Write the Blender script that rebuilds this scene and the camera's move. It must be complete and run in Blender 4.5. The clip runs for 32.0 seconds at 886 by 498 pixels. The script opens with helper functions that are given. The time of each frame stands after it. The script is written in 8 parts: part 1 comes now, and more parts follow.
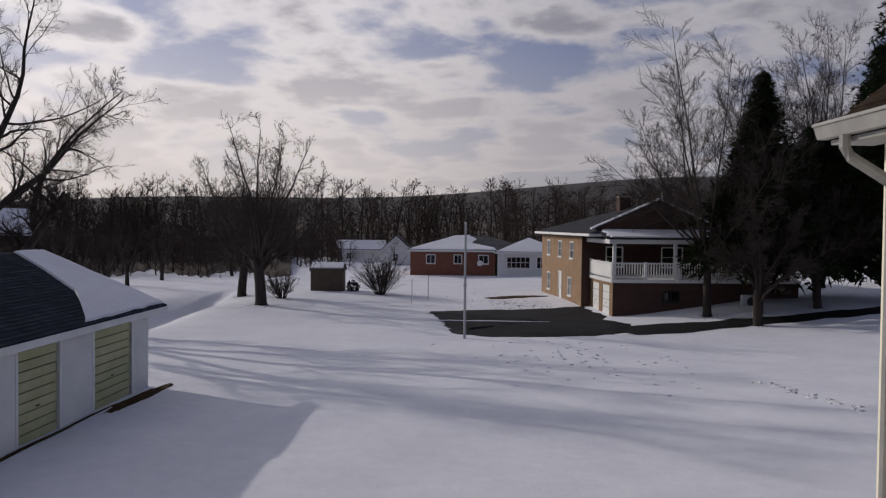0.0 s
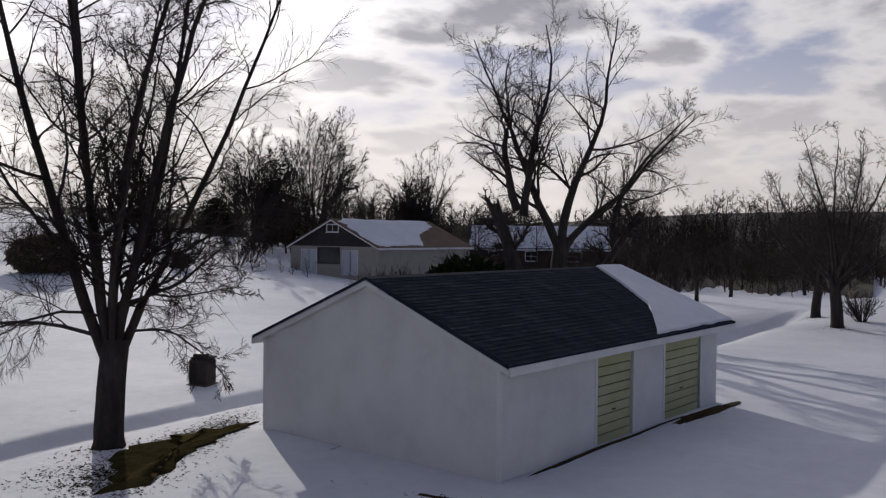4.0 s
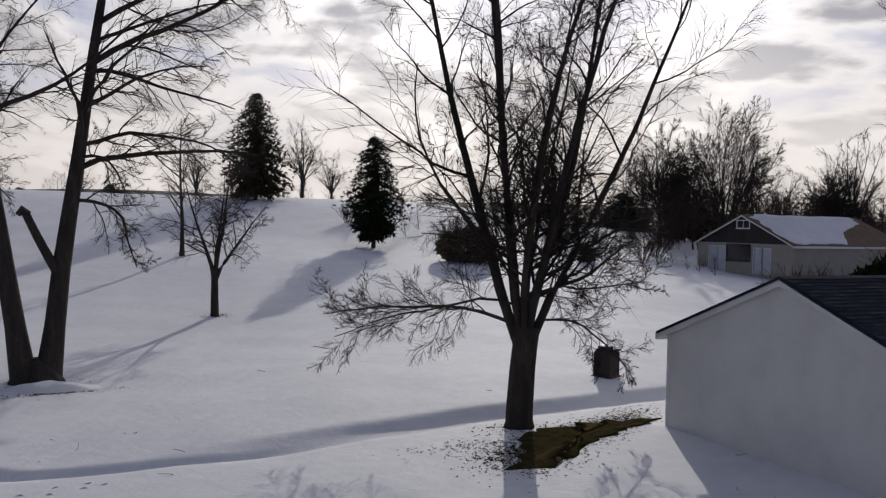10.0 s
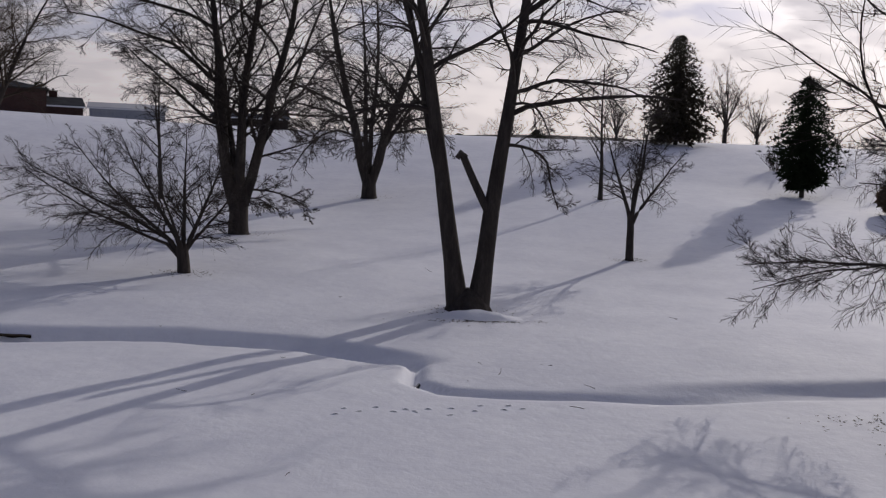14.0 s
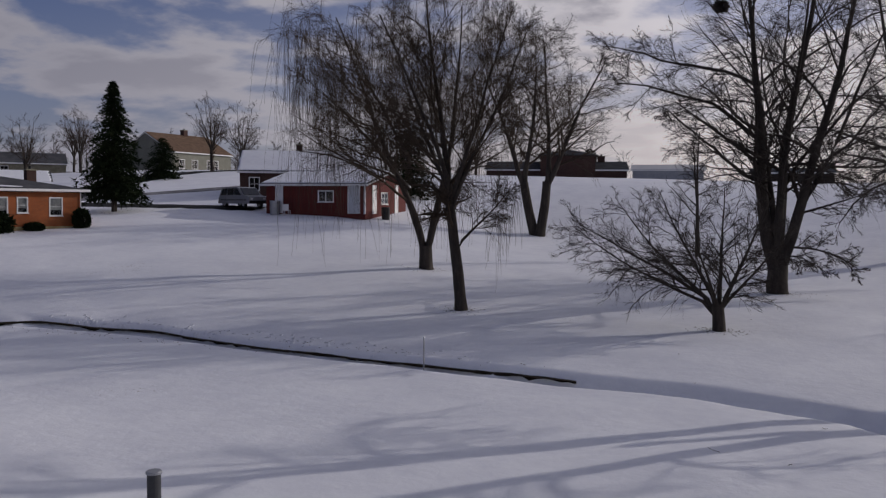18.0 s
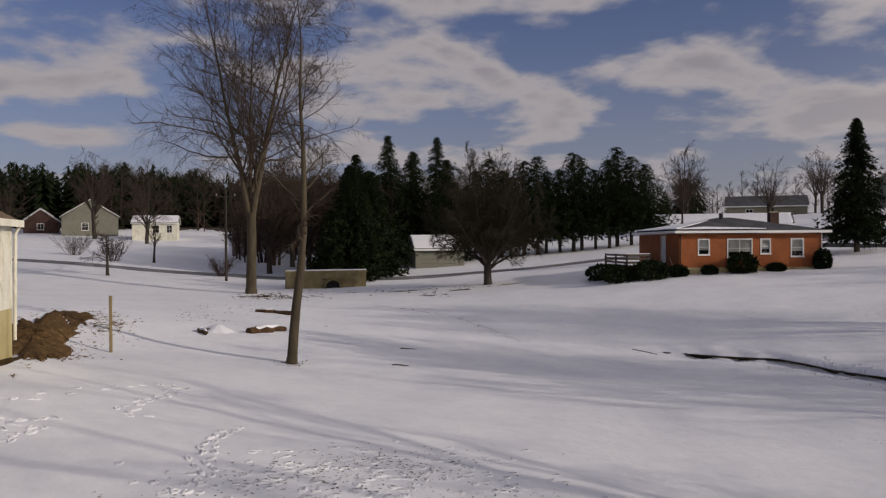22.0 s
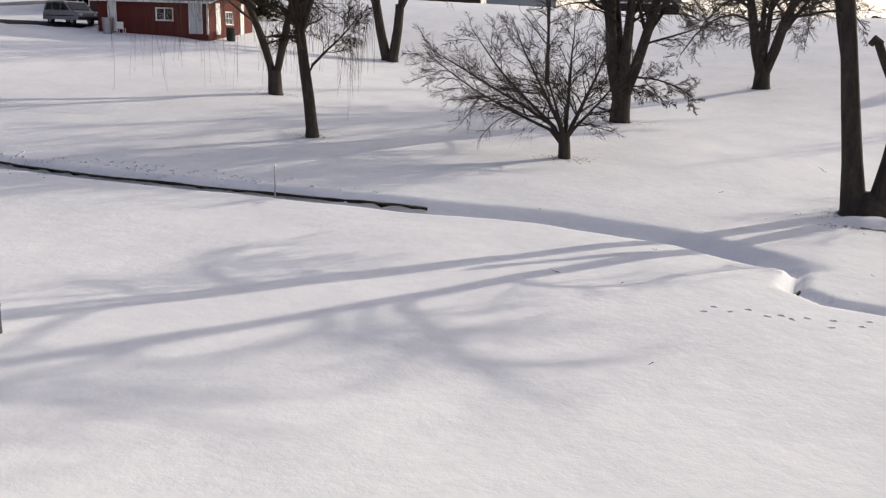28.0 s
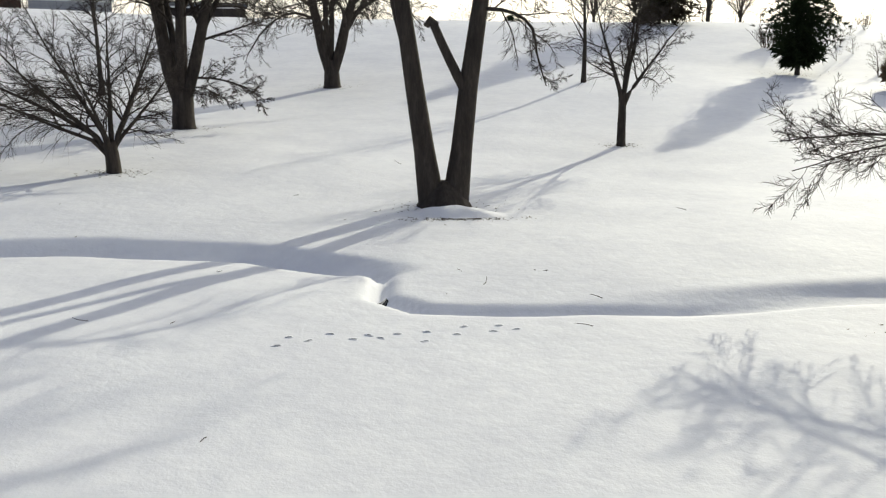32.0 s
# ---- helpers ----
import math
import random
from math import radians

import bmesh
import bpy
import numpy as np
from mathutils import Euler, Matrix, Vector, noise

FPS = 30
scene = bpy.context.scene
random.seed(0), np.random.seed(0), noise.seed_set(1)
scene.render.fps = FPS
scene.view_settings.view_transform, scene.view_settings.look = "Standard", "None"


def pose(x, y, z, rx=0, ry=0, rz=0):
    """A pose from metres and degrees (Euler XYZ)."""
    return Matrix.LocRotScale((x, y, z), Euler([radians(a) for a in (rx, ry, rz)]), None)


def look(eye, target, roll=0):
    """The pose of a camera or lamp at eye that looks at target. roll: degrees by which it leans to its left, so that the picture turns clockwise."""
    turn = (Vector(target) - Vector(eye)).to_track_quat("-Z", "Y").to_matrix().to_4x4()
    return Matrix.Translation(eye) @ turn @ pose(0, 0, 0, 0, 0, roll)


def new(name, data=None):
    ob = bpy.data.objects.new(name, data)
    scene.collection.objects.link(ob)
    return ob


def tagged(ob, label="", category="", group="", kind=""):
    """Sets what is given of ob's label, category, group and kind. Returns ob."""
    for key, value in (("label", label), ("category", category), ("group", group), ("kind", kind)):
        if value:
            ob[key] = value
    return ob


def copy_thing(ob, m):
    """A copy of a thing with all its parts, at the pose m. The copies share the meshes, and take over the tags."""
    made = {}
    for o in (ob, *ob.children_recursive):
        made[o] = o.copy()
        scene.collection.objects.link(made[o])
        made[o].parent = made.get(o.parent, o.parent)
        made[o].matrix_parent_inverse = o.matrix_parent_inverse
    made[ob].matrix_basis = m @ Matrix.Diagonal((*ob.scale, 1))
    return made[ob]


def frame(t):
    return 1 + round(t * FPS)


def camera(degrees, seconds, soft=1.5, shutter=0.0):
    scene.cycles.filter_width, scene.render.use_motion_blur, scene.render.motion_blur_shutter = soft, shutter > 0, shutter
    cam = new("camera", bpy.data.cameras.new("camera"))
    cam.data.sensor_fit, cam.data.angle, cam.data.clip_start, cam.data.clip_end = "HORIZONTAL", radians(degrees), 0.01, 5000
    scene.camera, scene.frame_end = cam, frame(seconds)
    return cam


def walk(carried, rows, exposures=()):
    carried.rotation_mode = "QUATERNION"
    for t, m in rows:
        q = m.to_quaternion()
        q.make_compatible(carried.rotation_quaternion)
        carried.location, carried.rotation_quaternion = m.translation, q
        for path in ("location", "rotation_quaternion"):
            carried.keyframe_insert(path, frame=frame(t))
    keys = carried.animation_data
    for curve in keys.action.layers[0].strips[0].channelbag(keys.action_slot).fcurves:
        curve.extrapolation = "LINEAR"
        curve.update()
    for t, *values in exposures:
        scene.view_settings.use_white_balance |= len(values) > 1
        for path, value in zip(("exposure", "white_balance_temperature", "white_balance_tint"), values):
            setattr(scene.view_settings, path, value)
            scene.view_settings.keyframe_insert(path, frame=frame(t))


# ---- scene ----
EYE_Z = 5.0
LENS = 53.51
# seconds, turn to the left of +y, tilt up, lean: degrees
PATH = [
    (0, -89.79, -1.61, 0.65), (0.5, -86.10, -2.23, 0.61), (1, -83.71, -2.65, 0.75), (1.5, -78.91, -3.26, 1.01),
    (2, -73.25, -3.34, 0.78), (2.5, -67.06, -3.14, 0.63), (3, -62.22, -2.71, 0.83), (3.5, -57.65, -2.00, 1.04),
    (4, -53.87, -0.91, 0.55), (4.5, -49.44, -0.72, 0.87), (6.5, -41.00, 8.73, 0.26), (7, -39.23, 10.81, 0.54),
    (7.5, -39.59, 11.65, 0.31), (8, -40.70, 12.41, 0.05), (8.5, -37.41, 11.99, -0.39), (9, -32.61, 7.17, -0.02),
    (9.5, -30.48, 1.37, 0.37), (10, -27.87, -1.63, 1.21), (10.5, -24.37, -2.86, 2.05), (11, -21.51, -2.93, 1.91),
    (11.5, -19.02, -2.94, 1.77), (12, -15.97, -3.96, 1.50), (12.5, -13.79, -4.74, 1.50), (13, -11.20, -5.41, 1.77),
    (13.5, -6.23, -5.51, 1.67), (14, -1.31, -5.92, 1.99), (14.5, 3.84, -5.77, 2.13), (16.5, 20.66, -3.88, 0.77),
    (17, 24.85, -3.74, 0.87), (17.5, 29.10, -3.40, 1.02), (18, 32.78, -2.91, 0.46), (18.5, 36.93, -2.30, -0.23),
    (19, 41.16, -1.76, -0.23), (19.5, 46.47, -1.54, 0.38), (20, 52.66, -1.66, -0.12), (20.5, 59.15, -1.06, -0.19),
    (21, 64.89, -0.90, -0.74), (21.5, 71.16, -0.47, -0.64), (22, 78.51, -0.30, -0.37), (22.5, 85.09, -0.55, 0.16),
    (23, 91.86, -0.61, -0.30), (23.5, 96.19, -0.08, 0.02), (24, 97.21, -0.37, 0.07), (24.5, 94.47, -3.69, 0.37),
    (25, 85.78, -4.88, 0.58), (25.5, 75.39, -5.00, 1.17), (26, 64.97, -6.17, 0.95), (26.5, 53.53, -9.86, 0.99),
    (28.5, 14.64, -13.68, 1.03), (29, 7.15, -13.66, 0.11), (29.5, -0.40, -13.91, 1.07), (30, -4.82, -13.39, 1.00),
    (30.5, -5.06, -12.81, 0.46), (31, -4.28, -12.69, 0.34),
    (31.5, -3.65, -12.36, 0.30), (32.0, -3.10, -12.65, 0.56),
]
# the closing drift over the deck rail: seconds, x, y, z of the eye
DRIFT = [(31.5, 0.04, 1.20, 4.79), (32.0, 0.20, 4.00, 4.32)]


def eye_row(t, turn, tilt, lean):
    e = Vector((0, 0, EYE_Z))
    for dt, x, y, z in DRIFT:
        if abs(dt - t) < 1e-6:
            e = Vector((x, y, z))
    a, b = radians(turn), radians(tilt)
    return t, look(e, e + Vector((-math.sin(a) * math.cos(b), math.cos(a) * math.cos(b), math.sin(b))), lean)


EXPOSURES = [(0.0, -0.86, 6250, 15), (4.0, -0.92, 6150, 13), (7.0, -0.64, 6300, 12), (9.0, -0.84, 6250, 12), (12.0, -0.98, 6150, 15), (13.0, -0.96, 6150, 17), (17.0, -1.0, 6150, 17),
             (20.0, -0.80, 6300, 17), (23.0, -0.58, 7050, 13), (26.0, -0.28, 7000, 12), (29.0, 0.22, 6900, 8), (31.0, 0.22, 6800, 3), (32.0, 0.20, 6800, 1)]
cam = camera(LENS, 32.0, soft=1.25)
walk(cam, [eye_row(*r) for r in PATH], EXPOSURES)

# ---- sky and sun ----
SUN_AZ, SUN_EL = 33.5, 20.5      # degrees clockwise from +y, degrees up
sun_dir = Vector((math.sin(radians(SUN_AZ)) * math.cos(radians(SUN_EL)), math.cos(radians(SUN_AZ)) * math.cos(radians(SUN_EL)), math.sin(radians(SUN_EL))))
sun = new("sun", bpy.data.lights.new("sun", "SUN"))
sun.data.energy, sun.data.angle, sun.data.color = 3.1, radians(0.6), (1.0, 0.93, 0.80)
sun.matrix_world = look(sun_dir * 200, (0, 0, 0))

world = bpy.data.worlds.new("sky")
scene.world = world
world.use_nodes = True


def wire(tree):
    """Short helpers to add nodes to a node tree and link them."""
    def add(kind, **kw):
        n = tree.nodes.new(kind)
        for k, v in kw.items():
            if k == "operation":
                n.operation = v
            elif k == "blend_type":
                n.blend_type = v
            elif k == "data_type":
                n.data_type = v
            elif isinstance(v, (int, float, tuple)):
                n.inputs[k].default_value = v
            else:
                tree.links.new(v, n.inputs[k])
        return n
    return add


def math_node(add, op, a, b=0.0, c=None):
    n = add("ShaderNodeMath", operation=op)
    for i, v in enumerate((a, b) if c is None else (a, b, c)):
        if isinstance(v, (int, float)):
            n.inputs[i].default_value = v
        else:
            n.id_data.links.new(v, n.inputs[i])
    return n.outputs[0]


def ramp_node(add, fac, stops, smooth=True):
    n = add("ShaderNodeValToRGB")
    n.id_data.links.new(fac, n.inputs[0])
    n.color_ramp.interpolation = "EASE" if smooth else "LINEAR"
    els = n.color_ramp.elements
    while len(els) < len(stops):
        els.new(0.5)
    for e, (p, c) in zip(els, stops):
        e.position, e.color = p, (c if isinstance(c, tuple) else (c, c, c)) + (1,)
    return n.outputs[0]


def mix_rgb(add, fac, a, b, blend="MIX"):
    n = add("ShaderNodeMix", data_type="RGBA", blend_type=blend)
    for i, v in ((0, fac), (6, a), (7, b)):
        if isinstance(v, (int, float)):
            n.inputs[i].default_value = v
        elif isinstance(v, tuple):
            n.inputs[i].default_value = v + (1,) if len(v) == 3 else v
        else:
            n.id_data.links.new(v, n.inputs[i])
    return n.outputs[2]


def build_sky():
    nt = world.node_tree
    nt.nodes.clear()
    add = wire(nt)
    out, bg = add("ShaderNodeOutputWorld"), add("ShaderNodeBackground")
    sky = add("ShaderNodeTexSky")
    sky.sky_type, sky.sun_disc = "NISHITA", False
    sky.sun_elevation, sky.sun_rotation = radians(SUN_EL), radians(SUN_AZ)
    sky.air_density, sky.dust_density, sky.ozone_density = 1.0, 0.6, 3.0
    co = add("ShaderNodeTexCoord").outputs["Generated"]
    sep = add("ShaderNodeSeparateXYZ", Vector=co)
    up = math_node(add, "MAXIMUM", sep.outputs["Z"], 0.0)
    den = math_node(add, "ADD", up, 0.19)
    flat = add("ShaderNodeCombineXYZ", X=math_node(add, "DIVIDE", sep.outputs["X"], den), Y=math_node(add, "DIVIDE", sep.outputs["Y"], den), Z=0.0)
    big = add("ShaderNodeTexNoise", Vector=flat.outputs[0], Scale=1.8, Detail=8.0, Roughness=0.48, Distortion=0.2)
    fine = add("ShaderNodeTexNoise", Vector=flat.outputs[0], Scale=5.0, Detail=5.0, Roughness=0.55)
    cover = math_node(add, "ADD", math_node(add, "MULTIPLY", big.outputs[0], 0.8), math_node(add, "MULTIPLY", fine.outputs[0], 0.2))
    # nearness of the sun, which thin cloud scatters forwards
    dot = add("ShaderNodeVectorMath", operation="DOT_PRODUCT")
    nt.links.new(co, dot.inputs[0])
    dot.inputs[1].default_value = sun_dir
    near = ramp_node(add, math_node(add, "MULTIPLY_ADD", dot.outputs["Value"], 0.5, 0.5), [(0.5, 0.0), (0.70, 0.10), (0.86, 0.34), (0.965, 0.52), (1.0, 1.0)])
    # fuller cloud towards the sun, thinning away from it
    cover = math_node(add, "ADD", cover, math_node(add, "MULTIPLY_ADD", dot.outputs["Value"], 0.05, -0.008))
    # the cloud thins overhead
    cover = math_node(add, "SUBTRACT", cover, math_node(add, "MULTIPLY", ramp_node(add, up, [(0.5, 0.0), (0.8, 1.0)]), 0.075))
    mask = ramp_node(add, cover, [(0.44, 0.0), (0.54, 1.0)])
    thick = ramp_node(add, cover, [(0.53, 0.0), (0.62, 1.0)])
    side = math_node(add, "MULTIPLY_ADD", dot.outputs["Value"], 0.5, 0.5)
    lit = mix_rgb(add, near, (0.53, 0.52, 0.56), (2.75, 2.6, 2.42))
    # low light turns warm on the sun's side
    low = math_node(add, "MULTIPLY", ramp_node(add, up, [(0.0, 1.0), (0.26, 0.0)]), ramp_node(add, side, [(0.55, 0.0), (0.8, 1.0)]))
    lit = mix_rgb(add, low, lit, mix_rgb(add, 1.0, lit, (1.05, 1.0, 0.93), "MULTIPLY"))
    shade = mix_rgb(add, near, (0.29, 0.29, 0.35), (0.54, 0.52, 0.58))
    cloud = mix_rgb(add, math_node(add, "MULTIPLY", thick, ramp_node(add, up, [(0.02, 0.12), (0.3, 0.85)])), lit, shade)
    clear = add("ShaderNodeVectorMath", operation="SCALE")
    nt.links.new(sky.outputs[0], clear.inputs[0])
    clear.inputs["Scale"].default_value = 0.076
    tone = mix_rgb(add, 1.0, clear.outputs[0], (0.90, 0.88, 1.20), "MULTIPLY")
    haze = math_node(add, "MULTIPLY", ramp_node(add, up, [(0.0, 1.0), (0.28, 0.12)]), ramp_node(add, side, [(0.4, 0.35), (0.78, 0.7)]))
    haze = math_node(add, "MINIMUM", math_node(add, "ADD", haze, math_node(add, "MULTIPLY", near, 0.5)), 1.0)
    pale = mix_rgb(add, haze, tone, lit)
    colour = mix_rgb(add, mask, pale, cloud)
    nt.links.new(colour, bg.inputs[0])
    bg.inputs[1].default_value = 1.0
    nt.links.new(bg.outputs[0], out.inputs[0])


build_sky()

# ---- materials ----


def material(name, stops, scale=4.0, fine=40.0, rough=0.8, bump=0.15, metal=0.0, spread=0.0, spec=0.3, stretch=(1, 1, 1), fine_mix=0.35):
    """A surface coloured by coarse and fine noise between the stops, with relief from the fine noise."""
    m = bpy.data.materials.new(name)
    m.use_nodes = True
    nt = m.node_tree
    add = wire(nt)
    bsdf = nt.nodes["Principled BSDF"]
    co = add("ShaderNodeTexCoord").outputs["Object"]
    mp = add("ShaderNodeMapping", Vector=co, Scale=stretch)
    a = add("ShaderNodeTexNoise", Vector=mp.outputs[0], Scale=scale, Detail=4.0, Roughness=0.6)
    b = add("ShaderNodeTexNoise", Vector=mp.outputs[0], Scale=fine, Detail=3.0, Roughness=0.65)
    f = math_node(add, "ADD", math_node(add, "MULTIPLY", a.outputs[0], 1 - fine_mix), math_node(add, "MULTIPLY", b.outputs[0], fine_mix))
    n = len(stops)
    col = ramp_node(add, f, [(0.3 + 0.4 * i / max(1, n - 1), c) for i, c in enumerate(stops)], False)
    if spread:
        info = add("ShaderNodeObjectInfo")
        v = math_node(add, "MULTIPLY_ADD", info.outputs["Random"], spread, 1 - spread / 2)
        hsv = add("ShaderNodeHueSaturation", Value=v, Color=col)
        col = hsv.outputs[0]
    nt.links.new(col, bsdf.inputs["Base Color"])
    bsdf.inputs["Metallic"].default_value = metal
    bsdf.inputs["Specular IOR Level"].default_value = spec
    nt.links.new(math_node(add, "MULTIPLY_ADD", b.outputs[0], 0.3, rough - 0.15), bsdf.inputs["Roughness"])
    if bump:
        bp = add("ShaderNodeBump", Height=f, Strength=bump, Distance=0.02)
        nt.links.new(bp.outputs[0], bsdf.inputs["Normal"])
    return m


def brick_material(name, c1, c2, mortar, w=0.2, h=0.065):
    """Courses of brick on upright walls, with mottled faces and recessed joints."""
    m = bpy.data.materials.new(name)
    m.use_nodes = True
    nt = m.node_tree
    add = wire(nt)
    bsdf = nt.nodes["Principled BSDF"]
    sep = add("ShaderNodeSeparateXYZ", Vector=add("ShaderNodeTexCoord").outputs["Object"])
    flat = add("ShaderNodeCombineXYZ", X=math_node(add, "ADD", sep.outputs["X"], sep.outputs["Y"]), Y=sep.outputs["Z"], Z=0.0)
    br = add("ShaderNodeTexBrick", Vector=flat.outputs[0], Scale=1.0)
    for k, v in (("Color1", c1), ("Color2", c2), ("Mortar", mortar)):
        br.inputs[k].default_value = v + (1,)
    br.inputs["Brick Width"].default_value, br.inputs["Row Height"].default_value = w, h
    br.inputs["Mortar Size"].default_value, br.inputs["Bias"].default_value = 0.008, 0.0
    no = add("ShaderNodeTexNoise", Vector=flat.outputs[0], Scale=1.3, Detail=5.0)
    hsv = add("ShaderNodeHueSaturation", Color=br.outputs[0], Value=math_node(add, "MULTIPLY_ADD", no.outputs[0], 0.7, 0.65))
    nt.links.new(hsv.outputs[0], bsdf.inputs["Base Color"])
    bsdf.inputs["Roughness"].default_value = 0.9
    bp = add("ShaderNodeBump", Height=br.outputs[1], Strength=0.4, Distance=0.01)
    bp.invert = True
    nt.links.new(bp.outputs[0], bsdf.inputs["Normal"])
    return m


def snow_material():
    m = bpy.data.materials.new("snow")
    m.use_nodes = True
    nt = m.node_tree
    add = wire(nt)
    bsdf = nt.nodes["Principled BSDF"]
    co = add("ShaderNodeTexCoord").outputs["Object"]
    drift = add("ShaderNodeTexNoise", Vector=co, Scale=0.35, Detail=5.0, Roughness=0.6)
    lump = add("ShaderNodeTexNoise", Vector=co, Scale=2.2, Detail=5.0, Roughness=0.65)
    grain = add("ShaderNodeTexNoise", Vector=co, Scale=38.0, Detail=2.0)
    # grass tips that break through where the cover is thin
    thin = add("ShaderNodeTexNoise", Vector=co, Scale=0.11, Detail=3.0, Roughness=0.55)
    tuft = add("ShaderNodeTexNoise", Vector=co, Scale=7.0, Detail=3.0, Roughness=0.7)
    base = ramp_node(add, math_node(add, "ADD", math_node(add, "MULTIPLY", drift.outputs[0], 0.6), math_node(add, "MULTIPLY", lump.outputs[0], 0.4)),
                     [(0.3, (0.73, 0.745, 0.80)), (0.7, (0.85, 0.865, 0.90))])
    spot = math_node(add, "MULTIPLY", ramp_node(add, thin.outputs[0], [(0.66, 0.0), (0.72, 1.0)]), ramp_node(add, tuft.outputs[0], [(0.60, 0.0), (0.66, 1.0)]))
    # wooded hills far off
    flat = add("ShaderNodeVectorMath", operation="MULTIPLY")
    nt.links.new(co, flat.inputs[0])
    flat.inputs[1].default_value = (1, 1, 0)
    far = add("ShaderNodeVectorMath", operation="LENGTH")
    nt.links.new(flat.outputs[0], far.inputs[0])
    hill = ramp_node(add, math_node(add, "DIVIDE", far.outputs["Value"], 1000.0), [(0.36, 0.0), (0.44, 1.0)])
    wood = add("ShaderNodeTexNoise", Vector=co, Scale=0.06, Detail=6.0, Roughness=0.7)
    brown = ramp_node(add, wood.outputs[0], [(0.35, (0.026, 0.021, 0.019)), (0.6, (0.046, 0.038, 0.034)), (0.75, (0.075, 0.064, 0.060))])
    near_col = mix_rgb(add, math_node(add, "MULTIPLY", spot, 0.7), base, (0.16, 0.13, 0.08))
    nt.links.new(mix_rgb(add, hill, near_col, brown), bsdf.inputs["Base Color"])
    bsdf.inputs["Roughness"].default_value, bsdf.inputs["Specular IOR Level"].default_value = 0.75, 0.25
    h = math_node(add, "ADD", math_node(add, "MULTIPLY", lump.outputs[0], 1.0), math_node(add, "MULTIPLY", grain.outputs[0], 0.05))
    bp = add("ShaderNodeBump", Height=h, Strength=0.35, Distance=0.06)
    nt.links.new(bp.outputs[0], bsdf.inputs["Normal"])
    return m


def glass_material():
    m = bpy.data.materials.new("window_glass")
    m.use_nodes = True
    b = m.node_tree.nodes["Principled BSDF"]
    b.inputs["Base Color"].default_value = (0.92, 0.95, 0.96, 1)
    b.inputs["Roughness"].default_value, b.inputs["IOR"].default_value, b.inputs["Transmission Weight"].default_value = 0.02, 1.45, 1.0
    return m


SNOW = snow_material()
GLASS = glass_material()
CAR_GLASS = material("dark_car_glass", [(0.015, 0.017, 0.02), (0.03, 0.033, 0.038)], 2, 20, 0.15, 0.0, spec=0.6)
MOSS_CONCRETE = material("mossy_tan_concrete", [(0.09, 0.075, 0.034), (0.19, 0.155, 0.08), (0.28, 0.24, 0.145)], 1.5, 20, 0.9, 0.3)
SIDING_WHITE = material("white_siding", [(0.60, 0.60, 0.60), (0.72, 0.72, 0.71), (0.78, 0.78, 0.77)], 0.9, 30, 0.6, 0.05)
SIDING_CREAM = material("cream_siding", [(0.84, 0.79, 0.58), (0.88, 0.84, 0.66)], 0.7, 25, 0.5, 0.04, spread=0.05)
SIDING_GREY = material("weathered_siding", [(0.31, 0.285, 0.185), (0.49, 0.455, 0.32), (0.58, 0.54, 0.40)], 1.6, 16, 0.85, 0.2, stretch=(1, 1, 0.5), spread=0.12)
PEEL_WHITE = material("peeling_white_paint", [(0.40, 0.375, 0.28), (0.69, 0.675, 0.57), (0.77, 0.76, 0.68)], 2.5, 14, 0.8, 0.25, stretch=(1, 1, 0.4))
# darker copy of the white trim, with the right eave's shade in its colour
GUTTER_SHADED = material("shaded_white_gutter_paint", [(0.27, 0.265, 0.245), (0.40, 0.39, 0.36)], 3.0, 30, 0.6, 0.1)
TRIM_WHITE = material("white_trim_paint", [(0.70, 0.70, 0.69), (0.80, 0.80, 0.78)], 2.0, 40, 0.5, 0.05)
PANEL_YELLOW = material("faded_yellow_door_paint", [(0.34, 0.34, 0.17), (0.44, 0.44, 0.25), (0.51, 0.51, 0.32)], 1.4, 22, 0.7, 0.1, spread=0.1)
DOOR_GREY = material("grey_white_door_paint", [(0.50, 0.52, 0.54), (0.60, 0.62, 0.64)], 2.0, 30, 0.6, 0.05)
SHINGLE_DARK = material("charcoal_shingles", [(0.013, 0.017, 0.027), (0.023, 0.029, 0.044), (0.040, 0.047, 0.065)], 1.2, 26, 0.95, 0.4, spec=0.08)
SHINGLE_GREY = material("grey_shingles", [(0.045, 0.046, 0.052), (0.075, 0.077, 0.085), (0.12, 0.12, 0.125)], 1.0, 22, 0.95, 0.5, spec=0.1)
SHINGLE_SLATE = material("dark_slate_shingles", [(0.020, 0.021, 0.026), (0.035, 0.037, 0.044), (0.06, 0.06, 0.066)], 1.0, 22, 0.95, 0.5, spec=0.1)
SHINGLE_BROWN = material("brown_shingles", [(0.07, 0.04, 0.025), (0.13, 0.08, 0.05), (0.20, 0.13, 0.08)], 2.0, 24, 0.9, 0.5)
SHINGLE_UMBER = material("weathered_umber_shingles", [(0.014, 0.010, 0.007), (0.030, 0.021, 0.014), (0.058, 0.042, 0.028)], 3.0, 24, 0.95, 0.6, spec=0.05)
SHINGLE_TAN = material("tan_shingles", [(0.13, 0.088, 0.055), (0.20, 0.14, 0.09)], 1.0, 20, 0.9, 0.4)
BRICK_ORANGE = brick_material("orange_brick", (0.36, 0.095, 0.022), (0.29, 0.075, 0.02), (0.24, 0.11, 0.05))
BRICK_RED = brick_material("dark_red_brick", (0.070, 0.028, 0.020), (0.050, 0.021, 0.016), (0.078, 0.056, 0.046))
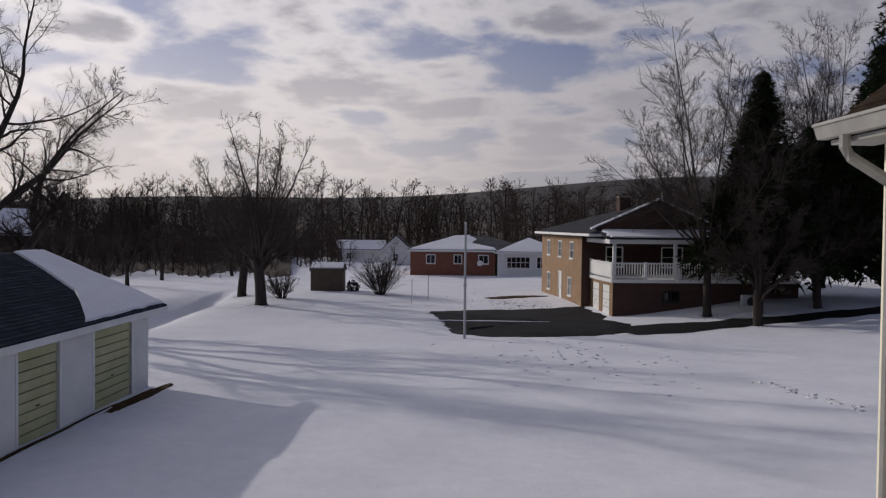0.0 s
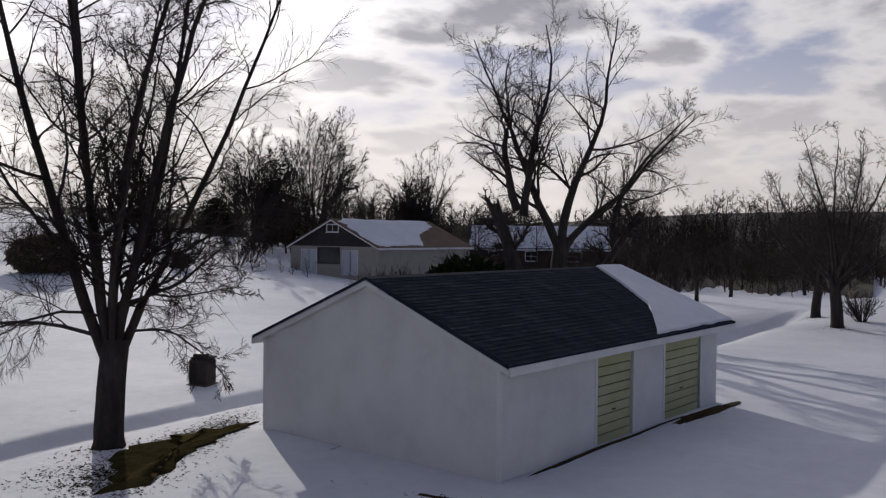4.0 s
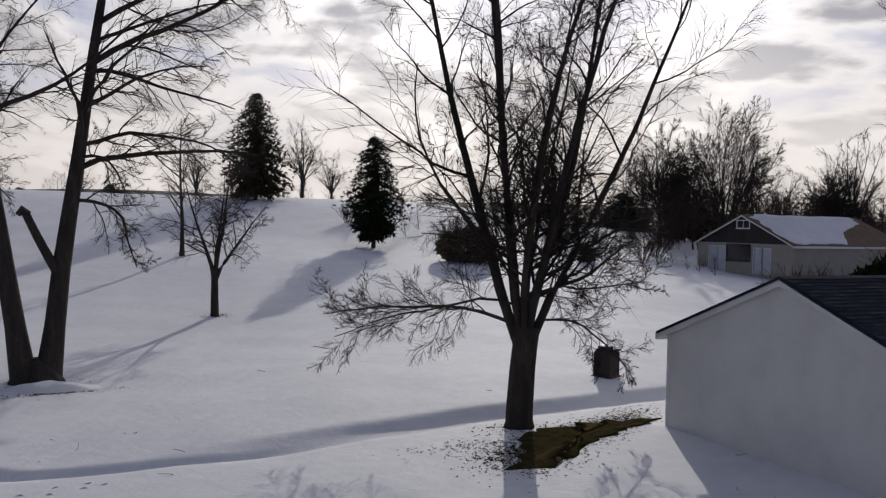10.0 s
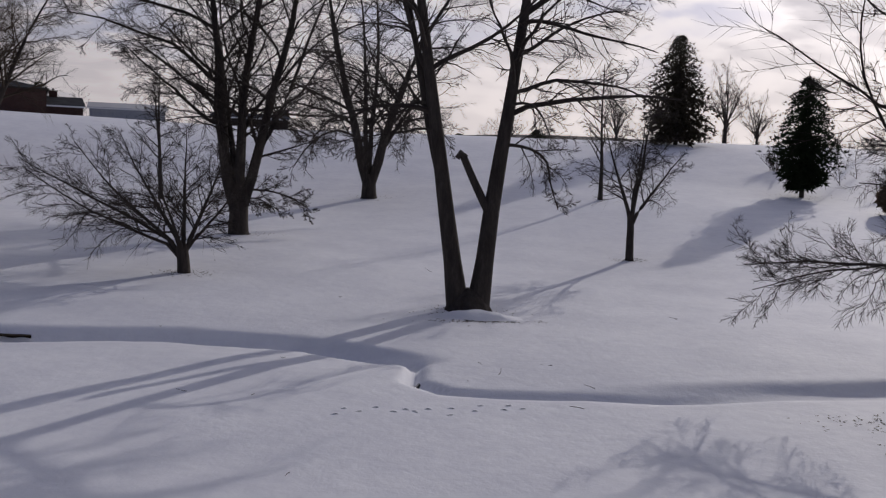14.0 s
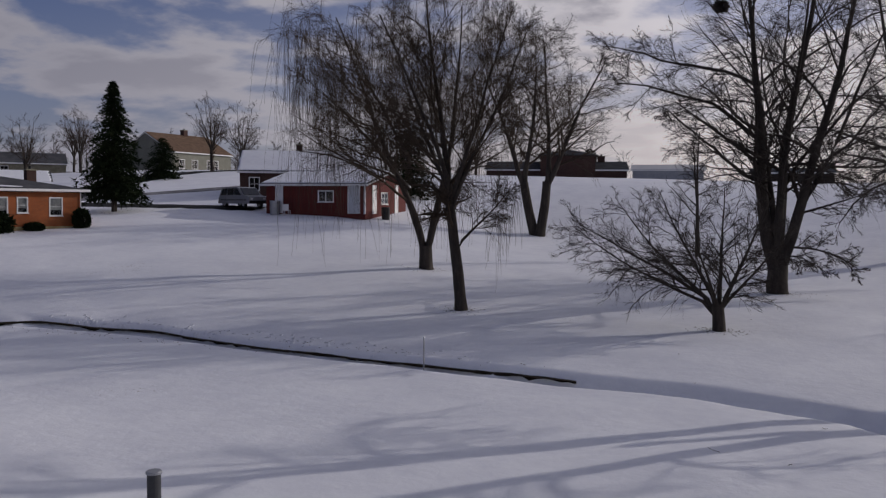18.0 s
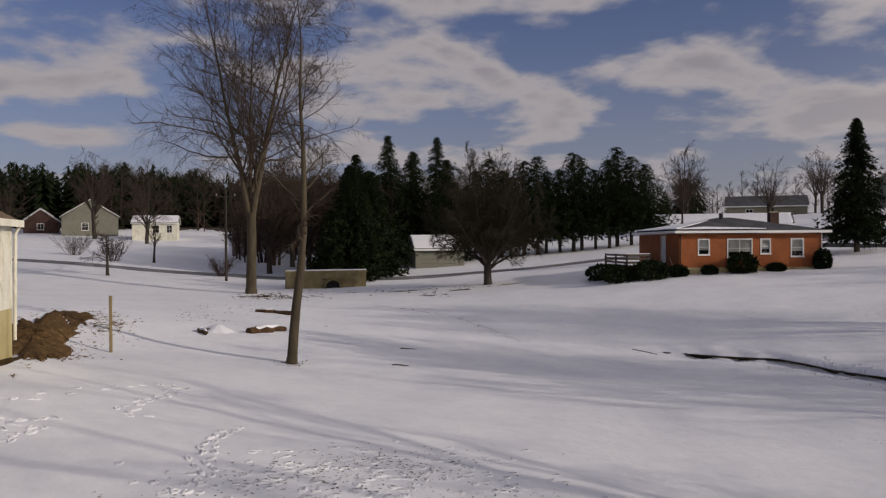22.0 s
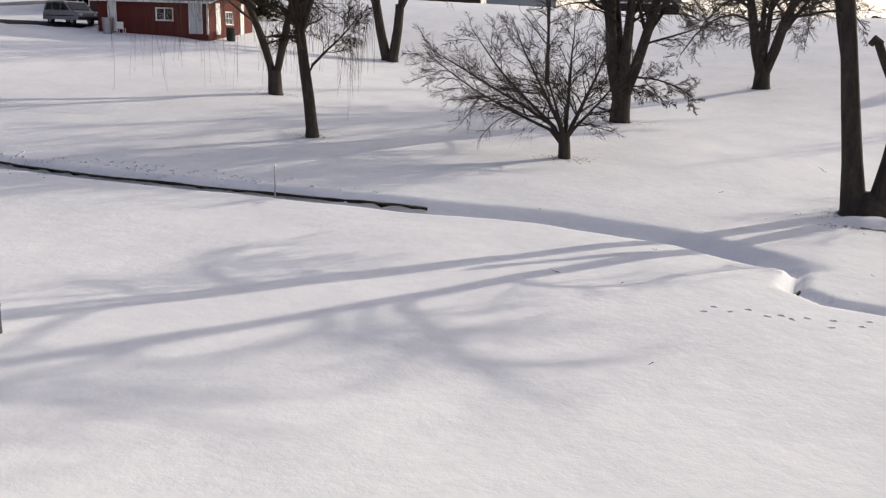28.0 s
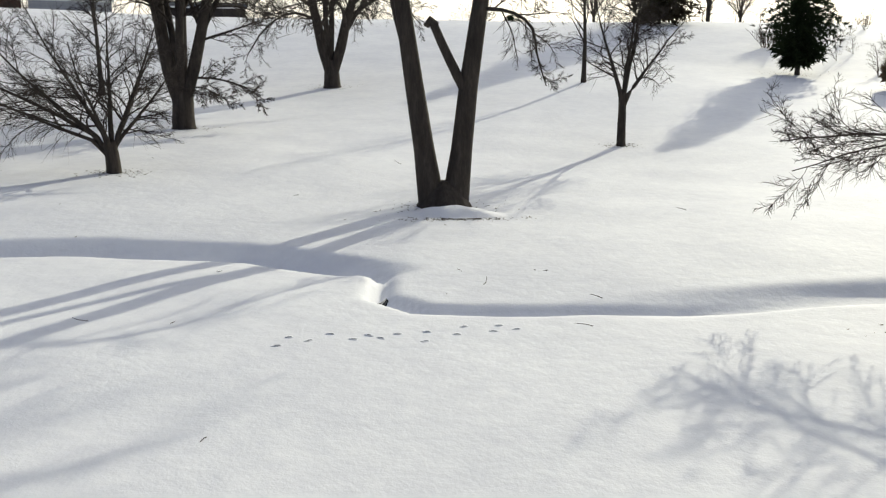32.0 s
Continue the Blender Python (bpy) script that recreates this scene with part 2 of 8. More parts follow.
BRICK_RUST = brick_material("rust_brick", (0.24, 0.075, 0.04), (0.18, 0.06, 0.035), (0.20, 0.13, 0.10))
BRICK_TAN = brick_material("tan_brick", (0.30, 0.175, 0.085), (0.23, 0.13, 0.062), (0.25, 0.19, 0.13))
RED_BOARD = material("barn_red_boards", [(0.085, 0.016, 0.013), (0.13, 0.025, 0.019)], 1.5, 20, 0.8, 0.15, stretch=(4, 4, 0.6))
BEIGE_WALL = material("beige_stucco", [(0.32, 0.30, 0.25), (0.42, 0.39, 0.33)], 1.2, 30, 0.9, 0.15)
DARK_BOARD = material("dark_brown_boards", [(0.03, 0.026, 0.024), (0.06, 0.05, 0.045)], 1.5, 20, 0.85, 0.2)
SHED_BROWN = material("brown_shed_boards", [(0.08, 0.06, 0.045), (0.13, 0.10, 0.075)], 1.8, 18, 0.85, 0.2)
PALE_GREEN = material("pale_green_siding", [(0.15, 0.15, 0.12), (0.22, 0.22, 0.178)], 1.0, 20, 0.7, 0.1)
CONCRETE = material("stained_concrete", [(0.24, 0.18, 0.07), (0.44, 0.37, 0.19), (0.56, 0.48, 0.29)], 1.3, 25, 0.9, 0.25, stretch=(1, 1, 0.35))
CONCRETE_GREY = material("grey_concrete", [(0.13, 0.12, 0.08), (0.23, 0.21, 0.15), (0.31, 0.29, 0.22)], 1.5, 25, 0.9, 0.25)
ASPHALT = material("wet_asphalt", [(0.008, 0.008, 0.009), (0.015, 0.015, 0.016), (0.028, 0.028, 0.030)], 0.8, 45, 0.8, 0.3, spec=0.1)
EARTH = material("wet_leaf_earth", [(0.025, 0.018, 0.010), (0.06, 0.04, 0.020), (0.13, 0.085, 0.04)], 3.0, 26, 0.95, 0.7, spec=0.05)
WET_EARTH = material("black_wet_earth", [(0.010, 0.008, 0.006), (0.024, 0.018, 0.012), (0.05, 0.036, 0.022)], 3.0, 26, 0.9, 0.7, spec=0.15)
LEAF_BED = material("brown_leaf_bed", [(0.034, 0.021, 0.010), (0.11, 0.066, 0.030), (0.22, 0.14, 0.068)], 5.0, 26, 0.95, 0.7, spec=0.05)
GRASS = material("winter_grass", [(0.026, 0.022, 0.010), (0.048, 0.040, 0.018), (0.080, 0.064, 0.032)], 3.0, 30, 0.95, 0.3, spec=0.0)
GREEN_STAKE = material("dull_green_stake", [(0.11, 0.12, 0.04), (0.18, 0.19, 0.075)], 4, 20, 0.7, 0.1)
BARK = material("grey_brown_bark", [(0.020, 0.016, 0.014), (0.045, 0.037, 0.031), (0.08, 0.066, 0.056)], 4.0, 22, 0.95, 0.8, stretch=(1, 1, 0.25))
BARK_PALE = material("pale_tan_bark", [(0.034, 0.027, 0.018), (0.066, 0.052, 0.034), (0.102, 0.082, 0.054)], 3.0, 20, 0.95, 0.6, stretch=(1, 1, 0.25))
TWIG = material("dark_twigs", [(0.026, 0.020, 0.017), (0.055, 0.043, 0.036)], 2.0, 12, 0.9, 0.0)
TWIG_TAN = material("tan_twigs", [(0.040, 0.028, 0.020), (0.075, 0.054, 0.037)], 2.0, 12, 0.9, 0.0)
TWIG_FAR = material("brown_wood_twigs", [(0.034, 0.023, 0.018), (0.066, 0.045, 0.034)], 0.5, 6, 0.9, 0.0)
NEEDLE = material("dark_green_needles", [(0.008, 0.013, 0.007), (0.016, 0.024, 0.011), (0.028, 0.036, 0.016)], 1.2, 9, 0.9, 0.0, spec=0.03)
TWIG_OLIVE = material("olive_brown_twigs", [(0.018, 0.015, 0.008), (0.036, 0.029, 0.015)], 0.5, 6, 0.9, 0.0)
SLUSH = material("slushy_road", [(0.10, 0.10, 0.11), (0.17, 0.17, 0.18), (0.30, 0.30, 0.32)], 0.6, 12, 0.8, 0.2, spec=0.1)
NEEDLE_RUST = material("winter_brown_needles", [(0.028, 0.024, 0.013), (0.056, 0.042, 0.022)], 1.2, 9, 0.8, 0.0)
LEAF_DRY = material("dry_tan_leaves", [(0.16, 0.10, 0.05), (0.26, 0.17, 0.09)], 3, 12, 0.9, 0.0)
RAIL_WOOD = material("green_tinged_timber", [(0.05, 0.04, 0.014), (0.095, 0.075, 0.028), (0.14, 0.112, 0.048)], 2.5, 30, 0.8, 0.35, stretch=(0.25, 1, 1))
POST_WOOD = material("weathered_post_wood", [(0.20, 0.15, 0.08), (0.32, 0.25, 0.14)], 3, 24, 0.9, 0.3, stretch=(1, 1, 0.2))
WOOD_CUT = material("rotten_log_wood", [(0.045, 0.024, 0.011), (0.10, 0.056, 0.027)], 4, 24, 0.95, 0.6)
IRON = material("dark_iron", [(0.02, 0.02, 0.022), (0.05, 0.05, 0.05)], 3, 30, 0.55, 0.2, metal=0.6)
PIPE_GREY = material("dull_grey_pipe", [(0.035, 0.037, 0.042), (0.07, 0.073, 0.08)], 5, 30, 0.6, 0.15)
GALV = material("galvanised_metal", [(0.30, 0.31, 0.33), (0.42, 0.43, 0.45)], 3, 30, 0.45, 0.1, metal=0.7)
WATER = material("dark_creek_water", [(0.012, 0.012, 0.014), (0.03, 0.03, 0.032)], 2, 12, 0.2, 0.1, spec=0.6)
CAR_PAINT = material("silver_blue_car_paint", [(0.22, 0.225, 0.235), (0.27, 0.275, 0.285)], 2, 40, 0.35, 0.0, metal=0.1)
RUBBER = material("black_rubber", [(0.012, 0.012, 0.012), (0.025, 0.025, 0.025)], 5, 40, 0.8, 0.1)
# near-black that stands in for the shade of rooms, door gaps and a pipe
UNLIT_DARK = material("painted_unlit_dark", [(0.01, 0.01, 0.01), (0.02, 0.018, 0.016)], 2, 20, 0.9, 0.0)
CURTAIN = material("pale_curtain", [(0.45, 0.44, 0.42), (0.6, 0.58, 0.55)], 6, 40, 0.9, 0.1, stretch=(3, 3, 0.3))
BROWN_LEAF = material("brown_leaf_mass", [(0.09, 0.066, 0.042), (0.18, 0.13, 0.08)], 2.0, 12, 0.9, 0.0)
WOODLAND = material("far_woodland_floor", [(0.035, 0.028, 0.023), (0.07, 0.055, 0.045), (0.10, 0.08, 0.065), (0.4, 0.4, 0.42)], 0.12, 0.8, 0.95, 0.0)
FLAG_RED = material("red_cloth", [(0.35, 0.02, 0.015), (0.45, 0.03, 0.02)], 4, 30, 0.8, 0.1)

# ---- mesh helpers ----


class Shape:
    """Vertices and faces of one part, gathered piece by piece."""

    def __init__(self):
        self.v, self.f = [], []

    def add(self, verts, faces):
        n = len(self.v)
        self.v += [tuple(p) for p in verts]
        self.f += [tuple(i + n for i in q) for q in faces]
        return self

    def box(self, x0, x1, y0, y1, z0, z1):
        v = [(x, y, z) for x in (x0, x1) for y in (y0, y1) for z in (z0, z1)]
        return self.add(v, [(0, 1, 3, 2), (4, 6, 7, 5), (0, 4, 5, 1), (2, 3, 7, 6), (0, 2, 6, 4), (1, 5, 7, 3)])

    def soft_box(self, x0, x1, y0, y1, z0, z1, c=0.01):
        """A box with chamfered upright and top edges."""
        def ring(i, z):
            return [(x0 + i + c, y0 + i, z), (x1 - i - c, y0 + i, z), (x1 - i, y0 + i + c, z), (x1 - i, y1 - i - c, z),
                    (x1 - i - c, y1 - i, z), (x0 + i + c, y1 - i, z), (x0 + i, y1 - i - c, z), (x0 + i, y0 + i + c, z)]
        v = ring(0, z0) + ring(0, z1 - c) + ring(c, z1)
        f = [tuple(reversed(range(8))), tuple(range(16, 24))]
        for k in (0, 8):
            f += [(k + i, k + (i + 1) % 8, k + 8 + (i + 1) % 8, k + 8 + i) for i in range(8)]
        return self.add(v, f)

    def prism(self, outline, vec):
        """A flat outline (3D points in one plane) pushed along vec."""
        n, d = len(outline), Vector(vec)
        v = [Vector(p) for p in outline] + [Vector(p) + d for p in outline]
        return self.add(v, [tuple(reversed(range(n))), tuple(range(n, 2 * n))] + [(i, (i + 1) % n, n + (i + 1) % n, n + i) for i in range(n)])

    def tube(self, points, radii, sides=8, cap=True):
        pts = [Vector(p) for p in points]
        rings = []
        for i, p in enumerate(pts):
            t = (pts[min(i + 1, len(pts) - 1)] - pts[max(i - 1, 0)]).normalized()
            a = t.cross(Vector((0, 0, 1)) if abs(t.z) < 0.9 else Vector((1, 0, 0))).normalized()
            b = t.cross(a)
            rings += [p + (a * math.cos(k * math.tau / sides) + b * math.sin(k * math.tau / sides)) * radii[i] for k in range(sides)]
        f = [(i * sides + k, i * sides + (k + 1) % sides, (i + 1) * sides + (k + 1) % sides, (i + 1) * sides + k) for i in range(len(pts) - 1) for k in range(sides)]
        if cap:
            f += [tuple(range(sides)), tuple(reversed(range((len(pts) - 1) * sides, len(pts) * sides)))]
        return self.add(rings, f)

    def mesh(self, name, smooth=False):
        me = bpy.data.meshes.new(name)
        me.from_pydata(self.v, [], self.f)
        bm = bmesh.new()
        bm.from_mesh(me)
        bmesh.ops.recalc_face_normals(bm, faces=bm.faces)
        bm.to_mesh(me)
        bm.free()
        if smooth:
            me.polygons.foreach_set("use_smooth", [True] * len(me.polygons))
        return me


def part(name, shape, mat, parent=None, label="", smooth=False, at=None):
    """One mesh object under a thing or a part, from a Shape or a mesh."""
    me = shape.mesh(name, smooth) if isinstance(shape, Shape) else shape
    if not me.materials:
        me.materials.append(mat)
    ob = new(name, me)
    ob.parent = parent
    if at is not None:
        ob.matrix_basis = at
    if label:
        ob["label"] = label
    return ob


def thing(name, m, label, category, group="", kind=""):
    ob = new(name)
    ob.matrix_basis = m
    return tagged(ob, label, category, group, kind)


def fast_mesh(name, verts, quads, tris=None, smooth=True):
    """A mesh straight from arrays."""
    me = bpy.data.meshes.new(name)
    nq, nt_ = len(quads), 0 if tris is None else len(tris)
    me.vertices.add(len(verts))
    me.vertices.foreach_set("co", np.asarray(verts, np.float32).ravel())
    loops = np.asarray(quads, np.int32).ravel()
    if nt_:
        loops = np.r_[loops, np.asarray(tris, np.int32).ravel()]
    me.loops.add(len(loops))
    me.loops.foreach_set("vertex_index", loops)
    me.polygons.add(nq + nt_)
    me.polygons.foreach_set("loop_start", np.r_[np.arange(nq) * 4, nq * 4 + np.arange(nt_) * 3].astype(np.int32))
    me.polygons.foreach_set("use_smooth", np.full(nq + nt_, smooth))
    me.update(calc_edges=True)
    me.validate()
    return me


# ---- lie of the land: spot heights (x, y, z) ----
YARD = [(0, 4, 0.1), (15, 9, 0.0), (27, 9, 0.0), (15, 17, 0.0), (-12, 9.6, 0.0), (39, -1, 0.0), (53, 11, 0.0), (65, 9, 0.0), (86, 0, 0.0),
        (45, -16, 0.0), (52, -21, 0.9), (49.7, -17.6, 0.75), (49.8, -19.6, 1.1), (46.5, -18, 0.1), (52, -9, -0.2), (68, -8, -0.1), (105, 6, 0.0), (-6, -2, 0.7), (-21, -7, 2.06), (-27, -6.8, 1.9), (8, -4, 0.4), (30, -14, 0.2)]
CREEK_SIDE = [(-36, 16, 0.05), (-28, 21, 0.0), (-20, 22, 0.0), (-10, 22, 0.0), (-3, 22, 0.0), (0, 18.5, 0.0), (5, 18.4, 0.0), (12, 18.6, 0.0), (18, 22.7, 0.2), (12, 18.3, 0.0), (30, 25, 0.2), (40, 18, 0.0)]
HILL = [(1.5, 29, 0.0), (9.7, 40.9, 0.48), (-9.3, 44, 0.88), (-3.9, 61.9, 1.97), (-8.9, 32.8, 0.43), (27.7, 64.3, 2.99), (25.8, 91.4, 7.15), (11.8, 58.8, 2.58),
        (30.5, 54, 2.43), (40, 52.6, 2.43), (58, 55, 1.4), (0, 96, 7.4), (-20, 92, 7.0), (45, 85, 6.9), (-36, 84, 7.0), (65, 75, 4.0), (10, 130, 6.5), (-40, 130, 7.5), (80, 110, 5.0)]
WEST = [(-19.9, 32.4, 0.41), (-27.9, 41.5, 1.31), (-32.3, 64.3, 2.51), (-43.4, 54.9, 4.09), (-50, 52, 4.2), (-54, 37.7, 3.26), (-55.5, 27.7, 2.81), (-62.5, 46.6, 4.14),
        (-108, 88, 9.8), (-32, 1, 0.76), (-70, -1, 1.27), (-32.6, -5.3, 1.24), (-75, 6, 1.4), (-66, 17, 1.85), (-91, 18, 2.6), (-92, -22, 3.4), (-60, -18, 2.2), (-149, -18, 5.9), (-161, -36, 7.2), (-85, 45, 5.0), (-160, 60, 8.0), (-36.8, -9.6, 2.45), (-31, -6.5, 1.5)]
FAR = [(250, 0, 0.0), (200, 120, 3.0), (60, 260, 5.0), (-150, 220, 9.0), (-260, -20, 14.0), (-240, -90, 14.0), (-100, -120, 6.0), (60, -120, 4.0), (180, -100, 4.0), (0, -40, 2.0)]
SPOTS = np.array(YARD + CREEK_SIDE + HILL + WEST + FAR, float)


def spline_kernel(d2):
    return d2 * np.log(np.maximum(d2, 1e-9)) * 0.5


def fit_land():
    p, z = SPOTS[:, :2] / 50, SPOTS[:, 2]
    n = len(p)
    a = np.zeros((n + 3, n + 3))
    a[:n, :n] = spline_kernel(((p[:, None] - p[None]) ** 2).sum(-1)) + np.eye(n) * 0.004
    a[:n, n], a[:n, n + 1:] = 1, p
    a[n:, :n] = a[:n, n:].T
    return np.linalg.solve(a, np.r_[z, 0, 0, 0])


LAND = fit_land()
CREEK = np.array([(-38.0, 16.6), (-33.8, 20.9), (-28.0, 22.5), (-20.4, 22.8), (-14.5, 23.0), (-10.5, 23.2), (-6.7, 23.8), (-2.8, 23.3), (-0.1, 21.7),
                  (-0.15, 19.7), (0.6, 18.9), (2.7, 18.8), (5.2, 19.1), (8.1, 19.7), (11.7, 20.2), (14.5, 20.2), (17.5, 20.2), (28.0, 20.6), (44.0, 16.0), (62.0, 15.7)])


def creek_offset(x, y):
    """Distance from the creek's line and how far along it, from 0 to 1."""
    best, along = np.full(np.shape(x), 1e9), np.zeros(np.shape(x))
    n = len(CREEK) - 1
    for i in range(n):
        a, b = CREEK[i], CREEK[i + 1]
        d = b - a
        t = np.clip(((x - a[0]) * d[0] + (y - a[1]) * d[1]) / (d @ d), 0, 1)
        r = np.hypot(x - a[0] - t * d[0], y - a[1] - t * d[1])
        near = r < best
        best, along = np.where(near, r, best), np.where(near, (i + t) / n, along)
    return best, along


def smooth_step(a, b, x):
    t = np.clip((x - a) / (b - a), 0, 1)
    return t * t * (3 - 2 * t)


def land(x, y):
    """Height of the snow at places given as arrays."""
    x, y = np.asarray(x, float), np.asarray(y, float)
    shape, xf, yf = x.shape, x.ravel(), y.ravel()
    p = SPOTS[:, :2] / 50
    z = LAND[-3] + LAND[-2] * xf / 50 + LAND[-1] * yf / 50
    for i in range(len(p)):
        z = z + LAND[i] * spline_kernel((xf / 50 - p[i, 0]) ** 2 + (yf / 50 - p[i, 1]) ** 2)
    r, az = np.hypot(xf, yf), np.degrees(np.arctan2(xf, yf))
    ridge = 6 + smooth_step(420, 1300, r) * (26 + 8 * np.sin(np.radians(az * 5)) + 5 * np.sin(np.radians(az * 11 + 30)) + 46 * np.exp(-((az - 118) / 24) ** 2))
    w = smooth_step(210, 420, r)
    z = z * (1 - w) + ridge * w
    # drifts and small unevenness of the lawn
    z = z + 0.05 * np.sin(xf * 0.31 + 1.3 * np.sin(yf * 0.17)) * np.sin(yf * 0.27 + 0.8) + 0.02 * np.sin(xf * 1.1 + yf * 0.6) * np.sin(yf * 0.9 - xf * 0.4)
    d, t = creek_offset(xf, yf)
    # round the bend the stream is only a crack under the snow
    crack = smooth_step(0.38, 0.44, t) * (1 - smooth_step(0.58, 0.73, t))
    # broad hollow, then the cut itself with a steep far bank
    z = z - 0.10 * np.exp(-(d / 2.2) ** 2) - smooth_step(0.0, 0.03, t) * (0.45 * (1 - crack) * (1 - 0.42 * smooth_step(0.55, 0.72, t)) * np.exp(-(d / 0.62) ** 4) + 0.24 * crack * np.exp(-(d / 0.2) ** 2))
    z = z - 0.55 * smooth_step(30, 40, xf) * np.exp(-(d / 1.7) ** 2) * (1 - smooth_step(0.985, 1.0, t))
    return z.reshape(shape)


def land_z(x, y):
    return float(land(np.array([x]), np.array([y]))[0])


def build_ground():
    n, cx, cy, a = 420, 0.0, 20.5, 4.0
    b = math.asinh(2600 / a)
    u = a * np.sinh(np.linspace(-b, b, n))
    gx, gy = np.meshgrid(cx + u, cy + u, indexing="ij")
    gz = land(gx, gy)
    idx = np.arange(n * n).reshape(n, n)
    quads = np.stack([idx[:-1, :-1], idx[1:, :-1], idx[1:, 1:], idx[:-1, 1:]], -1).reshape(-1, 4)
    me = fast_mesh("ground", np.stack([gx, gy, gz], -1).reshape(-1, 3), quads)
    me.materials.append(SNOW)
    return tagged(new("ground", me), "snow-covered lawn rolling down to a small creek and up a hill", "ground", kind="structure")


ground = build_ground()


def ribbon(name, line, width, lift, mat, label, category, kind="structure", ragged=0.0, step=0.7, seed=1, thick=0.05):
    """A strip laid on the land along a line of (x, y), with uneven edges and a real thickness."""
    rng = np.random.default_rng(seed)
    p = np.array(line, float)
    seg = np.r_[0, np.cumsum(np.hypot(*np.diff(p, axis=0).T))]
    s = np.arange(0, seg[-1], step)
    c = np.stack([np.interp(s, seg, p[:, 0]), np.interp(s, seg, p[:, 1])], -1)
    w = np.interp(s, seg, width if np.ndim(width) else np.full(len(p), width))
    for _ in range(3):
        c[1:-1] = (c[:-2] + 2 * c[1:-1] + c[2:]) / 4
    t = np.gradient(c, axis=0)
    t /= np.linalg.norm(t, axis=1)[:, None]
    side = np.stack([-t[:, 1], t[:, 0]], -1)
    across = np.linspace(-1, 1, 7)
    w2 = w[:, None] * across[None] / 2
    w2 = w2 + np.sign(across)[None] * (np.abs(across) > 0.9)[None] * rng.normal(0, ragged, (len(s), 7))
    xy = c[:, None] + side[:, None] * w2[..., None]
    z = land(xy[..., 0], xy[..., 1]) + lift - thick * (np.abs(across) > 0.9)[None]
    v = np.concatenate([xy, z[..., None]], -1).reshape(-1, 3)
    idx = np.arange(len(s) * 7).reshape(len(s), 7)
    q = np.stack([idx[:-1, :-1], idx[1:, :-1], idx[1:, 1:], idx[:-1, 1:]], -1).reshape(-1, 4)
    me = fast_mesh(name, v, q)
    me.materials.append(mat)
    return tagged(new(name, me), label, category, kind=kind)


def patch(name, cx, cy, rx, ry, turn, lift, mat, label, category, kind="structure", rag=0.25, seed=2, dome=0.0, rings=8, spokes=40, rough=0.6):
    """A ragged-edged patch lying on the land."""
    rng = np.random.default_rng(seed)
    a = np.linspace(0, math.tau, spokes, endpoint=False)
    rr = np.linspace(0.02, 1, rings)
    edge = 1 + rag * ((np.sin(a * 3 + seed) * 0.5 + np.sin(a * 7 + 2 * seed) * 0.3)[None] + rng.normal(0, 0.35, spokes)[None] * rr[:, None] ** 5)
    px = rr[:, None] * edge * np.cos(a)[None] * rx
    py = rr[:, None] * edge * np.sin(a)[None] * ry
    c, s = math.cos(radians(turn)), math.sin(radians(turn))
    x, y = cx + c * px - s * py, cy + s * px + c * py
    z = land(x, y) + lift * (1 - 2.2 * (rr[:, None] > 0.99)) + dome * (1 - rr[:, None] ** 2) ** 1.5 * (1 + rough * (np.sin(x * 4.1 + seed) * np.sin(y * 5.3) + 0.6 * np.sin(x * 9.7 - y * 7.1) + rng.normal(0, 0.15, (rings, spokes))))
    idx = np.arange(rings * spokes).reshape(rings, spokes)
    q = np.stack([idx[:-1], np.roll(idx, -1, 1)[:-1], np.roll(idx, -1, 1)[1:], idx[1:]], -1).reshape(-1, 4)
    me = fast_mesh(name, np.stack([x, y, z], -1).reshape(-1, 3), np.flip(q, 1), [tuple(idx[0, [0, i, i + 1]]) for i in range(1, spokes - 1)])
    me.materials.append(mat)
    return tagged(new(name, me), label, category, kind=kind)


def lot(name, outline, lift, mat, label, category, seed=3, rag=0.12, rings=7):
    """A paved lot with the given outline, draped on the land, its edge a little uneven."""
    rng = np.random.default_rng(seed)
    p = np.array(outline + outline[:1], float)
    seg = np.r_[0, np.cumsum(np.hypot(*np.diff(p, axis=0).T))]
    s = np.arange(0, seg[-1], 0.4)
    e = np.stack([np.interp(s, seg, p[:, 0]), np.interp(s, seg, p[:, 1])], -1)
    c = e.mean(0)
    e = e + rng.normal(0, rag, e.shape)
    f = np.linspace(0.02, 1, rings)[:, None, None]
    xy = c + (e[None] - c) * f
    n = len(s)
    zz = land(xy[..., 0], xy[..., 1]) + lift
    zz[-1] -= lift + 0.05
    idx = np.arange(rings * n).reshape(rings, n)
    q = np.stack([idx[:-1], np.roll(idx, -1, 1)[:-1], np.roll(idx, -1, 1)[1:], idx[1:]], -1).reshape(-1, 4)
    me = fast_mesh(name, np.concatenate([xy, zz[..., None]], -1).reshape(-1, 3), q, [tuple(idx[0, [0, i, i + 1]]) for i in range(1, n - 1)])
    me.materials.append(mat)
    return tagged(new(name, me), label, category, kind="structure")


# ---- parts of buildings ----


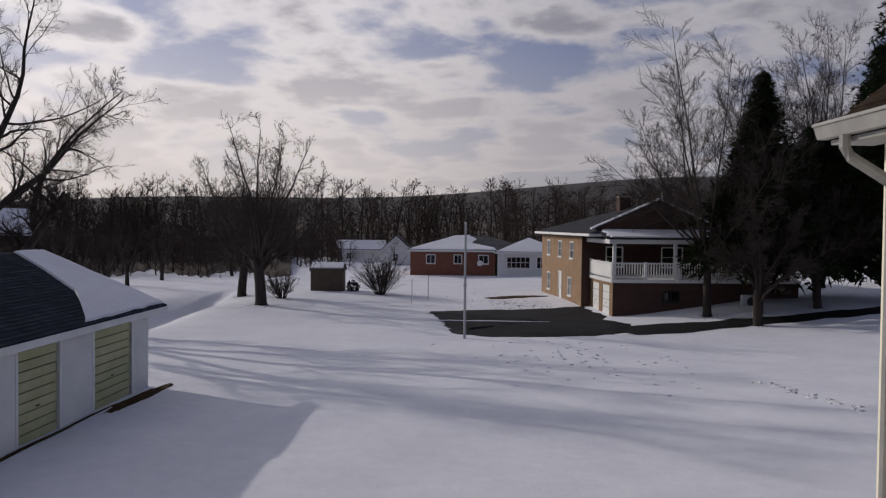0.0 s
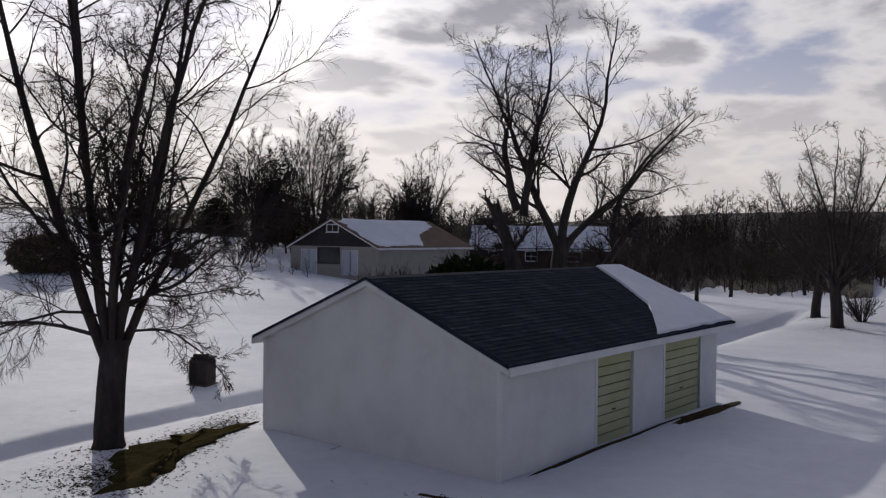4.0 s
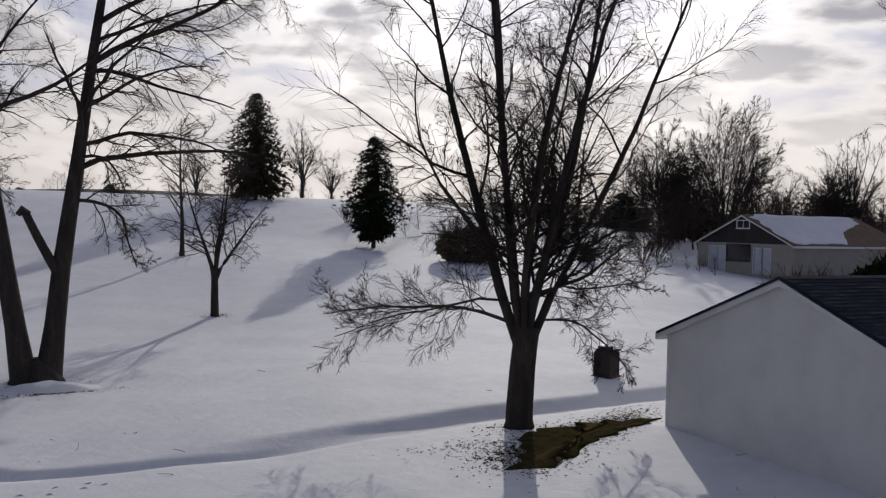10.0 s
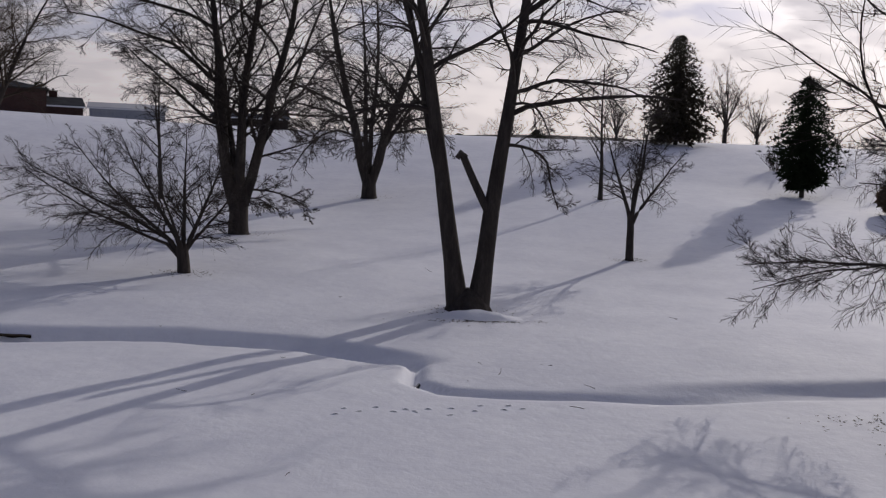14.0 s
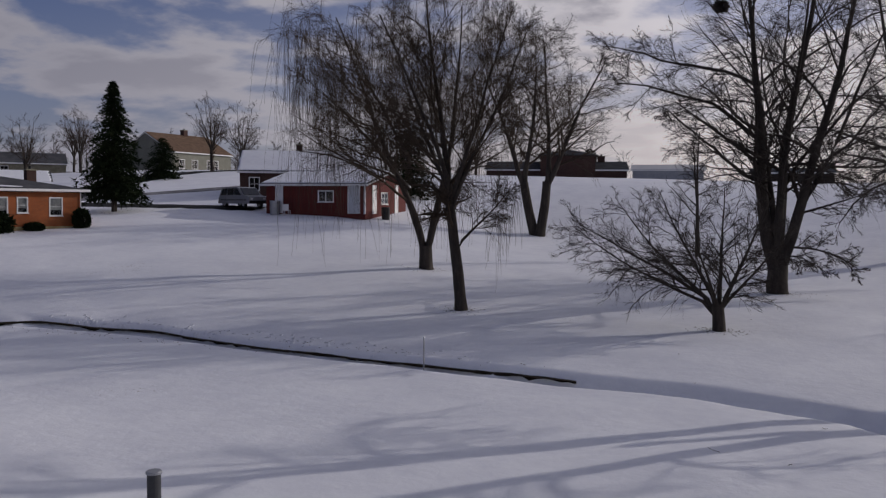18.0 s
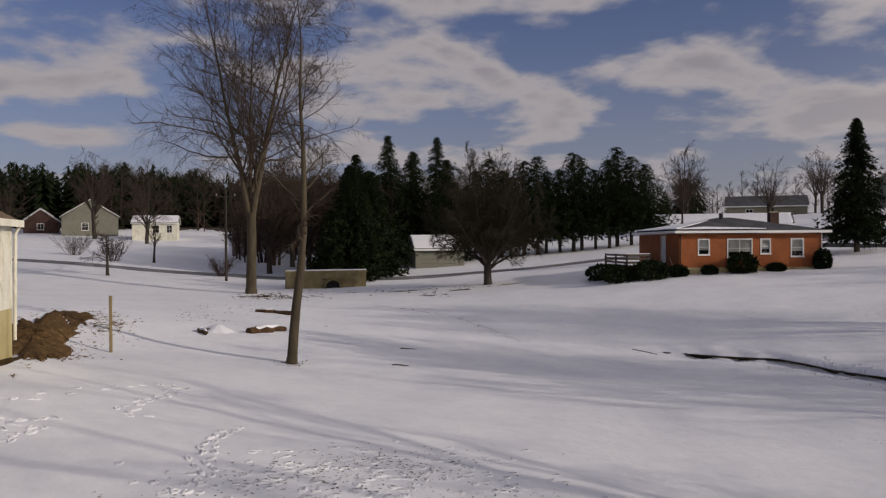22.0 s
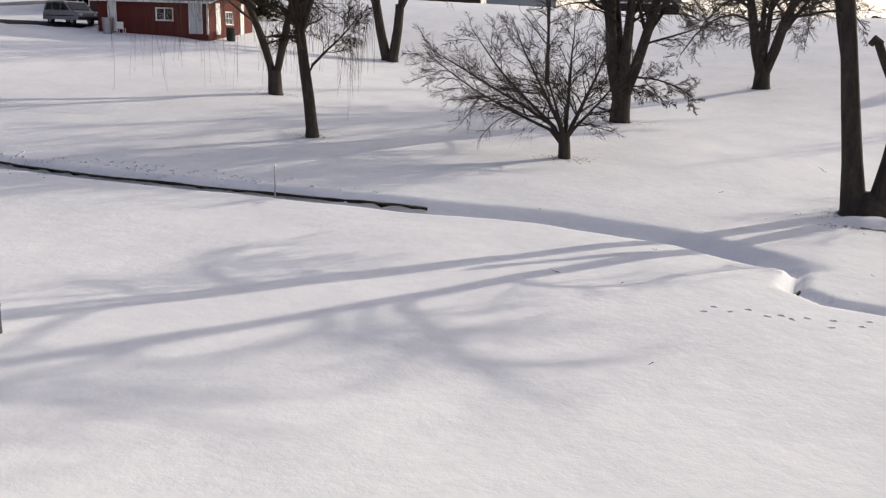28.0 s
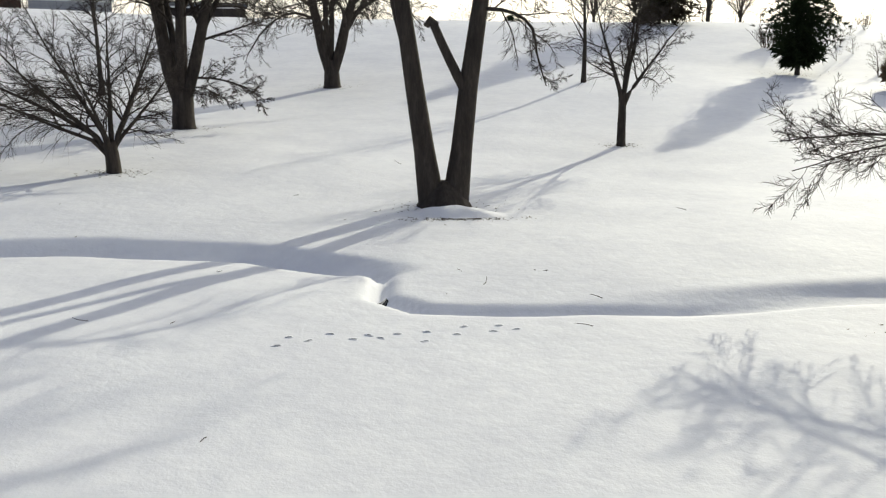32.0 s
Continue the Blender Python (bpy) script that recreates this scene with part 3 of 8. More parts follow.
def window_unit(parent, at, w, h, mat=None, bars=(1, 1), label="", curtain=False, sash=None):
    """A window in its opening: local x along the wall, y outwards, z up from the sill; frame, sill and panes."""
    mat = mat or TRIM_WHITE
    t = 0.07 if w > 0.5 else 0.05
    f = Shape()
    f.box(-w / 2 - t, -w / 2, -0.04, 0.035, -t, h + t).box(w / 2, w / 2 + t, -0.04, 0.035, -t, h + t)
    f.box(-w / 2, w / 2, -0.04, 0.035, h, h + t).box(-w / 2, w / 2, -0.04, 0.035, -t, 0)
    win = part("window", f, mat, parent, label, at=at)
    part("sill", Shape().box(-w / 2 - t - 0.03, w / 2 + t + 0.03, 0.037, 0.085, -t - 0.02, -t + 0.03), mat, win)
    nx, nz = bars
    b = 0.022
    for i in range(nx):
        for k in range(nz):
            x0, x1 = -w / 2 + w * i / nx + b, -w / 2 + w * (i + 1) / nx - b
            z0, z1 = h * k / nz + b, h * (k + 1) / nz - b
            part("pane", Shape().box(x0, x1, -0.03, -0.022, z0, z1), GLASS, win)
    g = Shape()
    for i in range(nx + 1):
        x = -w / 2 + w * i / nx
        g.box(max(x - b, -w / 2), min(x + b, w / 2), -0.036, 0.004, 0, h)
    for k in range(nz + 1):
        z = h * k / nz
        g.box(-w / 2, w / 2, -0.034, 0.007, max(z - b, 0), min(z + b, h))
    part("sash", g, sash or mat, win)
    if curtain:
        part("curtain", Shape().box(-w / 2 + b, w / 2 - b, -0.05, -0.042, h * 0.3, h - b), CURTAIN, win)
    # near-black slab in place of the unlit room behind the panes
    part("backing", Shape().box(-w / 2 + 0.004, w / 2 - 0.004, -0.17, -0.054, 0.004, h - 0.004), UNLIT_DARK, win)
    return win


def door_unit(parent, at, w, h, mat, name="door", panels=3):
    d = part(name, Shape().box(-w / 2, w / 2, -0.07, -0.03, 0, h), mat, parent, at=at)
    for k in range(panels):
        z0 = h * (k + 0.12) / panels
        part("panel", Shape().soft_box(-w / 2 + 0.1, w / 2 - 0.1, -0.03, -0.018, z0, h * (k + 0.9) / panels, 0.008), mat, d)
    for a, b, lo in ((-w / 2 - 0.08, -w / 2, 0), (w / 2, w / 2 + 0.08, 0), (-w / 2, w / 2, h)):
        part("door_frame", Shape().box(a, b, -0.07, 0.03, lo, h + 0.08), TRIM_WHITE, d)
    part("door_handle", Shape().tube([(w / 2 - 0.09, -0.03, h * 0.47), (w / 2 - 0.09, 0.04, h * 0.47)], [0.02, 0.03], 8), IRON, d)
    return d


def overhead_door(parent, at, w, h, mat, rows=4, name="garage_door", lights=0):
    # near-black slab, so that the gaps between the panels read as shaded
    d = part(name, Shape().box(-w / 2, w / 2, -0.12, -0.08, 0, h), UNLIT_DARK, parent, at=at)
    for k in range(rows):
        part("panel", Shape().soft_box(-w / 2 + 0.01, w / 2 - 0.01, -0.08, -0.045, h * k / rows + 0.012, h * (k + 1) / rows - 0.012, 0.012), mat, d)
    part("handle", Shape().box(-0.08, 0.08, -0.045, -0.02, h * 0.36, h * 0.36 + 0.03), IRON, d)
    for i in range(lights):
        x = -w / 2 + w * (i + 0.5) / lights
        part("pane", Shape().box(x - w / lights * 0.33, x + w / lights * 0.33, -0.046, -0.036, h * 0.8, h * 0.93), GLASS, d)
    return d


def wall(parent, p0, p1, z0, z1, mat, openings=(), th=0.18, label="", name="wall"):
    """A wall from p0 to p1 (seen from outside left to right), with openings (u0, u1, v0, v1) cut through. Returns it and the pose function for units set in it."""
    a, b = Vector((*p0, 0)), Vector((*p1, 0))
    ex = (b - a).normalized()
    ey = Vector((ex.y, -ex.x, 0))
    base = Matrix(((ex.x, ey.x, 0, a.x), (ex.y, ey.y, 0, a.y), (0, 0, 1, 0), (0, 0, 0, 1)))
    length = (b - a).length
    us = sorted({0, length, *[o[0] for o in openings], *[o[1] for o in openings]})
    vs = sorted({z0, z1, *[o[2] for o in openings], *[o[3] for o in openings]})
    us[0], us[-1] = us[0] + 0.004, us[-1] - 0.004
    nu, nv = len(us), len(vs)
    solid = {(i, k) for i in range(nu - 1) for k in range(nv - 1)
             if not any(o[0] < (us[i] + us[i + 1]) / 2 < o[1] and o[2] < (vs[k] + vs[k + 1]) / 2 < o[3] for o in openings)}
    verts = [(u, y, v) for y in (0, -th) for v in vs for u in us]
    at = lambda i, k, side: side * nu * nv + k * nu + i
    faces = []
    for i, k in sorted(solid):
        faces += [(at(i, k, 0), at(i + 1, k, 0), at(i + 1, k + 1, 0), at(i, k + 1, 0)), (at(i, k, 1), at(i, k + 1, 1), at(i + 1, k + 1, 1), at(i + 1, k, 1))]
        for di, dk, a0, a1 in ((-1, 0, (i, k + 1), (i, k)), (1, 0, (i + 1, k), (i + 1, k + 1)), (0, -1, (i, k), (i + 1, k)), (0, 1, (i + 1, k + 1), (i, k + 1))):
            if (i + di, k + dk) not in solid:
                faces.append((at(*a0, 0), at(*a0, 1), at(*a1, 1), at(*a1, 0)))
    used = sorted({q for f in faces for q in f})
    back = {q: n for n, q in enumerate(used)}
    s = Shape().add([verts[q] for q in used], [tuple(back[q] for q in f) for f in faces])
    w = part(name, s, mat, parent, label)
    # the wall's own mesh is laid along the base pose
    w.data.transform(base)
    w.data.update()

    def seat(u, v):
        return base @ Matrix.Translation((u, 0, v)) @ Matrix.Diagonal((1, 1, 1, 1))
    return w, seat


def put_windows(parent, seat, opens, **kw):
    for u0, u1, v0, v1 in opens:
        window_unit(parent, seat((u0 + u1) / 2, v0), u1 - u0, v1 - v0, **kw)


def gable_roof(parent, x0, x1, y0, y1, ze, zr, mat, along="x", over=0.3, side=0.25, side2=None, th=0.09, fascia=TRIM_WHITE, name="roof_slope"):
    """Two slopes over a rectangle; the ridge runs along x or y. side, side2: overhang at the low and high gable."""
    side2 = side if side2 is None else side2
    if along == "x":
        c, lo, hi, u0, u1 = (y0 + y1) / 2, y0, y1, x0 - side, x1 + side2
    else:
        c, lo, hi, u0, u1 = (x0 + x1) / 2, x0, x1, y0 - side, y1 + side2
    slope = (zr - ze) / (c - lo)
    out = []
    for e in (lo, hi):
        s = -1 if e == lo else 1
        eo, zo = e + s * over, ze - slope * over
        prof = [(eo, zo), (c, zr), (c, zr + th), (eo, zo + th)]
        pts = [(u0, q, z) if along == "x" else (q, u0, z) for q, z in prof]
        vec = (u1 - u0, 0, 0) if along == "x" else (0, u1 - u0, 0)
        out.append(part(name, Shape().prism(pts, vec), mat, parent))
        q0, q1 = (eo - s * 0.02, eo + s * 0.02)
        fb = Shape()
        if along == "x":
            fb.box(u0, u1, min(q0, q1), max(q0, q1), zo - 0.12, zo + th * 0.6)
        else:
            fb.box(min(q0, q1), max(q0, q1), u0, u1, zo - 0.12, zo + th * 0.6)
        part("fascia", fb, fascia, parent)
        for u in (u0, u1 - 0.03):
            rk = [(eo, zo - 0.12), (c, zr - 0.12), (c, zr + 0.02), (eo, zo + 0.02)]
            rp = [(u, q, z) if along == "x" else (q, u, z) for q, z in rk]
            part("rake_board", Shape().prism(rp, (0.03, 0, 0) if along == "x" else (0, 0.03, 0)), fascia, parent)
    return out


def gable_end(parent, p0, p1, ze, zr, mat, th=0.18, label="", name="gable"):
    a, b = Vector((*p0, ze)), Vector((*p1, ze))
    ex = (b - a).normalized()
    inn = Vector((-ex.y, ex.x, 0)) * th
    apex = (a + b) / 2 + Vector((0, 0, zr - ze))
    return part(name, Shape().prism([a, b, apex], inn), mat, parent, label)


def hip_roof(parent, x0, x1, y0, y1, ze, zr, mat, over=0.4, th=0.1, name="roof", fascia=TRIM_WHITE):
    x0, x1, y0, y1 = x0 - over, x1 + over, y0 - over, y1 + over
    if x1 - x0 > y1 - y0:
        r = (y1 - y0) / 2
        a, b = (x0 + r, y0 + r, zr), (x1 - r, y0 + r, zr)
    else:
        r = (x1 - x0) / 2
        a, b = (x0 + r, y0 + r, zr), (x0 + r, y1 - r, zr)
    v = [(x0, y0, ze), (x1, y0, ze), (x1, y1, ze), (x0, y1, ze), a, b]
    if x1 - x0 > y1 - y0:
        f = [(0, 1, 5, 4), (1, 2, 5), (2, 3, 4, 5), (3, 0, 4)]
    else:
        f = [(0, 1, 4), (1, 2, 5, 4), (2, 3, 5), (3, 0, 4, 5)]
    low = [(x, y, z - th) for x, y, z in v[:4]]
    s = Shape().add(v + low, f + [(0, 6, 7, 1), (1, 7, 8, 2), (2, 8, 9, 3), (3, 9, 6, 0), (6, 9, 8, 7)])
    rf = part(name, s, mat, parent)
    fs = Shape()
    for q in ((x0, x1, y0 - 0.02, y0 + 0.02), (x0, x1, y1 - 0.02, y1 + 0.02), (x0 - 0.02, x0 + 0.02, y0, y1), (x1 - 0.02, x1 + 0.02, y0, y1)):
        fs.box(*q, ze - 0.17, ze - 0.004)
    part("fascia", fs, fascia, parent)
    return rf, v


def snow_on(parent, pts, th=0.06, ragged=0.12, seed=3, name="snow_cover", steps=10):
    """A blanket of snow with a ragged edge over a flat piece of roof given by its corners in order."""
    rng = random.Random(seed)
    ps = [Vector(p) for p in pts]
    nrm = (ps[1] - ps[0]).cross(ps[2] - ps[0]).normalized()
    if nrm.z < 0:
        nrm = -nrm
    c = sum(ps, Vector()) / len(ps)
    rim = []
    for i, p in enumerate(ps):
        q = ps[(i + 1) % len(ps)]
        for k in range(steps):
            e = p.lerp(q, k / steps)
            rim.append(e.lerp(c, max(0, rng.gauss(0.5, 0.5)) * ragged * 0.25))
    n = len(rim)
    low = [p + nrm * 0.004 for p in rim]
    top = [p.lerp(c, 0.02) + nrm * th for p in rim]
    s = Shape().add(low + top + [c + nrm * th * 1.15], [(i, (i + 1) % n, n + (i + 1) % n, n + i) for i in range(n)] + [(n + i, n + (i + 1) % n, 2 * n) for i in range(n)])
    return part(name, s, SNOW, parent, "melting snow with a ragged edge", smooth=False)


def chimney(parent, x, y, z0, z1, w, d, mat):
    c = part("chimney", Shape().soft_box(x - w / 2, x + w / 2, y - d / 2, y + d / 2, z0, z1, 0.02), mat, parent)
    part("cap", Shape().soft_box(x - w / 2 - 0.06, x + w / 2 + 0.06, y - d / 2 - 0.06, y + d / 2 + 0.06, z1, z1 + 0.1, 0.02), CONCRETE_GREY, c)
    part("flue", Shape().tube([(x, y, z1 + 0.1), (x, y, z1 + 0.35)], [0.11, 0.1], 10), IRON, c)
    return c


# ---- trees ----


def tubes_mesh(levels, name, fine=None, single=False):
    """One mesh of tapering tubes from levels of (points n*k*3, radii n*k, sides)."""
    vs, qs, off = [], [], 0
    for pts, rad, sides in levels:
        n, k = rad.shape
        if n == 0:
            continue
        t = np.gradient(pts, axis=1)
        t /= np.linalg.norm(t, axis=-1, keepdims=True) + 1e-9
        ref = np.where(np.abs(t[..., 2:3]) < 0.9, np.array([0, 0, 1.0]), np.array([1.0, 0, 0]))
        a = np.cross(t, ref)
        a /= np.linalg.norm(a, axis=-1, keepdims=True) + 1e-9
        b = np.cross(t, a)
        ang = np.arange(sides) * math.tau / sides
        ring = pts[:, :, None] + rad[:, :, None, None] * (a[:, :, None] * np.cos(ang)[:, None] + b[:, :, None] * np.sin(ang)[:, None])
        vs.append(ring.reshape(-1, 3))
        i = off + np.arange(n * k * sides).reshape(n, k, sides)
        j = np.roll(i, -1, 2)
        qs.append(np.stack([i[:, :-1], j[:, :-1], j[:, 1:], i[:, 1:]], -1).reshape(-1, 4))
        off += n * k * sides
    tris = None
    if fine is not None:
        # the finest twigs: two crossed tapering blades each
        p, r = fine
        d = p[:, -1] - p[:, 0]
        a = np.cross(d, np.roll(d, 1, 1) + 0.01)
        a /= np.linalg.norm(a, axis=1, keepdims=True) + 1e-9
        b = np.cross(d, a)
        b /= np.linalg.norm(b, axis=1, keepdims=True) + 1e-9
        w = r[:, :1]
        v = np.stack([p[:, 0] - a * w, p[:, 0] + a * w, p[:, -1], p[:, 0] - b * w, p[:, 0] + b * w, p[:, -1]], 1).reshape(-1, 3)
        if single:
            v = v.reshape(-1, 6, 3)[:, :3].reshape(-1, 3)
        tris = off + np.arange(len(v)).reshape(-1, 3)
        vs.append(v)
    return fast_mesh(name, np.concatenate(vs), np.concatenate(qs), tris)


def shoots(rng, start, head, length, r0, r1, k, wig, trop, bow=1.0, arch=0.0):
    """Bent shoots: points and radii from starts, headings, lengths; trop pulls up (+) or down (-)."""
    n = len(start)
    pts = np.empty((n, k, 3))
    pts[:, 0] = start
    d = head / (np.linalg.norm(head, axis=1, keepdims=True) + 1e-9)
    # each shoot keeps to an arc of its own besides its kinks
    arc = rng.normal(0, 1, (n, 3)) * arch
    for i in range(1, k):
        d = d + arc + rng.normal(0, 1, (n, 3)) * (wig if np.ndim(wig) == 0 else wig[:, None]) + np.array([0, 0, 1.0]) * trop
        d /= np.linalg.norm(d, axis=1, keepdims=True)
        pts[:, i] = pts[:, i - 1] + d * (length / (k - 1))[:, None]
    f = np.linspace(0, 1, k)[None]
    f = 1 - (1 - f) ** bow
    return pts, r0[:, None] * (1 - f) + r1[:, None] * f


def offshoots(rng, pts, rad, length, count, lo, hi, angle, ratio, shrink=0.55, thin=0.55, rmin=0.006):
    """Starts, headings, lengths and radii of side shoots spread along the given ones."""
    n, k = rad.shape
    t = lo + (hi - lo) * ((np.arange(count)[None] + rng.random((n, count))) / count)
    s = t * (k - 1)
    i = np.minimum(s.astype(int), k - 2)
    f = (s - i)[..., None]
    rows = np.arange(n)[:, None]
    p = pts[rows, i] * (1 - f) + pts[rows, i + 1] * f
    d = pts[rows, i + 1] - pts[rows, i]
    d /= np.linalg.norm(d, axis=-1, keepdims=True) + 1e-9
    r = rad[rows, i] * (1 - f[..., 0]) + rad[rows, i + 1] * f[..., 0]
    side = rng.normal(0, 1, (n, count, 3))
    side -= (side * d).sum(-1, keepdims=True) * d
    side /= np.linalg.norm(side, axis=-1, keepdims=True) + 1e-9
    a = np.radians(angle * (0.75 + 0.5 * rng.random((n, count))))[..., None]
    head = d * np.cos(a) + side * np.sin(a)
    ln = length[:, None] * ratio * (1 - shrink * t) * (0.7 + 0.6 * rng.random((n, count)))
    return p.reshape(-1, 3), head.reshape(-1, 3), ln.ravel(), np.maximum(r * thin, rmin).ravel()


def bare_tree(name, x, y, stems, label, seed=1, twigs=(9, 8, 6), angles=(42, 40, 38), ratios=(0.42, 0.45, 0.5), trops=(0.05, 0.03, 0.0), bark=None, twig=None,
              low=0.25, rmin=0.009, wig=0.09, category="tree", group="", z=None, sides=8, extra=(), flare=1.2, burst=0, hang=0.0, hang_n=0, clear=1.3, lite=False, sway=0.5):
    """A leafless tree. stems: (dx, dy, z0, lean in degrees, towards in degrees clockwise from +y, length, radius at the foot, radius at the tip)."""
    rng = np.random.default_rng(seed)
    bark, twig = bark or BARK, twig or TWIG
    z = land_z(x, y) - 0.08 if z is None else z
    root = thing(name, Matrix.Translation((x, y, z)), label, category, group)
    S = np.array([(s[0], s[1], s[2]) for s in stems], float)
    lean, to = np.radians([s[3] for s in stems]), np.radians([s[4] for s in stems])
    H = np.stack([np.sin(lean) * np.sin(to), np.sin(lean) * np.cos(to), np.cos(lean)], -1)
    L, R0, R1 = (np.array([s[q] for s in stems], float) for q in (5, 6, 7))
    foot = S[:, 2] < 0.3
    P, R = shoots(rng, S, H, L, R0, R1, 12, np.where(foot, 0.02, wig * sway), 0.012, 1.35)
    R[foot, 0] *= flare
    # upper stems begin inside the wood that bears them
    wood = np.concatenate([P[foot, :-1] * (1 - w) + P[foot, 1:] * w for w in (0.0, 0.25, 0.5, 0.75)], 1).reshape(-1, 3)
    for i in np.flatnonzero(~foot):
        gap = np.linalg.norm(wood - P[i, 0] + np.array([0, 0, 0.45]), axis=1)
        if gap.min() < 0.9:
            P[i, 0] = wood[gap.argmin()]
            R[i, 0] *= 0.8
    if name == "distant_tree":
        part("trunk", tubes_mesh([(P, R, sides)], "trunk"), bark, root)
    else:
        for i in range(len(stems)):
            part("trunk" if foot[i] else "limb", tubes_mesh([(P[i:i + 1], R[i:i + 1], sides)], "limb"), bark, root)
    heads = [(P, R, L)]
    if len(extra):
        S2 = np.array([e[:3] for e in extra], float)
        lean, to = np.radians([e[3] for e in extra]), np.radians([e[4] for e in extra])
        H2 = np.stack([np.sin(lean) * np.sin(to), np.sin(lean) * np.cos(to), np.cos(lean)], -1)
        L2 = np.array([e[5] for e in extra], float)
        # limbs spring from the nearest stem
        run = np.concatenate([P[:, :-1] * (1 - w) + P[:, 1:] * w for w in (0.0, 0.25, 0.5, 0.75)], 1).reshape(-1, 3)
        S2 = run[(((S2[:, None] - run[None]) * np.array([0.6, 0.6, 1.0])) ** 2).sum(-1).argmin(1)]
        P2, R2 = shoots(rng, S2, H2, L2, np.array([e[6] for e in extra], float), np.array([e[6] * 0.25 for e in extra], float), 11, wig * 1.5, np.array([e[7] for e in extra], float)[:, None])
        for i in range(len(extra)):
            part("limb", tubes_mesh([(P2[i:i + 1], R2[i:i + 1], 6)], "limb"), bark, root)
        heads.append((P2, R2, L2))
    if burst:
        # sheaves of upright young wood from the topped ends of the stems
        cut = np.flatnonzero(R1 > 0.035)
        at = np.repeat(cut, burst)
        nb = len(at)
        d = P[at, -1] - P[at, -2]
        d /= np.linalg.norm(d, axis=1, keepdims=True)
        f = rng.random((nb, 1)) * 0.6
        S3 = P[at, -1] - d * f
        P3, R3 = shoots(rng, S3, d + rng.normal(0, 0.26, (nb, 3)), 3.2 + 3.4 * rng.random(nb), np.full(nb, 0.034), np.full(nb, 0.007), 8, wig * 0.7, 0.05)
        for i in range(nb):
            part("limb", tubes_mesh([(P3[i:i + 1], R3[i:i + 1], 5)], "limb"), bark, root)
    lv = []
    p, r, ln = heads[0]
    # short boles and broken stubs bear no twigs
    bear = L >= L.max() * np.where(foot & ~foot.all(), 0.45, 0.3)
    p, r, ln = p[bear], r[bear], ln[bear]
    a = offshoots(rng, p, r, ln, twigs[0], low, 0.98, angles[0], ratios[0], rmin=rmin, thin=0.46)
    if len(heads) > 1:
        b = offshoots(rng, *heads[1], 13, 0.12, 0.98, 44, 0.40, rmin=rmin, thin=0.42)
        a = tuple(np.concatenate(q) for q in zip(a, b))
    if burst:
        b = offshoots(rng, P3, R3, np.full(nb, 5.0), 6, 0.2, 0.95, 15, 0.40, rmin=rmin)
        a = tuple(np.concatenate(q) for q in zip(a, b))
    up = a[0][:, 2] > clear
    a = tuple(q[up] for q in a)
    p1, r1 = shoots(rng, a[0], a[1], a[2], a[3], np.maximum(a[3] * 0.25, rmin * 0.8), 4 if lite else 9, wig * (1.2 if lite else 1.5), trops[0], arch=0.05)
    lv.append((p1, r1, 3 if lite else 4))
    b = offshoots(rng, p1, r1, a[2], twigs[1] + 1, 0.12, 1.0, angles[1], ratios[1], rmin=rmin * 0.75, thin=0.45)
    fine = None
    p2, r2 = shoots(rng, b[0], b[1], b[2], b[3], np.full(len(b[3]), rmin * 0.6), 2 if lite else 5, wig * 1.6, trops[1], arch=0.07)
    lv.append((p2, r2, 3))
    if twigs[2]:
        c = offshoots(rng, p2, r2, b[2], int(twigs[2] * 1.7), 0.1, 1.0, angles[2], ratios[2] * 1.25, rmin=rmin * 0.8, thin=0.8)
        p3, r3 = shoots(rng, c[0], c[1], c[2], c[3], np.full(len(c[3]), rmin * 0.3), 2, wig * 1.3, trops[2])
        fine = (p3, r3)
    if hang_n:
        pick = rng.integers(0, len(p2), hang_n)
        st = p2[pick, -1]
        P4, R4 = shoots(rng, st, np.tile([0, 0, -1.0], (hang_n, 1)) + rng.normal(0, 0.25, (hang_n, 3)), hang * (0.3 + 0.7 * rng.random(hang_n)), np.full(hang_n, 0.007), np.full(hang_n, 0.004), 6, 0.05, -0.35)
        P4[..., 2] = np.maximum(P4[..., 2], 0.5)
        lv.append((P4, R4, 3))
    part("crown", tubes_mesh(lv, "crown", fine, lite or rmin >= 0.0085), twig, root)
    return root


def round_crown(h, w, fork, r, n, seed=1, lean0=5, lean1=68):
    """Stems for bare_tree: a short trunk and limbs that reach the shell of an egg-shaped crown."""
    rng = random.Random(seed)
    stems = [(0, 0, 0, 2, rng.uniform(0, 360), fork + 0.2, r, r * 0.82)]
    for i in range(n):
        a = lean0 + (lean1 - lean0) * (i / max(1, n - 1)) ** 0.8
        c, s = math.cos(radians(a)), math.sin(radians(a))
        ln = 0.86 / math.sqrt((c / (h - fork)) ** 2 + (s / (w / 2)) ** 2)
        to = (i * 137.5 + rng.uniform(-15, 15)) % 360
        q = rng.uniform(0.2, 0.7) * r
        z = fork + rng.uniform(-0.25, 0.1) * min(fork, 2) * (0.3 + a / 60)
        stems.append((q * math.sin(radians(to)), q * math.cos(radians(to)), z, a, to, ln * rng.uniform(0.88, 1.08), r * (0.44 - 0.0025 * a), 0.014))
    return stems


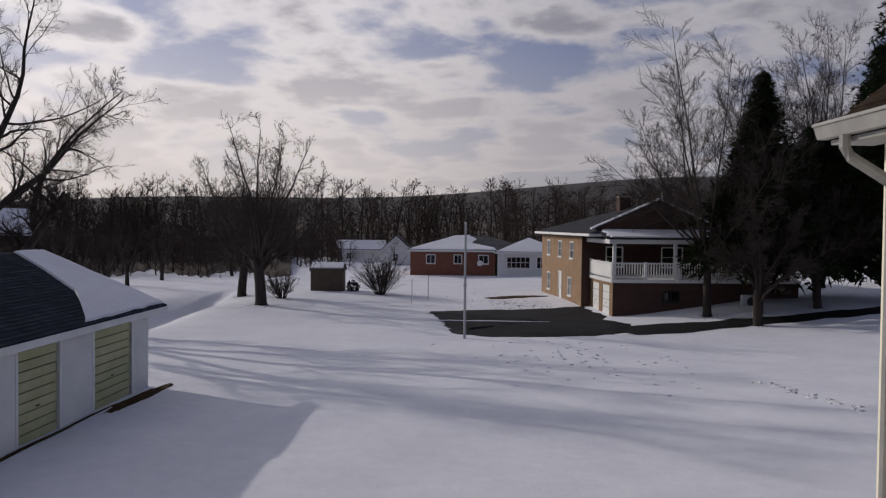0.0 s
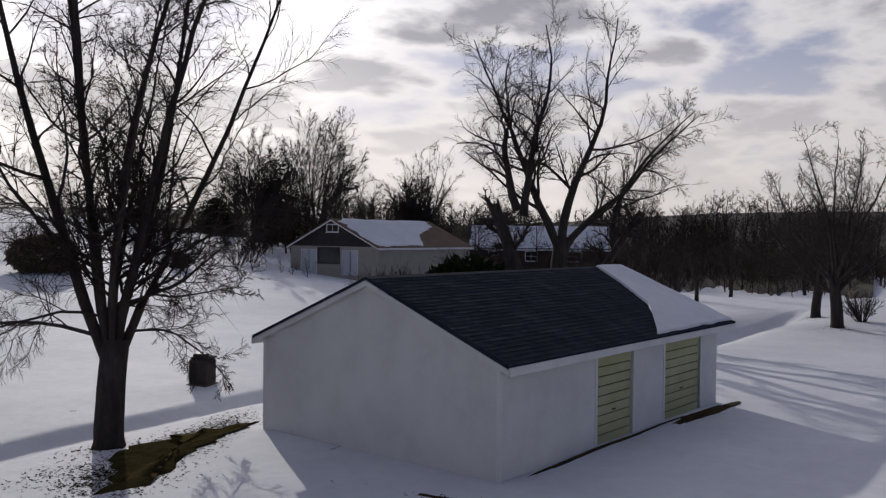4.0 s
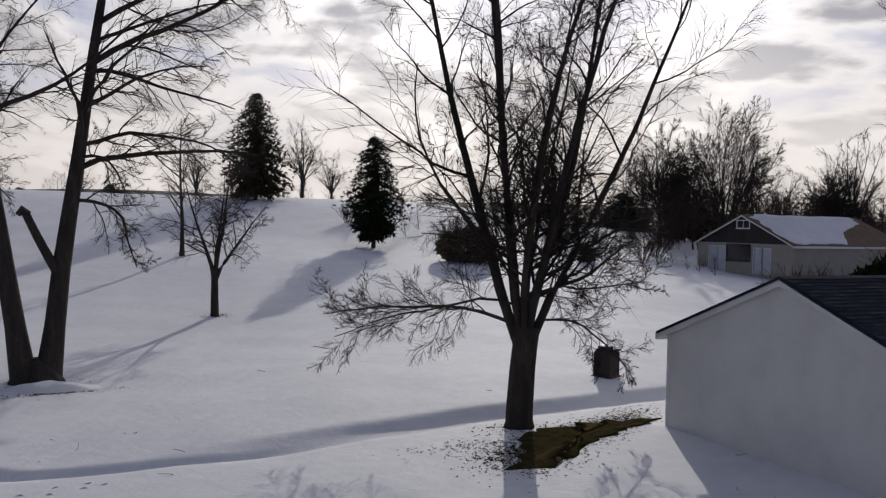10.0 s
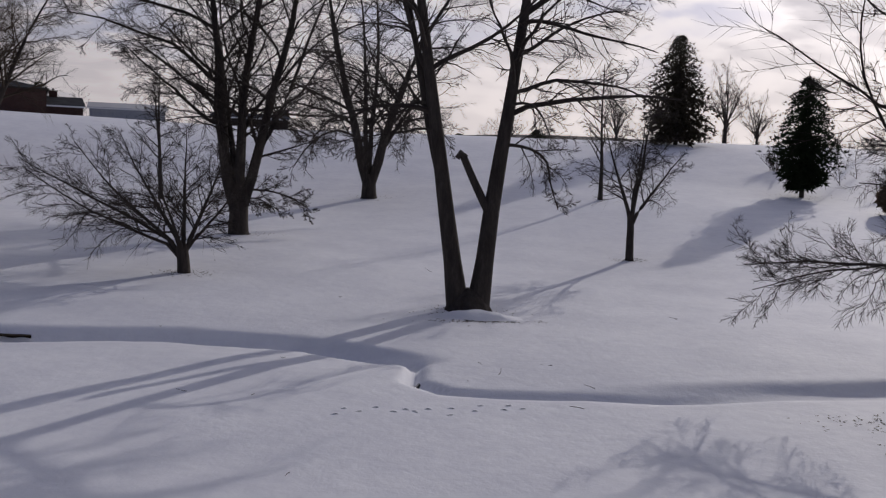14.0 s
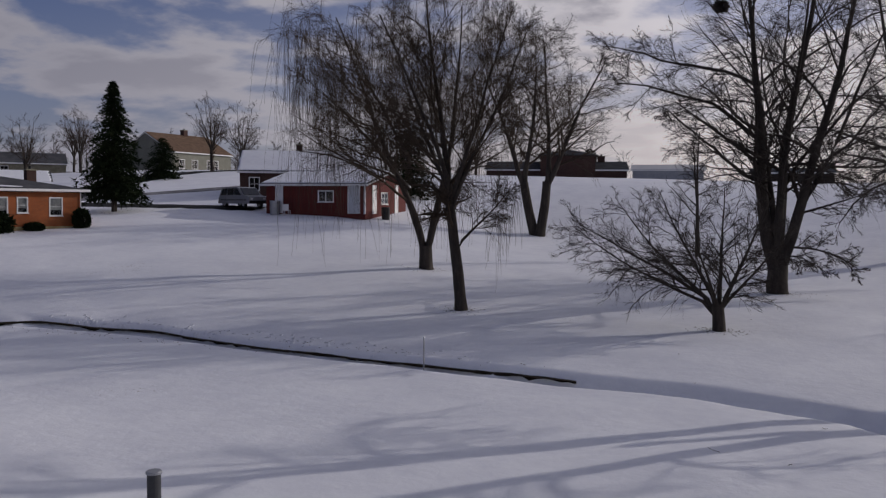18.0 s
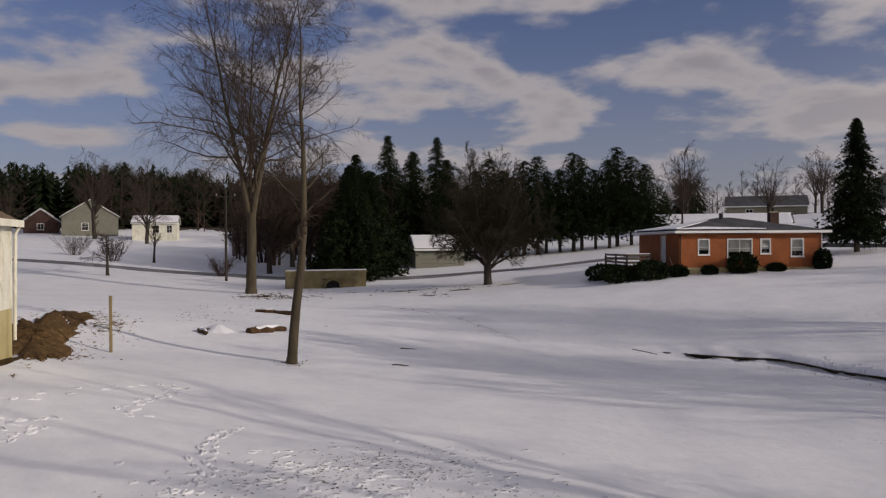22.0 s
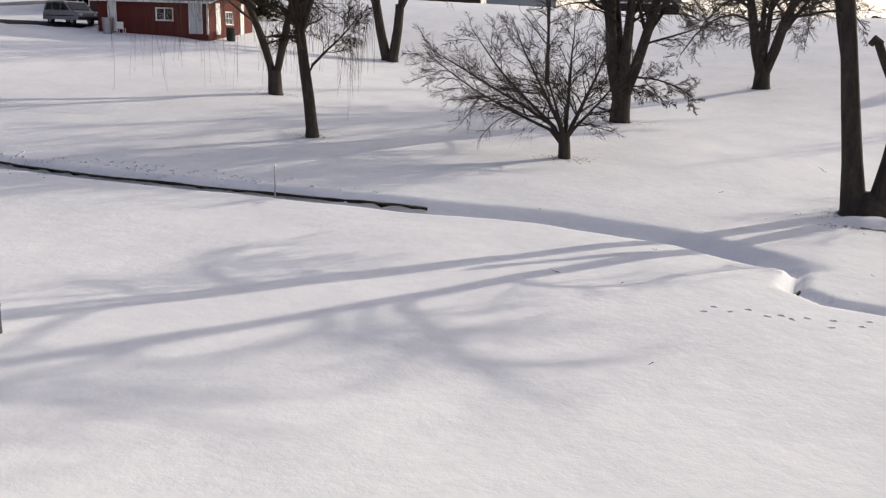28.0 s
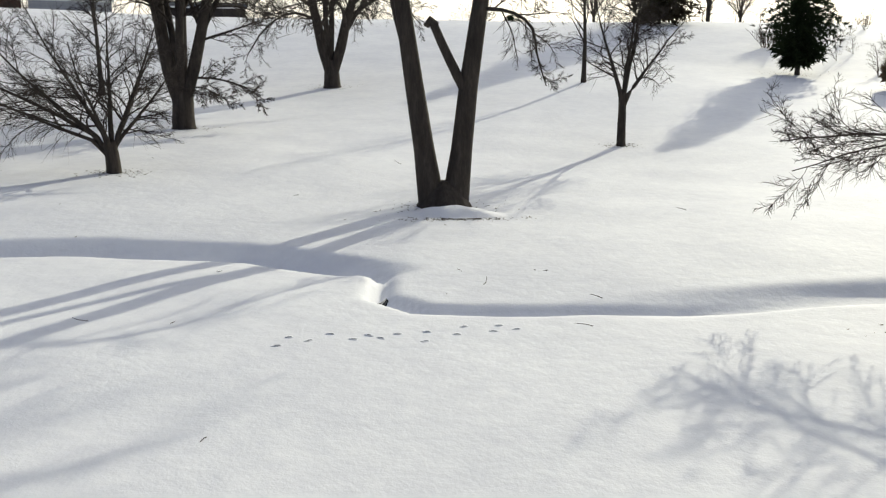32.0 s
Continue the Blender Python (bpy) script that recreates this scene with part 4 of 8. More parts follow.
def spruce(name, x, y, h, w, label, seed=1, mat=None, sparse=1.0, z=None, category="spruce", group="", skirt=0.06, blunt=0.9, lay=26, tuck=0.0):
    """An evergreen: trunk and tiers of boughs, each bough a drooping spray of needle tufts."""
    rng = np.random.default_rng(seed)
    mat = mat or NEEDLE
    z = land_z(x, y) - 0.08 if z is None else z
    root = thing(name, Matrix.Translation((x, y, z)), label, category, group)
    part("trunk", Shape().tube([(0, 0, -0.2), (0, 0, h * 0.5), (0.02, 0, h * 0.97)], [h * 0.022, h * 0.012, 0.02], 8), BARK, root)
    n = int(lay * 24 * sparse)
    t = skirt + (0.985 - skirt) * (np.arange(n) + rng.random(n)) / n
    az = rng.random(n) * math.tau
    reach = w / 2 * np.minimum(1.0, (1 - t) ** blunt * 1.12 + 0.05) * (0.72 + 0.45 * rng.random(n))
    reach *= (1 + 0.16 * np.sin(az * 3 + t * 9)) * (1 - tuck * np.clip(1 - (t - skirt) / 0.35, 0, 1))
    k = 9
    f = (np.arange(k) + 0.5)[None] / k
    f = np.repeat(f, n, 0) + rng.normal(0, 0.04, (n, k))
    hx, hy = np.cos(az)[:, None], np.sin(az)[:, None]
    px, py = hx * reach[:, None] * f, hy * reach[:, None] * f
    pz = (t * h)[:, None] + reach[:, None] * (0.25 * f - 0.5 * f * f)
    size = (0.10 + 0.034 * w) * (0.65 + 0.7 * rng.random((n, k))) * (0.32 + 0.68 * (1 - t))[:, None]
    c = np.stack([px, py, pz], -1).reshape(-1, 3)
    m = len(c)
    sz = np.repeat(size.reshape(-1), 3)
    cc = np.repeat(c, 3, 0)
    out = np.repeat(np.stack([np.repeat(hx, k, 1), np.repeat(hy, k, 1), np.repeat(-0.15 + 1.3 * t[:, None] ** 4, k, 1)], -1).reshape(-1, 3), 3, 0)
    d = out * 0.7 + rng.normal(0, 0.6, (m * 3, 3))
    d /= np.linalg.norm(d, axis=1, keepdims=True)
    s = rng.normal(0, 1, (m * 3, 3))
    s -= (s * d).sum(1, keepdims=True) * d
    s /= np.linalg.norm(s, axis=1, keepdims=True)
    tip = cc + d * sz[:, None] * 1.7
    v = np.stack([cc - s * sz[:, None] * 0.27, cc + s * sz[:, None] * 0.27, tip], 1).reshape(-1, 3)
    tri = np.arange(len(v)).reshape(-1, 3)
    part("crown", fast_mesh("crown", v, np.zeros((0, 4), int), tri, False), mat, root)
    return root


def shrub(name, x, y, h, w, label, seed=1, twig=None, n=26, category="shrub", z=None):
    """A leafless bush: many stems fanning from one foot."""
    rng = np.random.default_rng(seed)
    z = land_z(x, y) - 0.05 if z is None else z
    root = thing(name, Matrix.Translation((x, y, z)), label, category)
    a = rng.random(n) * math.tau
    le = np.radians(8 + 42 * rng.random(n))
    head = np.stack([np.sin(le) * np.cos(a), np.sin(le) * np.sin(a), np.cos(le)], -1)
    ln = h * (0.75 + 0.4 * rng.random(n)) * (1 + 0.3 * (w / h - 1) * np.sin(le))
    st = np.stack([np.cos(a), np.sin(a), 0 * a], -1) * rng.random((n, 1)) * w * 0.12
    r0 = np.full(n, 0.022)
    p, r = shoots(rng, st, head, ln, r0, r0 * 0.4, 6, 0.06, 0.02)
    part("stem", tubes_mesh([(p, r, 4)], "stem"), twig or TWIG, root)
    o = offshoots(rng, p, r, ln, 9, 0.2, 1.0, 32, 0.38, rmin=0.008)
    p1, r1 = shoots(rng, o[0], o[1], o[2], o[3], o[3] * 0.6, 4, 0.1, 0.03)
    q = offshoots(rng, p1, r1, o[2], 5, 0.2, 1.0, 35, 0.5, rmin=0.006)
    p2, r2 = shoots(rng, q[0], q[1], q[2], q[3], q[3] * 0.6, 3, 0.1, 0.02)
    part("spray", tubes_mesh([(p1, r1, 3)], "spray", (p2, r2 * 1.3)), twig or TWIG, root)
    return root


def evergreen_shrub(name, x, y, h, w, label, seed=1, mat=None, z=None, n=900, d=None):
    """A clipped evergreen bush: a rounded mass of small leaves over stubby stems."""
    rng = np.random.default_rng(seed)
    d = d or w
    z = land_z(x, y) - 0.03 if z is None else z
    root = thing(name, Matrix.Translation((x, y, z)), label, "shrub")
    part("stem", Shape().tube([(0, 0, 0), (0, 0, h * 0.6)], [0.06, 0.03], 6), BARK, root)
    u = rng.normal(0, 1, (n, 3))
    u /= np.linalg.norm(u, axis=1, keepdims=True)
    rr = (0.55 + 0.45 * rng.random((n, 1)) ** 0.4) * (1 + 0.12 * np.sin(u[:, :1] * 5 + seed))
    c = u * rr * np.array([w / 2, d / 2, h * 0.55]) + np.array([0, 0, h * 0.5])
    c[:, 2] = np.maximum(c[:, 2], 0.03)
    dd = u + rng.normal(0, 0.6, (n, 3))
    dd /= np.linalg.norm(dd, axis=1, keepdims=True)
    s = np.cross(dd, rng.normal(0, 1, (n, 3)))
    s /= np.linalg.norm(s, axis=1, keepdims=True)
    sz = (0.10 + 0.06 * h) * (0.7 + 0.6 * rng.random((n, 1)))
    v = np.stack([c - s * sz * 0.5, c + s * sz * 0.5, c + dd * sz * 1.3], 1).reshape(-1, 3)
    part("leaves", fast_mesh("leaves", v, np.zeros((0, 4), int), np.arange(len(v)).reshape(-1, 3), False), mat or NEEDLE, root)
    return root

# ---- roads, drive and creek ----
patch("creek_hole", -0.1, 19.75, 0.16, 0.22, 0, 0.03, WATER, "small dark hole where the creek shows under snow", "creek", rag=0.2, seed=17)
ribbon("creek_water", CREEK[:8], [0.06, 0.18, 0.5, 0.7, 0.7, 0.7, 0.7, 0.7], 0.015, WATER, "narrow dark creek running in a cut through the snow", "creek", ragged=0.05, step=0.4)
ribbon("road", [(-120, -62), (-100, -34), (-92, -14), (-86, 0), (-82, 10), (-80, 22), (-79, 34), (-76, 46), (-72, 60), (-62, 80)], 3.2, 0.05, SLUSH, "grey slushy asphalt road edged with snow", "road", ragged=0.15, step=1.5)
ribbon("side_road", [(-76, 50), (-84, 62), (-92, 76), (-96, 96)], 4.5, 0.05, ASPHALT, "wet asphalt lane climbing between snowy lawns", "road", ragged=0.15, step=1.5, seed=5)
ribbon("car_track", [(-74, 48), (-66, 50.5), (-58, 52.5), (-52, 54)], 3.0, 0.05, ASPHALT, "narrow cleared asphalt drive beside snow banks", "driveway", ragged=0.2, step=1.0, seed=6)
ribbon("driveway", [(43.4, -8.2), (44.8, -11.9), (45.7, -14.6), (46.0, -18.1), (45.9, -20.4), (46.2, -22.9), (48.5, -28), (53, -36)], [4.6, 3.4, 2.1, 1.5, 1.5, 1.8, 2.2, 2.2], 0.06, ASPHALT, "dark wet asphalt driveway in front of garage doors", "driveway", ragged=0.1, step=0.7, seed=4)
lot("parking_apron", [(53.2, 1.5), (49.5, 0.9), (45.6, 0.5), (40.1, 0.0), (38.9, -1.6), (39.0, -4.1), (40.4, -7.6), (43.4, -10.0), (46.8, -10.3), (49.4, -9.1), (50.6, -9.75), (56.4, -9.0), (56.0, -7.6), (55.6, -5.8), (54.8, -2.2)], 0.07, ASPHALT, "dark wet asphalt apron cleared of snow", "driveway", rag=0.09)
patch("snow_streak", 46.9, -2.4, 0.22, 3.2, 14, 0.085, SNOW, "thin streak of snow left on the asphalt", "snow", rag=0.3, seed=7)
patch("bare_strip", 62.8, -5.0, 1.1, 2.2, 20, 0.05, EARTH, "muddy wet strip beside the asphalt", "bare ground", rag=0.4, seed=8)



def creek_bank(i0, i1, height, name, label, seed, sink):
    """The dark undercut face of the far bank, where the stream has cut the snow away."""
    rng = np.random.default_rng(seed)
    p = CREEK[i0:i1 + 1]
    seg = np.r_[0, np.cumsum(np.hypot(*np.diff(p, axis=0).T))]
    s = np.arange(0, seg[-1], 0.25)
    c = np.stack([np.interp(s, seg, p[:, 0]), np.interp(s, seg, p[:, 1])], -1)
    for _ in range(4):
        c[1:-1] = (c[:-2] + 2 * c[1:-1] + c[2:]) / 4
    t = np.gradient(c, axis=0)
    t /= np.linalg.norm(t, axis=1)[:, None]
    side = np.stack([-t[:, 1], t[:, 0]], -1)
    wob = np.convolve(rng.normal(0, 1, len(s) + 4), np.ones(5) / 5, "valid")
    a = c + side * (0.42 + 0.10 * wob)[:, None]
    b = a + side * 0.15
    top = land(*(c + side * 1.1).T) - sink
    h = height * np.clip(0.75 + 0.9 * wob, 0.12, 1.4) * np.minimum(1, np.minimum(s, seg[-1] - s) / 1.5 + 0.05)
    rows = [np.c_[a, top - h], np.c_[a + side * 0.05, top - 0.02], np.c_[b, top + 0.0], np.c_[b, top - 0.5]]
    idx = np.arange(len(s) * 4).reshape(4, len(s))
    q = np.stack([idx[:-1, :-1], idx[:-1, 1:], idx[1:, 1:], idx[1:, :-1]], -1).reshape(-1, 4)
    me = fast_mesh(name, np.concatenate(rows), q)
    me.materials.append(WET_EARTH)
    return tagged(new(name, me), label, "creek bank", kind="structure")


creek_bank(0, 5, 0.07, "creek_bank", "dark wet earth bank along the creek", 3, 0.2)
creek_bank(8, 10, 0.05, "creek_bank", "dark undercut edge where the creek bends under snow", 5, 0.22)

# ---- detached garage ----


def detached_garage():
    g = thing("detached_garage", pose(14.98, 9.48, -0.05, 0, 0, -2.4), "long white two-door garage with a half snowy dark roof", "garage")
    L, D, H, RZ = 11.47, 7.25, 2.5, 4.0
    doors = [(4.04, 5.92, 0.0, 2.15), (7.81, 10.24, 0.0, 2.15)]
    front, seat = wall(g, (0, 0), (L, 0), -0.3, H, SIDING_WHITE, doors)
    for u0, u1, v0, v1 in doors:
        d = overhead_door(g, seat((u0 + u1) / 2, 0.03), u1 - u0, v1 - 0.03, PANEL_YELLOW, 9)
        for a in (-(u1 - u0) / 2 - 0.1, (u1 - u0) / 2):
            part("door_jamb", Shape().box(a, a + 0.1, -0.1, 0.025, -0.03, 2.2), TRIM_WHITE, d)
    wall(g, (L, 0), (L, D), -0.3, H, SIDING_WHITE)
    wall(g, (L, D), (0, D), -0.3, H, SIDING_WHITE)
    wall(g, (0, D), (0, 0), -0.3, H, SIDING_WHITE)
    gable_end(g, (0, D), (0, 0), H, RZ - 0.04, SIDING_WHITE)
    gable_end(g, (L, 0), (L, D), H, RZ - 0.04, SIDING_WHITE)
    # lapped courses on the front and on the gable wall
    for k in range(22):
        z = -0.05 + k * 0.115
        for a, b in ((0.07, 3.93), (6.03, 7.7), (10.35, L - 0.07)):
            part("siding_board", Shape().add([(a, 0, z), (b, 0, z), (b, -0.026, z), (a, -0.026, z), (a, -0.002, z + 0.115), (b, -0.002, z + 0.115), (a, 0, z + 0.115), (b, 0, z + 0.115)],
                                             [(3, 2, 5, 4), (0, 1, 2, 3), (0, 3, 4, 6), (1, 7, 5, 2)]), SIDING_WHITE, front)
    for x, y in ((0, 0), (L, 0), (0, D)):
        part("corner_board", Shape().box(x - 0.02 if x == 0 else x - 0.07, x + 0.07 if x == 0 else x + 0.02, y - 0.02 if y == 0 else y - 0.07, y + 0.07 if y == 0 else y + 0.02, -0.3, H - 0.02), TRIM_WHITE, g)
    gable_roof(g, 0, L, 0, D, H, RZ, SHINGLE_DARK, "x", 0.32, 0.14, 0.75, fascia=SIDING_WHITE)
    chips = random.Random(31)
    # shingle courses on the slope that faces the yard
    sl = (RZ - H) / (D / 2)
    for k in range(27):
        y0 = -0.32 + k * (D / 2 + 0.32) / 27
        z0 = H + y0 * sl + 0.098
        course, x0, end = Shape(), -0.14, L + 0.75
        step = 0.17 + 0.16 * (k % 2)
        while x0 < end - 0.02:
            x1 = min(end, x0 + step)
            lift, slip = chips.uniform(0.0, 0.006), chips.uniform(-0.008, 0.008)
            course.prism([(x0, y0 - 0.01 + slip, z0), (x0, y0 + 0.155, z0 + 0.155 * sl - 0.008), (x0, y0 + 0.155, z0 + 0.155 * sl - 0.003), (x0, y0 - 0.01 + slip, z0 + 0.004 + lift)], (x1 - x0 - 0.007, 0, 0))
            x0, step = x1, 0.33
        part("shingle_course", course, SHINGLE_DARK, g)
    zr = lambda y: H + y * sl + 0.1
    snow_on(g, [(L + 0.72, -0.24, zr(-0.24)), (L + 0.72, D / 2, zr(D / 2)), (10.5, D / 2, zr(D / 2)), (10.0, 2.5, zr(2.5)), (9.15, 1.15, zr(1.15)), (7.7, 0.15, zr(0.15)), (6.8, -0.24, zr(-0.24))], 0.07, 0.1, 3)
    zb = lambda y: RZ - (y - D / 2) * sl + 0.1
    snow_on(g, [(0, D + 0.2, zb(D + 0.2)), (L + 0.6, D + 0.2, zb(D + 0.2)), (L + 0.6, D / 2 + 0.2, zb(D / 2 + 0.2)), (0, D / 2 + 0.2, zb(D / 2 + 0.2))], 0.06, 0.06, 4)
    return g


detached_garage()
patch("bare_strip", 24.7, 8.6, 2.3, 0.26, -4, 0.03, EARTH, "dark wet bare strip where roof snow has melted before a garage door", "bare ground", rag=0.25, seed=3, spokes=60)
patch("bare_strip", 19.4, 9.12, 3.8, 0.055, -2.4, 0.03, EARTH, "thin dark wet edge along the foot of a garage wall", "bare ground", rag=0.4, seed=8, spokes=70)
ribbon("bare_strip", [(13.38, 10.3), (13.64, 8.83), (14.03, 7.37), (14.34, 5.83)], [0.12, 0.22, 0.12, 0.05], 0.010, EARTH, "thin strip of bare earth showing through snow", "bare ground", ragged=0.12, step=0.1, seed=9, thick=0.05)
lot("grass_patch", [(16.2, 17.75), (14.2, 18.05), (12.7, 18.1), (11.5, 17.6), (11.0, 16.7), (10.2, 15.7), (9.4, 14.95), (10.0, 14.8), (11.2, 15.4), (12.4, 16.1), (13.3, 16.5), (14.2, 16.95), (15.0, 17.35)], 0.035, GRASS, "bare brown-green grass beneath a tree where snow has melted", "grass", 5, 0.2)

# ---- the house with the deck ----


def home():
    g = thing("dwelling", Matrix.Translation((0, -3.58, 0)), "cream vinyl-sided house with white gutters and downspouts", "house")
    XL, XR, D, EZ = -8.26, 7.23, 8.5, 5.75
    win = (XR + 5.70, XR + 6.28, 4.20, 5.44)
    front, seat = wall(g, (XR, 0), (XL, 0), -0.4, EZ, SIDING_CREAM, [win], 0.2)
    w = window_unit(g, seat((win[0] + win[1]) / 2, 4.20), 0.58, 1.24, SIDING_CREAM, (1, 2), "dark double-hung window with a cream frame", sash=material("taupe_sash_paint", [(0.10, 0.095, 0.085), (0.15, 0.14, 0.125)], 2, 30, 0.5, 0.05))
    part("window_casing", Shape().box(-0.40, -0.362, 0.002, 0.03, -0.11, 1.35).box(0.362, 0.40, 0.002, 0.03, -0.11, 1.35).box(-0.362, 0.362, 0.002, 0.03, 1.312, 1.35).box(-0.362, 0.362, 0.002, 0.03, -0.14, -0.095), SIDING_CREAM, w)
    wall(g, (XL, 0), (XL, -D), -0.4, EZ, SIDING_CREAM, (), 0.2)
    wall(g, (XR, -D), (XR, 0), -0.4, EZ, SIDING_CREAM, (), 0.2)
    wall(g, (XL, -D), (XR, -D), -0.4, EZ, SIDING_CREAM, (), 0.2)
    # gable over the left half, its rake rising from the corner
    half, rise = 4.4, 3.45
    gx = XL + half
    part("gable", Shape().prism([(XL, 0, EZ), (gx + half, 0, EZ), (gx, 0, EZ + rise)], (0, -0.2, 0)), SIDING_CREAM, g)
    sl = rise / half
    for s in (-1, 1):
        e = gx + s * (half + 0.30)
        zo = EZ - 0.30 * sl
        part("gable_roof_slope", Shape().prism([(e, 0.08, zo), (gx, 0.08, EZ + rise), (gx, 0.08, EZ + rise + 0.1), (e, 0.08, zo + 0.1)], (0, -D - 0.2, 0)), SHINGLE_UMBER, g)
        part("rake_board", Shape().prism([(e, 0.08, zo - 0.10), (gx, 0.08, EZ + rise - 0.12), (gx, 0.08, EZ + rise + 0.04), (e, 0.08, zo + 0.04)], (0, 0.03, 0)), TRIM_WHITE, g)
        part("soffit", Shape().prism([(e, 0.0, zo - 0.02), (gx, 0.0, EZ + rise - 0.02), (gx, 0.0, EZ + rise), (e, 0.0, zo)], (0, 0.08, 0)), TRIM_WHITE, g)
    e = XL - 0.30
    part("eave_return", Shape().box(e - 0.02, XL + 0.04, 0.0, 0.12, EZ - 0.24, EZ - 0.10), TRIM_WHITE, g)
    gut = part("gutter", Shape().prism([(e - 0.12, 0.12, EZ - 0.10), (e - 0.02, 0.12, EZ - 0.10), (e - 0.02, 0.12, EZ - 0.22), (e - 0.09, 0.12, EZ - 0.22)], (0, -D - 0.4, 0)), TRIM_WHITE, g)
    part("downspout", Shape().tube([(e - 0.06, 0.08, EZ - 0.20), (e - 0.05, 0.08, EZ - 0.3), (XL + 0.02, 0.07, EZ - 0.46), (XL + 0.04, 0.06, EZ - 0.56), (XL + 0.04, 0.06, 0.9)], [0.05] * 5, 8), SIDING_CREAM, gut)
    part("corner_post", Shape().box(XL - 0.02, XL + 0.1, -0.1, 0.022, 0.2, EZ - 0.25), SIDING_CREAM, g)
    # eave over the right half, facing the yard; its white is greyed to paint in shade
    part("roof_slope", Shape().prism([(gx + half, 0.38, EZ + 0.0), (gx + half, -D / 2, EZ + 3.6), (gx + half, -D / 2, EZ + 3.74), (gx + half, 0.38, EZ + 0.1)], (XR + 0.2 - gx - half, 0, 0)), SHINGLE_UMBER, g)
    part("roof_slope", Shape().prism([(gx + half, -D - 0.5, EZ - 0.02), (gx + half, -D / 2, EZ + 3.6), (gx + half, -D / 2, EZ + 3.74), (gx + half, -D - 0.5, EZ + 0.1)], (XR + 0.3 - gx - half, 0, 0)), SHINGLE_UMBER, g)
    for k in range(5):
        y = 0.36 - k * 0.16
        z = EZ + 0.1 + (0.38 - y) * 0.78
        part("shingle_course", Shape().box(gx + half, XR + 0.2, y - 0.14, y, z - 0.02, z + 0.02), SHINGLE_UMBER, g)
    part("soffit", Shape().box(gx + half, XR + 0.18, 0.0, 0.36, EZ - 0.05, EZ - 0.01), GUTTER_SHADED, g)
    g2 = part("gutter", Shape().prism([(gx + half, 0.48, EZ + 0.12), (gx + half, 0.36, EZ + 0.12), (gx + half, 0.36, EZ + 0.0), (gx + half, 0.44, EZ + 0.0)], (7.5 - gx - half, 0, 0)), GUTTER_SHADED, g)
    part("gutter_lip", Shape().box(gx + half, 7.5, 0.475, 0.49, EZ + 0.105, EZ + 0.13), GUTTER_SHADED, g2)
    X = 7.02
    part("downspout", Shape().tube([(X, 0.42, EZ + 0.0), (X, 0.42, EZ - 0.10), (X - 0.02, 0.38, EZ - 0.18), (X - 0.04, 0.1, EZ - 0.36), (X - 0.05, 0.06, EZ - 0.45), (X - 0.05, 0.06, 0.6)], [0.048] * 6, 8), GUTTER_SHADED, g2)
    # lapped vinyl courses on the gable wall
    course = 0.1
    n = int((EZ + rise - 1.0) / course)
    wl, wr = -6.28 - 0.11, -5.70 + 0.11
    for k in range(n):
        z = 1.0 + k * course
        x0 = XL + 0.1 if z < EZ else XL + (z + course - EZ) / sl + 0.02
        x1 = min(gx + half, -0.3) if z < EZ else gx + half - (z + course - EZ) / sl - 0.02
        if x1 - x0 < 0.2:
            continue
        spans = [(x0, wl), (wr, x1)] if 4.03 < z < 5.54 else [(x0, x1)]
        for a, b in spans:
            if b - a > 0.02:
                part("siding_board", Shape().add([(a, 0.0, z), (b, 0.0, z), (b, 0.017, z), (a, 0.017, z), (a, 0.003, z + course), (b, 0.003, z + course), (a, 0, z + course), (b, 0, z + course)],
                                                 [(0, 1, 2, 3), (3, 2, 5, 4), (0, 3, 4, 6), (1, 7, 5, 2)]), SIDING_CREAM, front)
    return g


home()


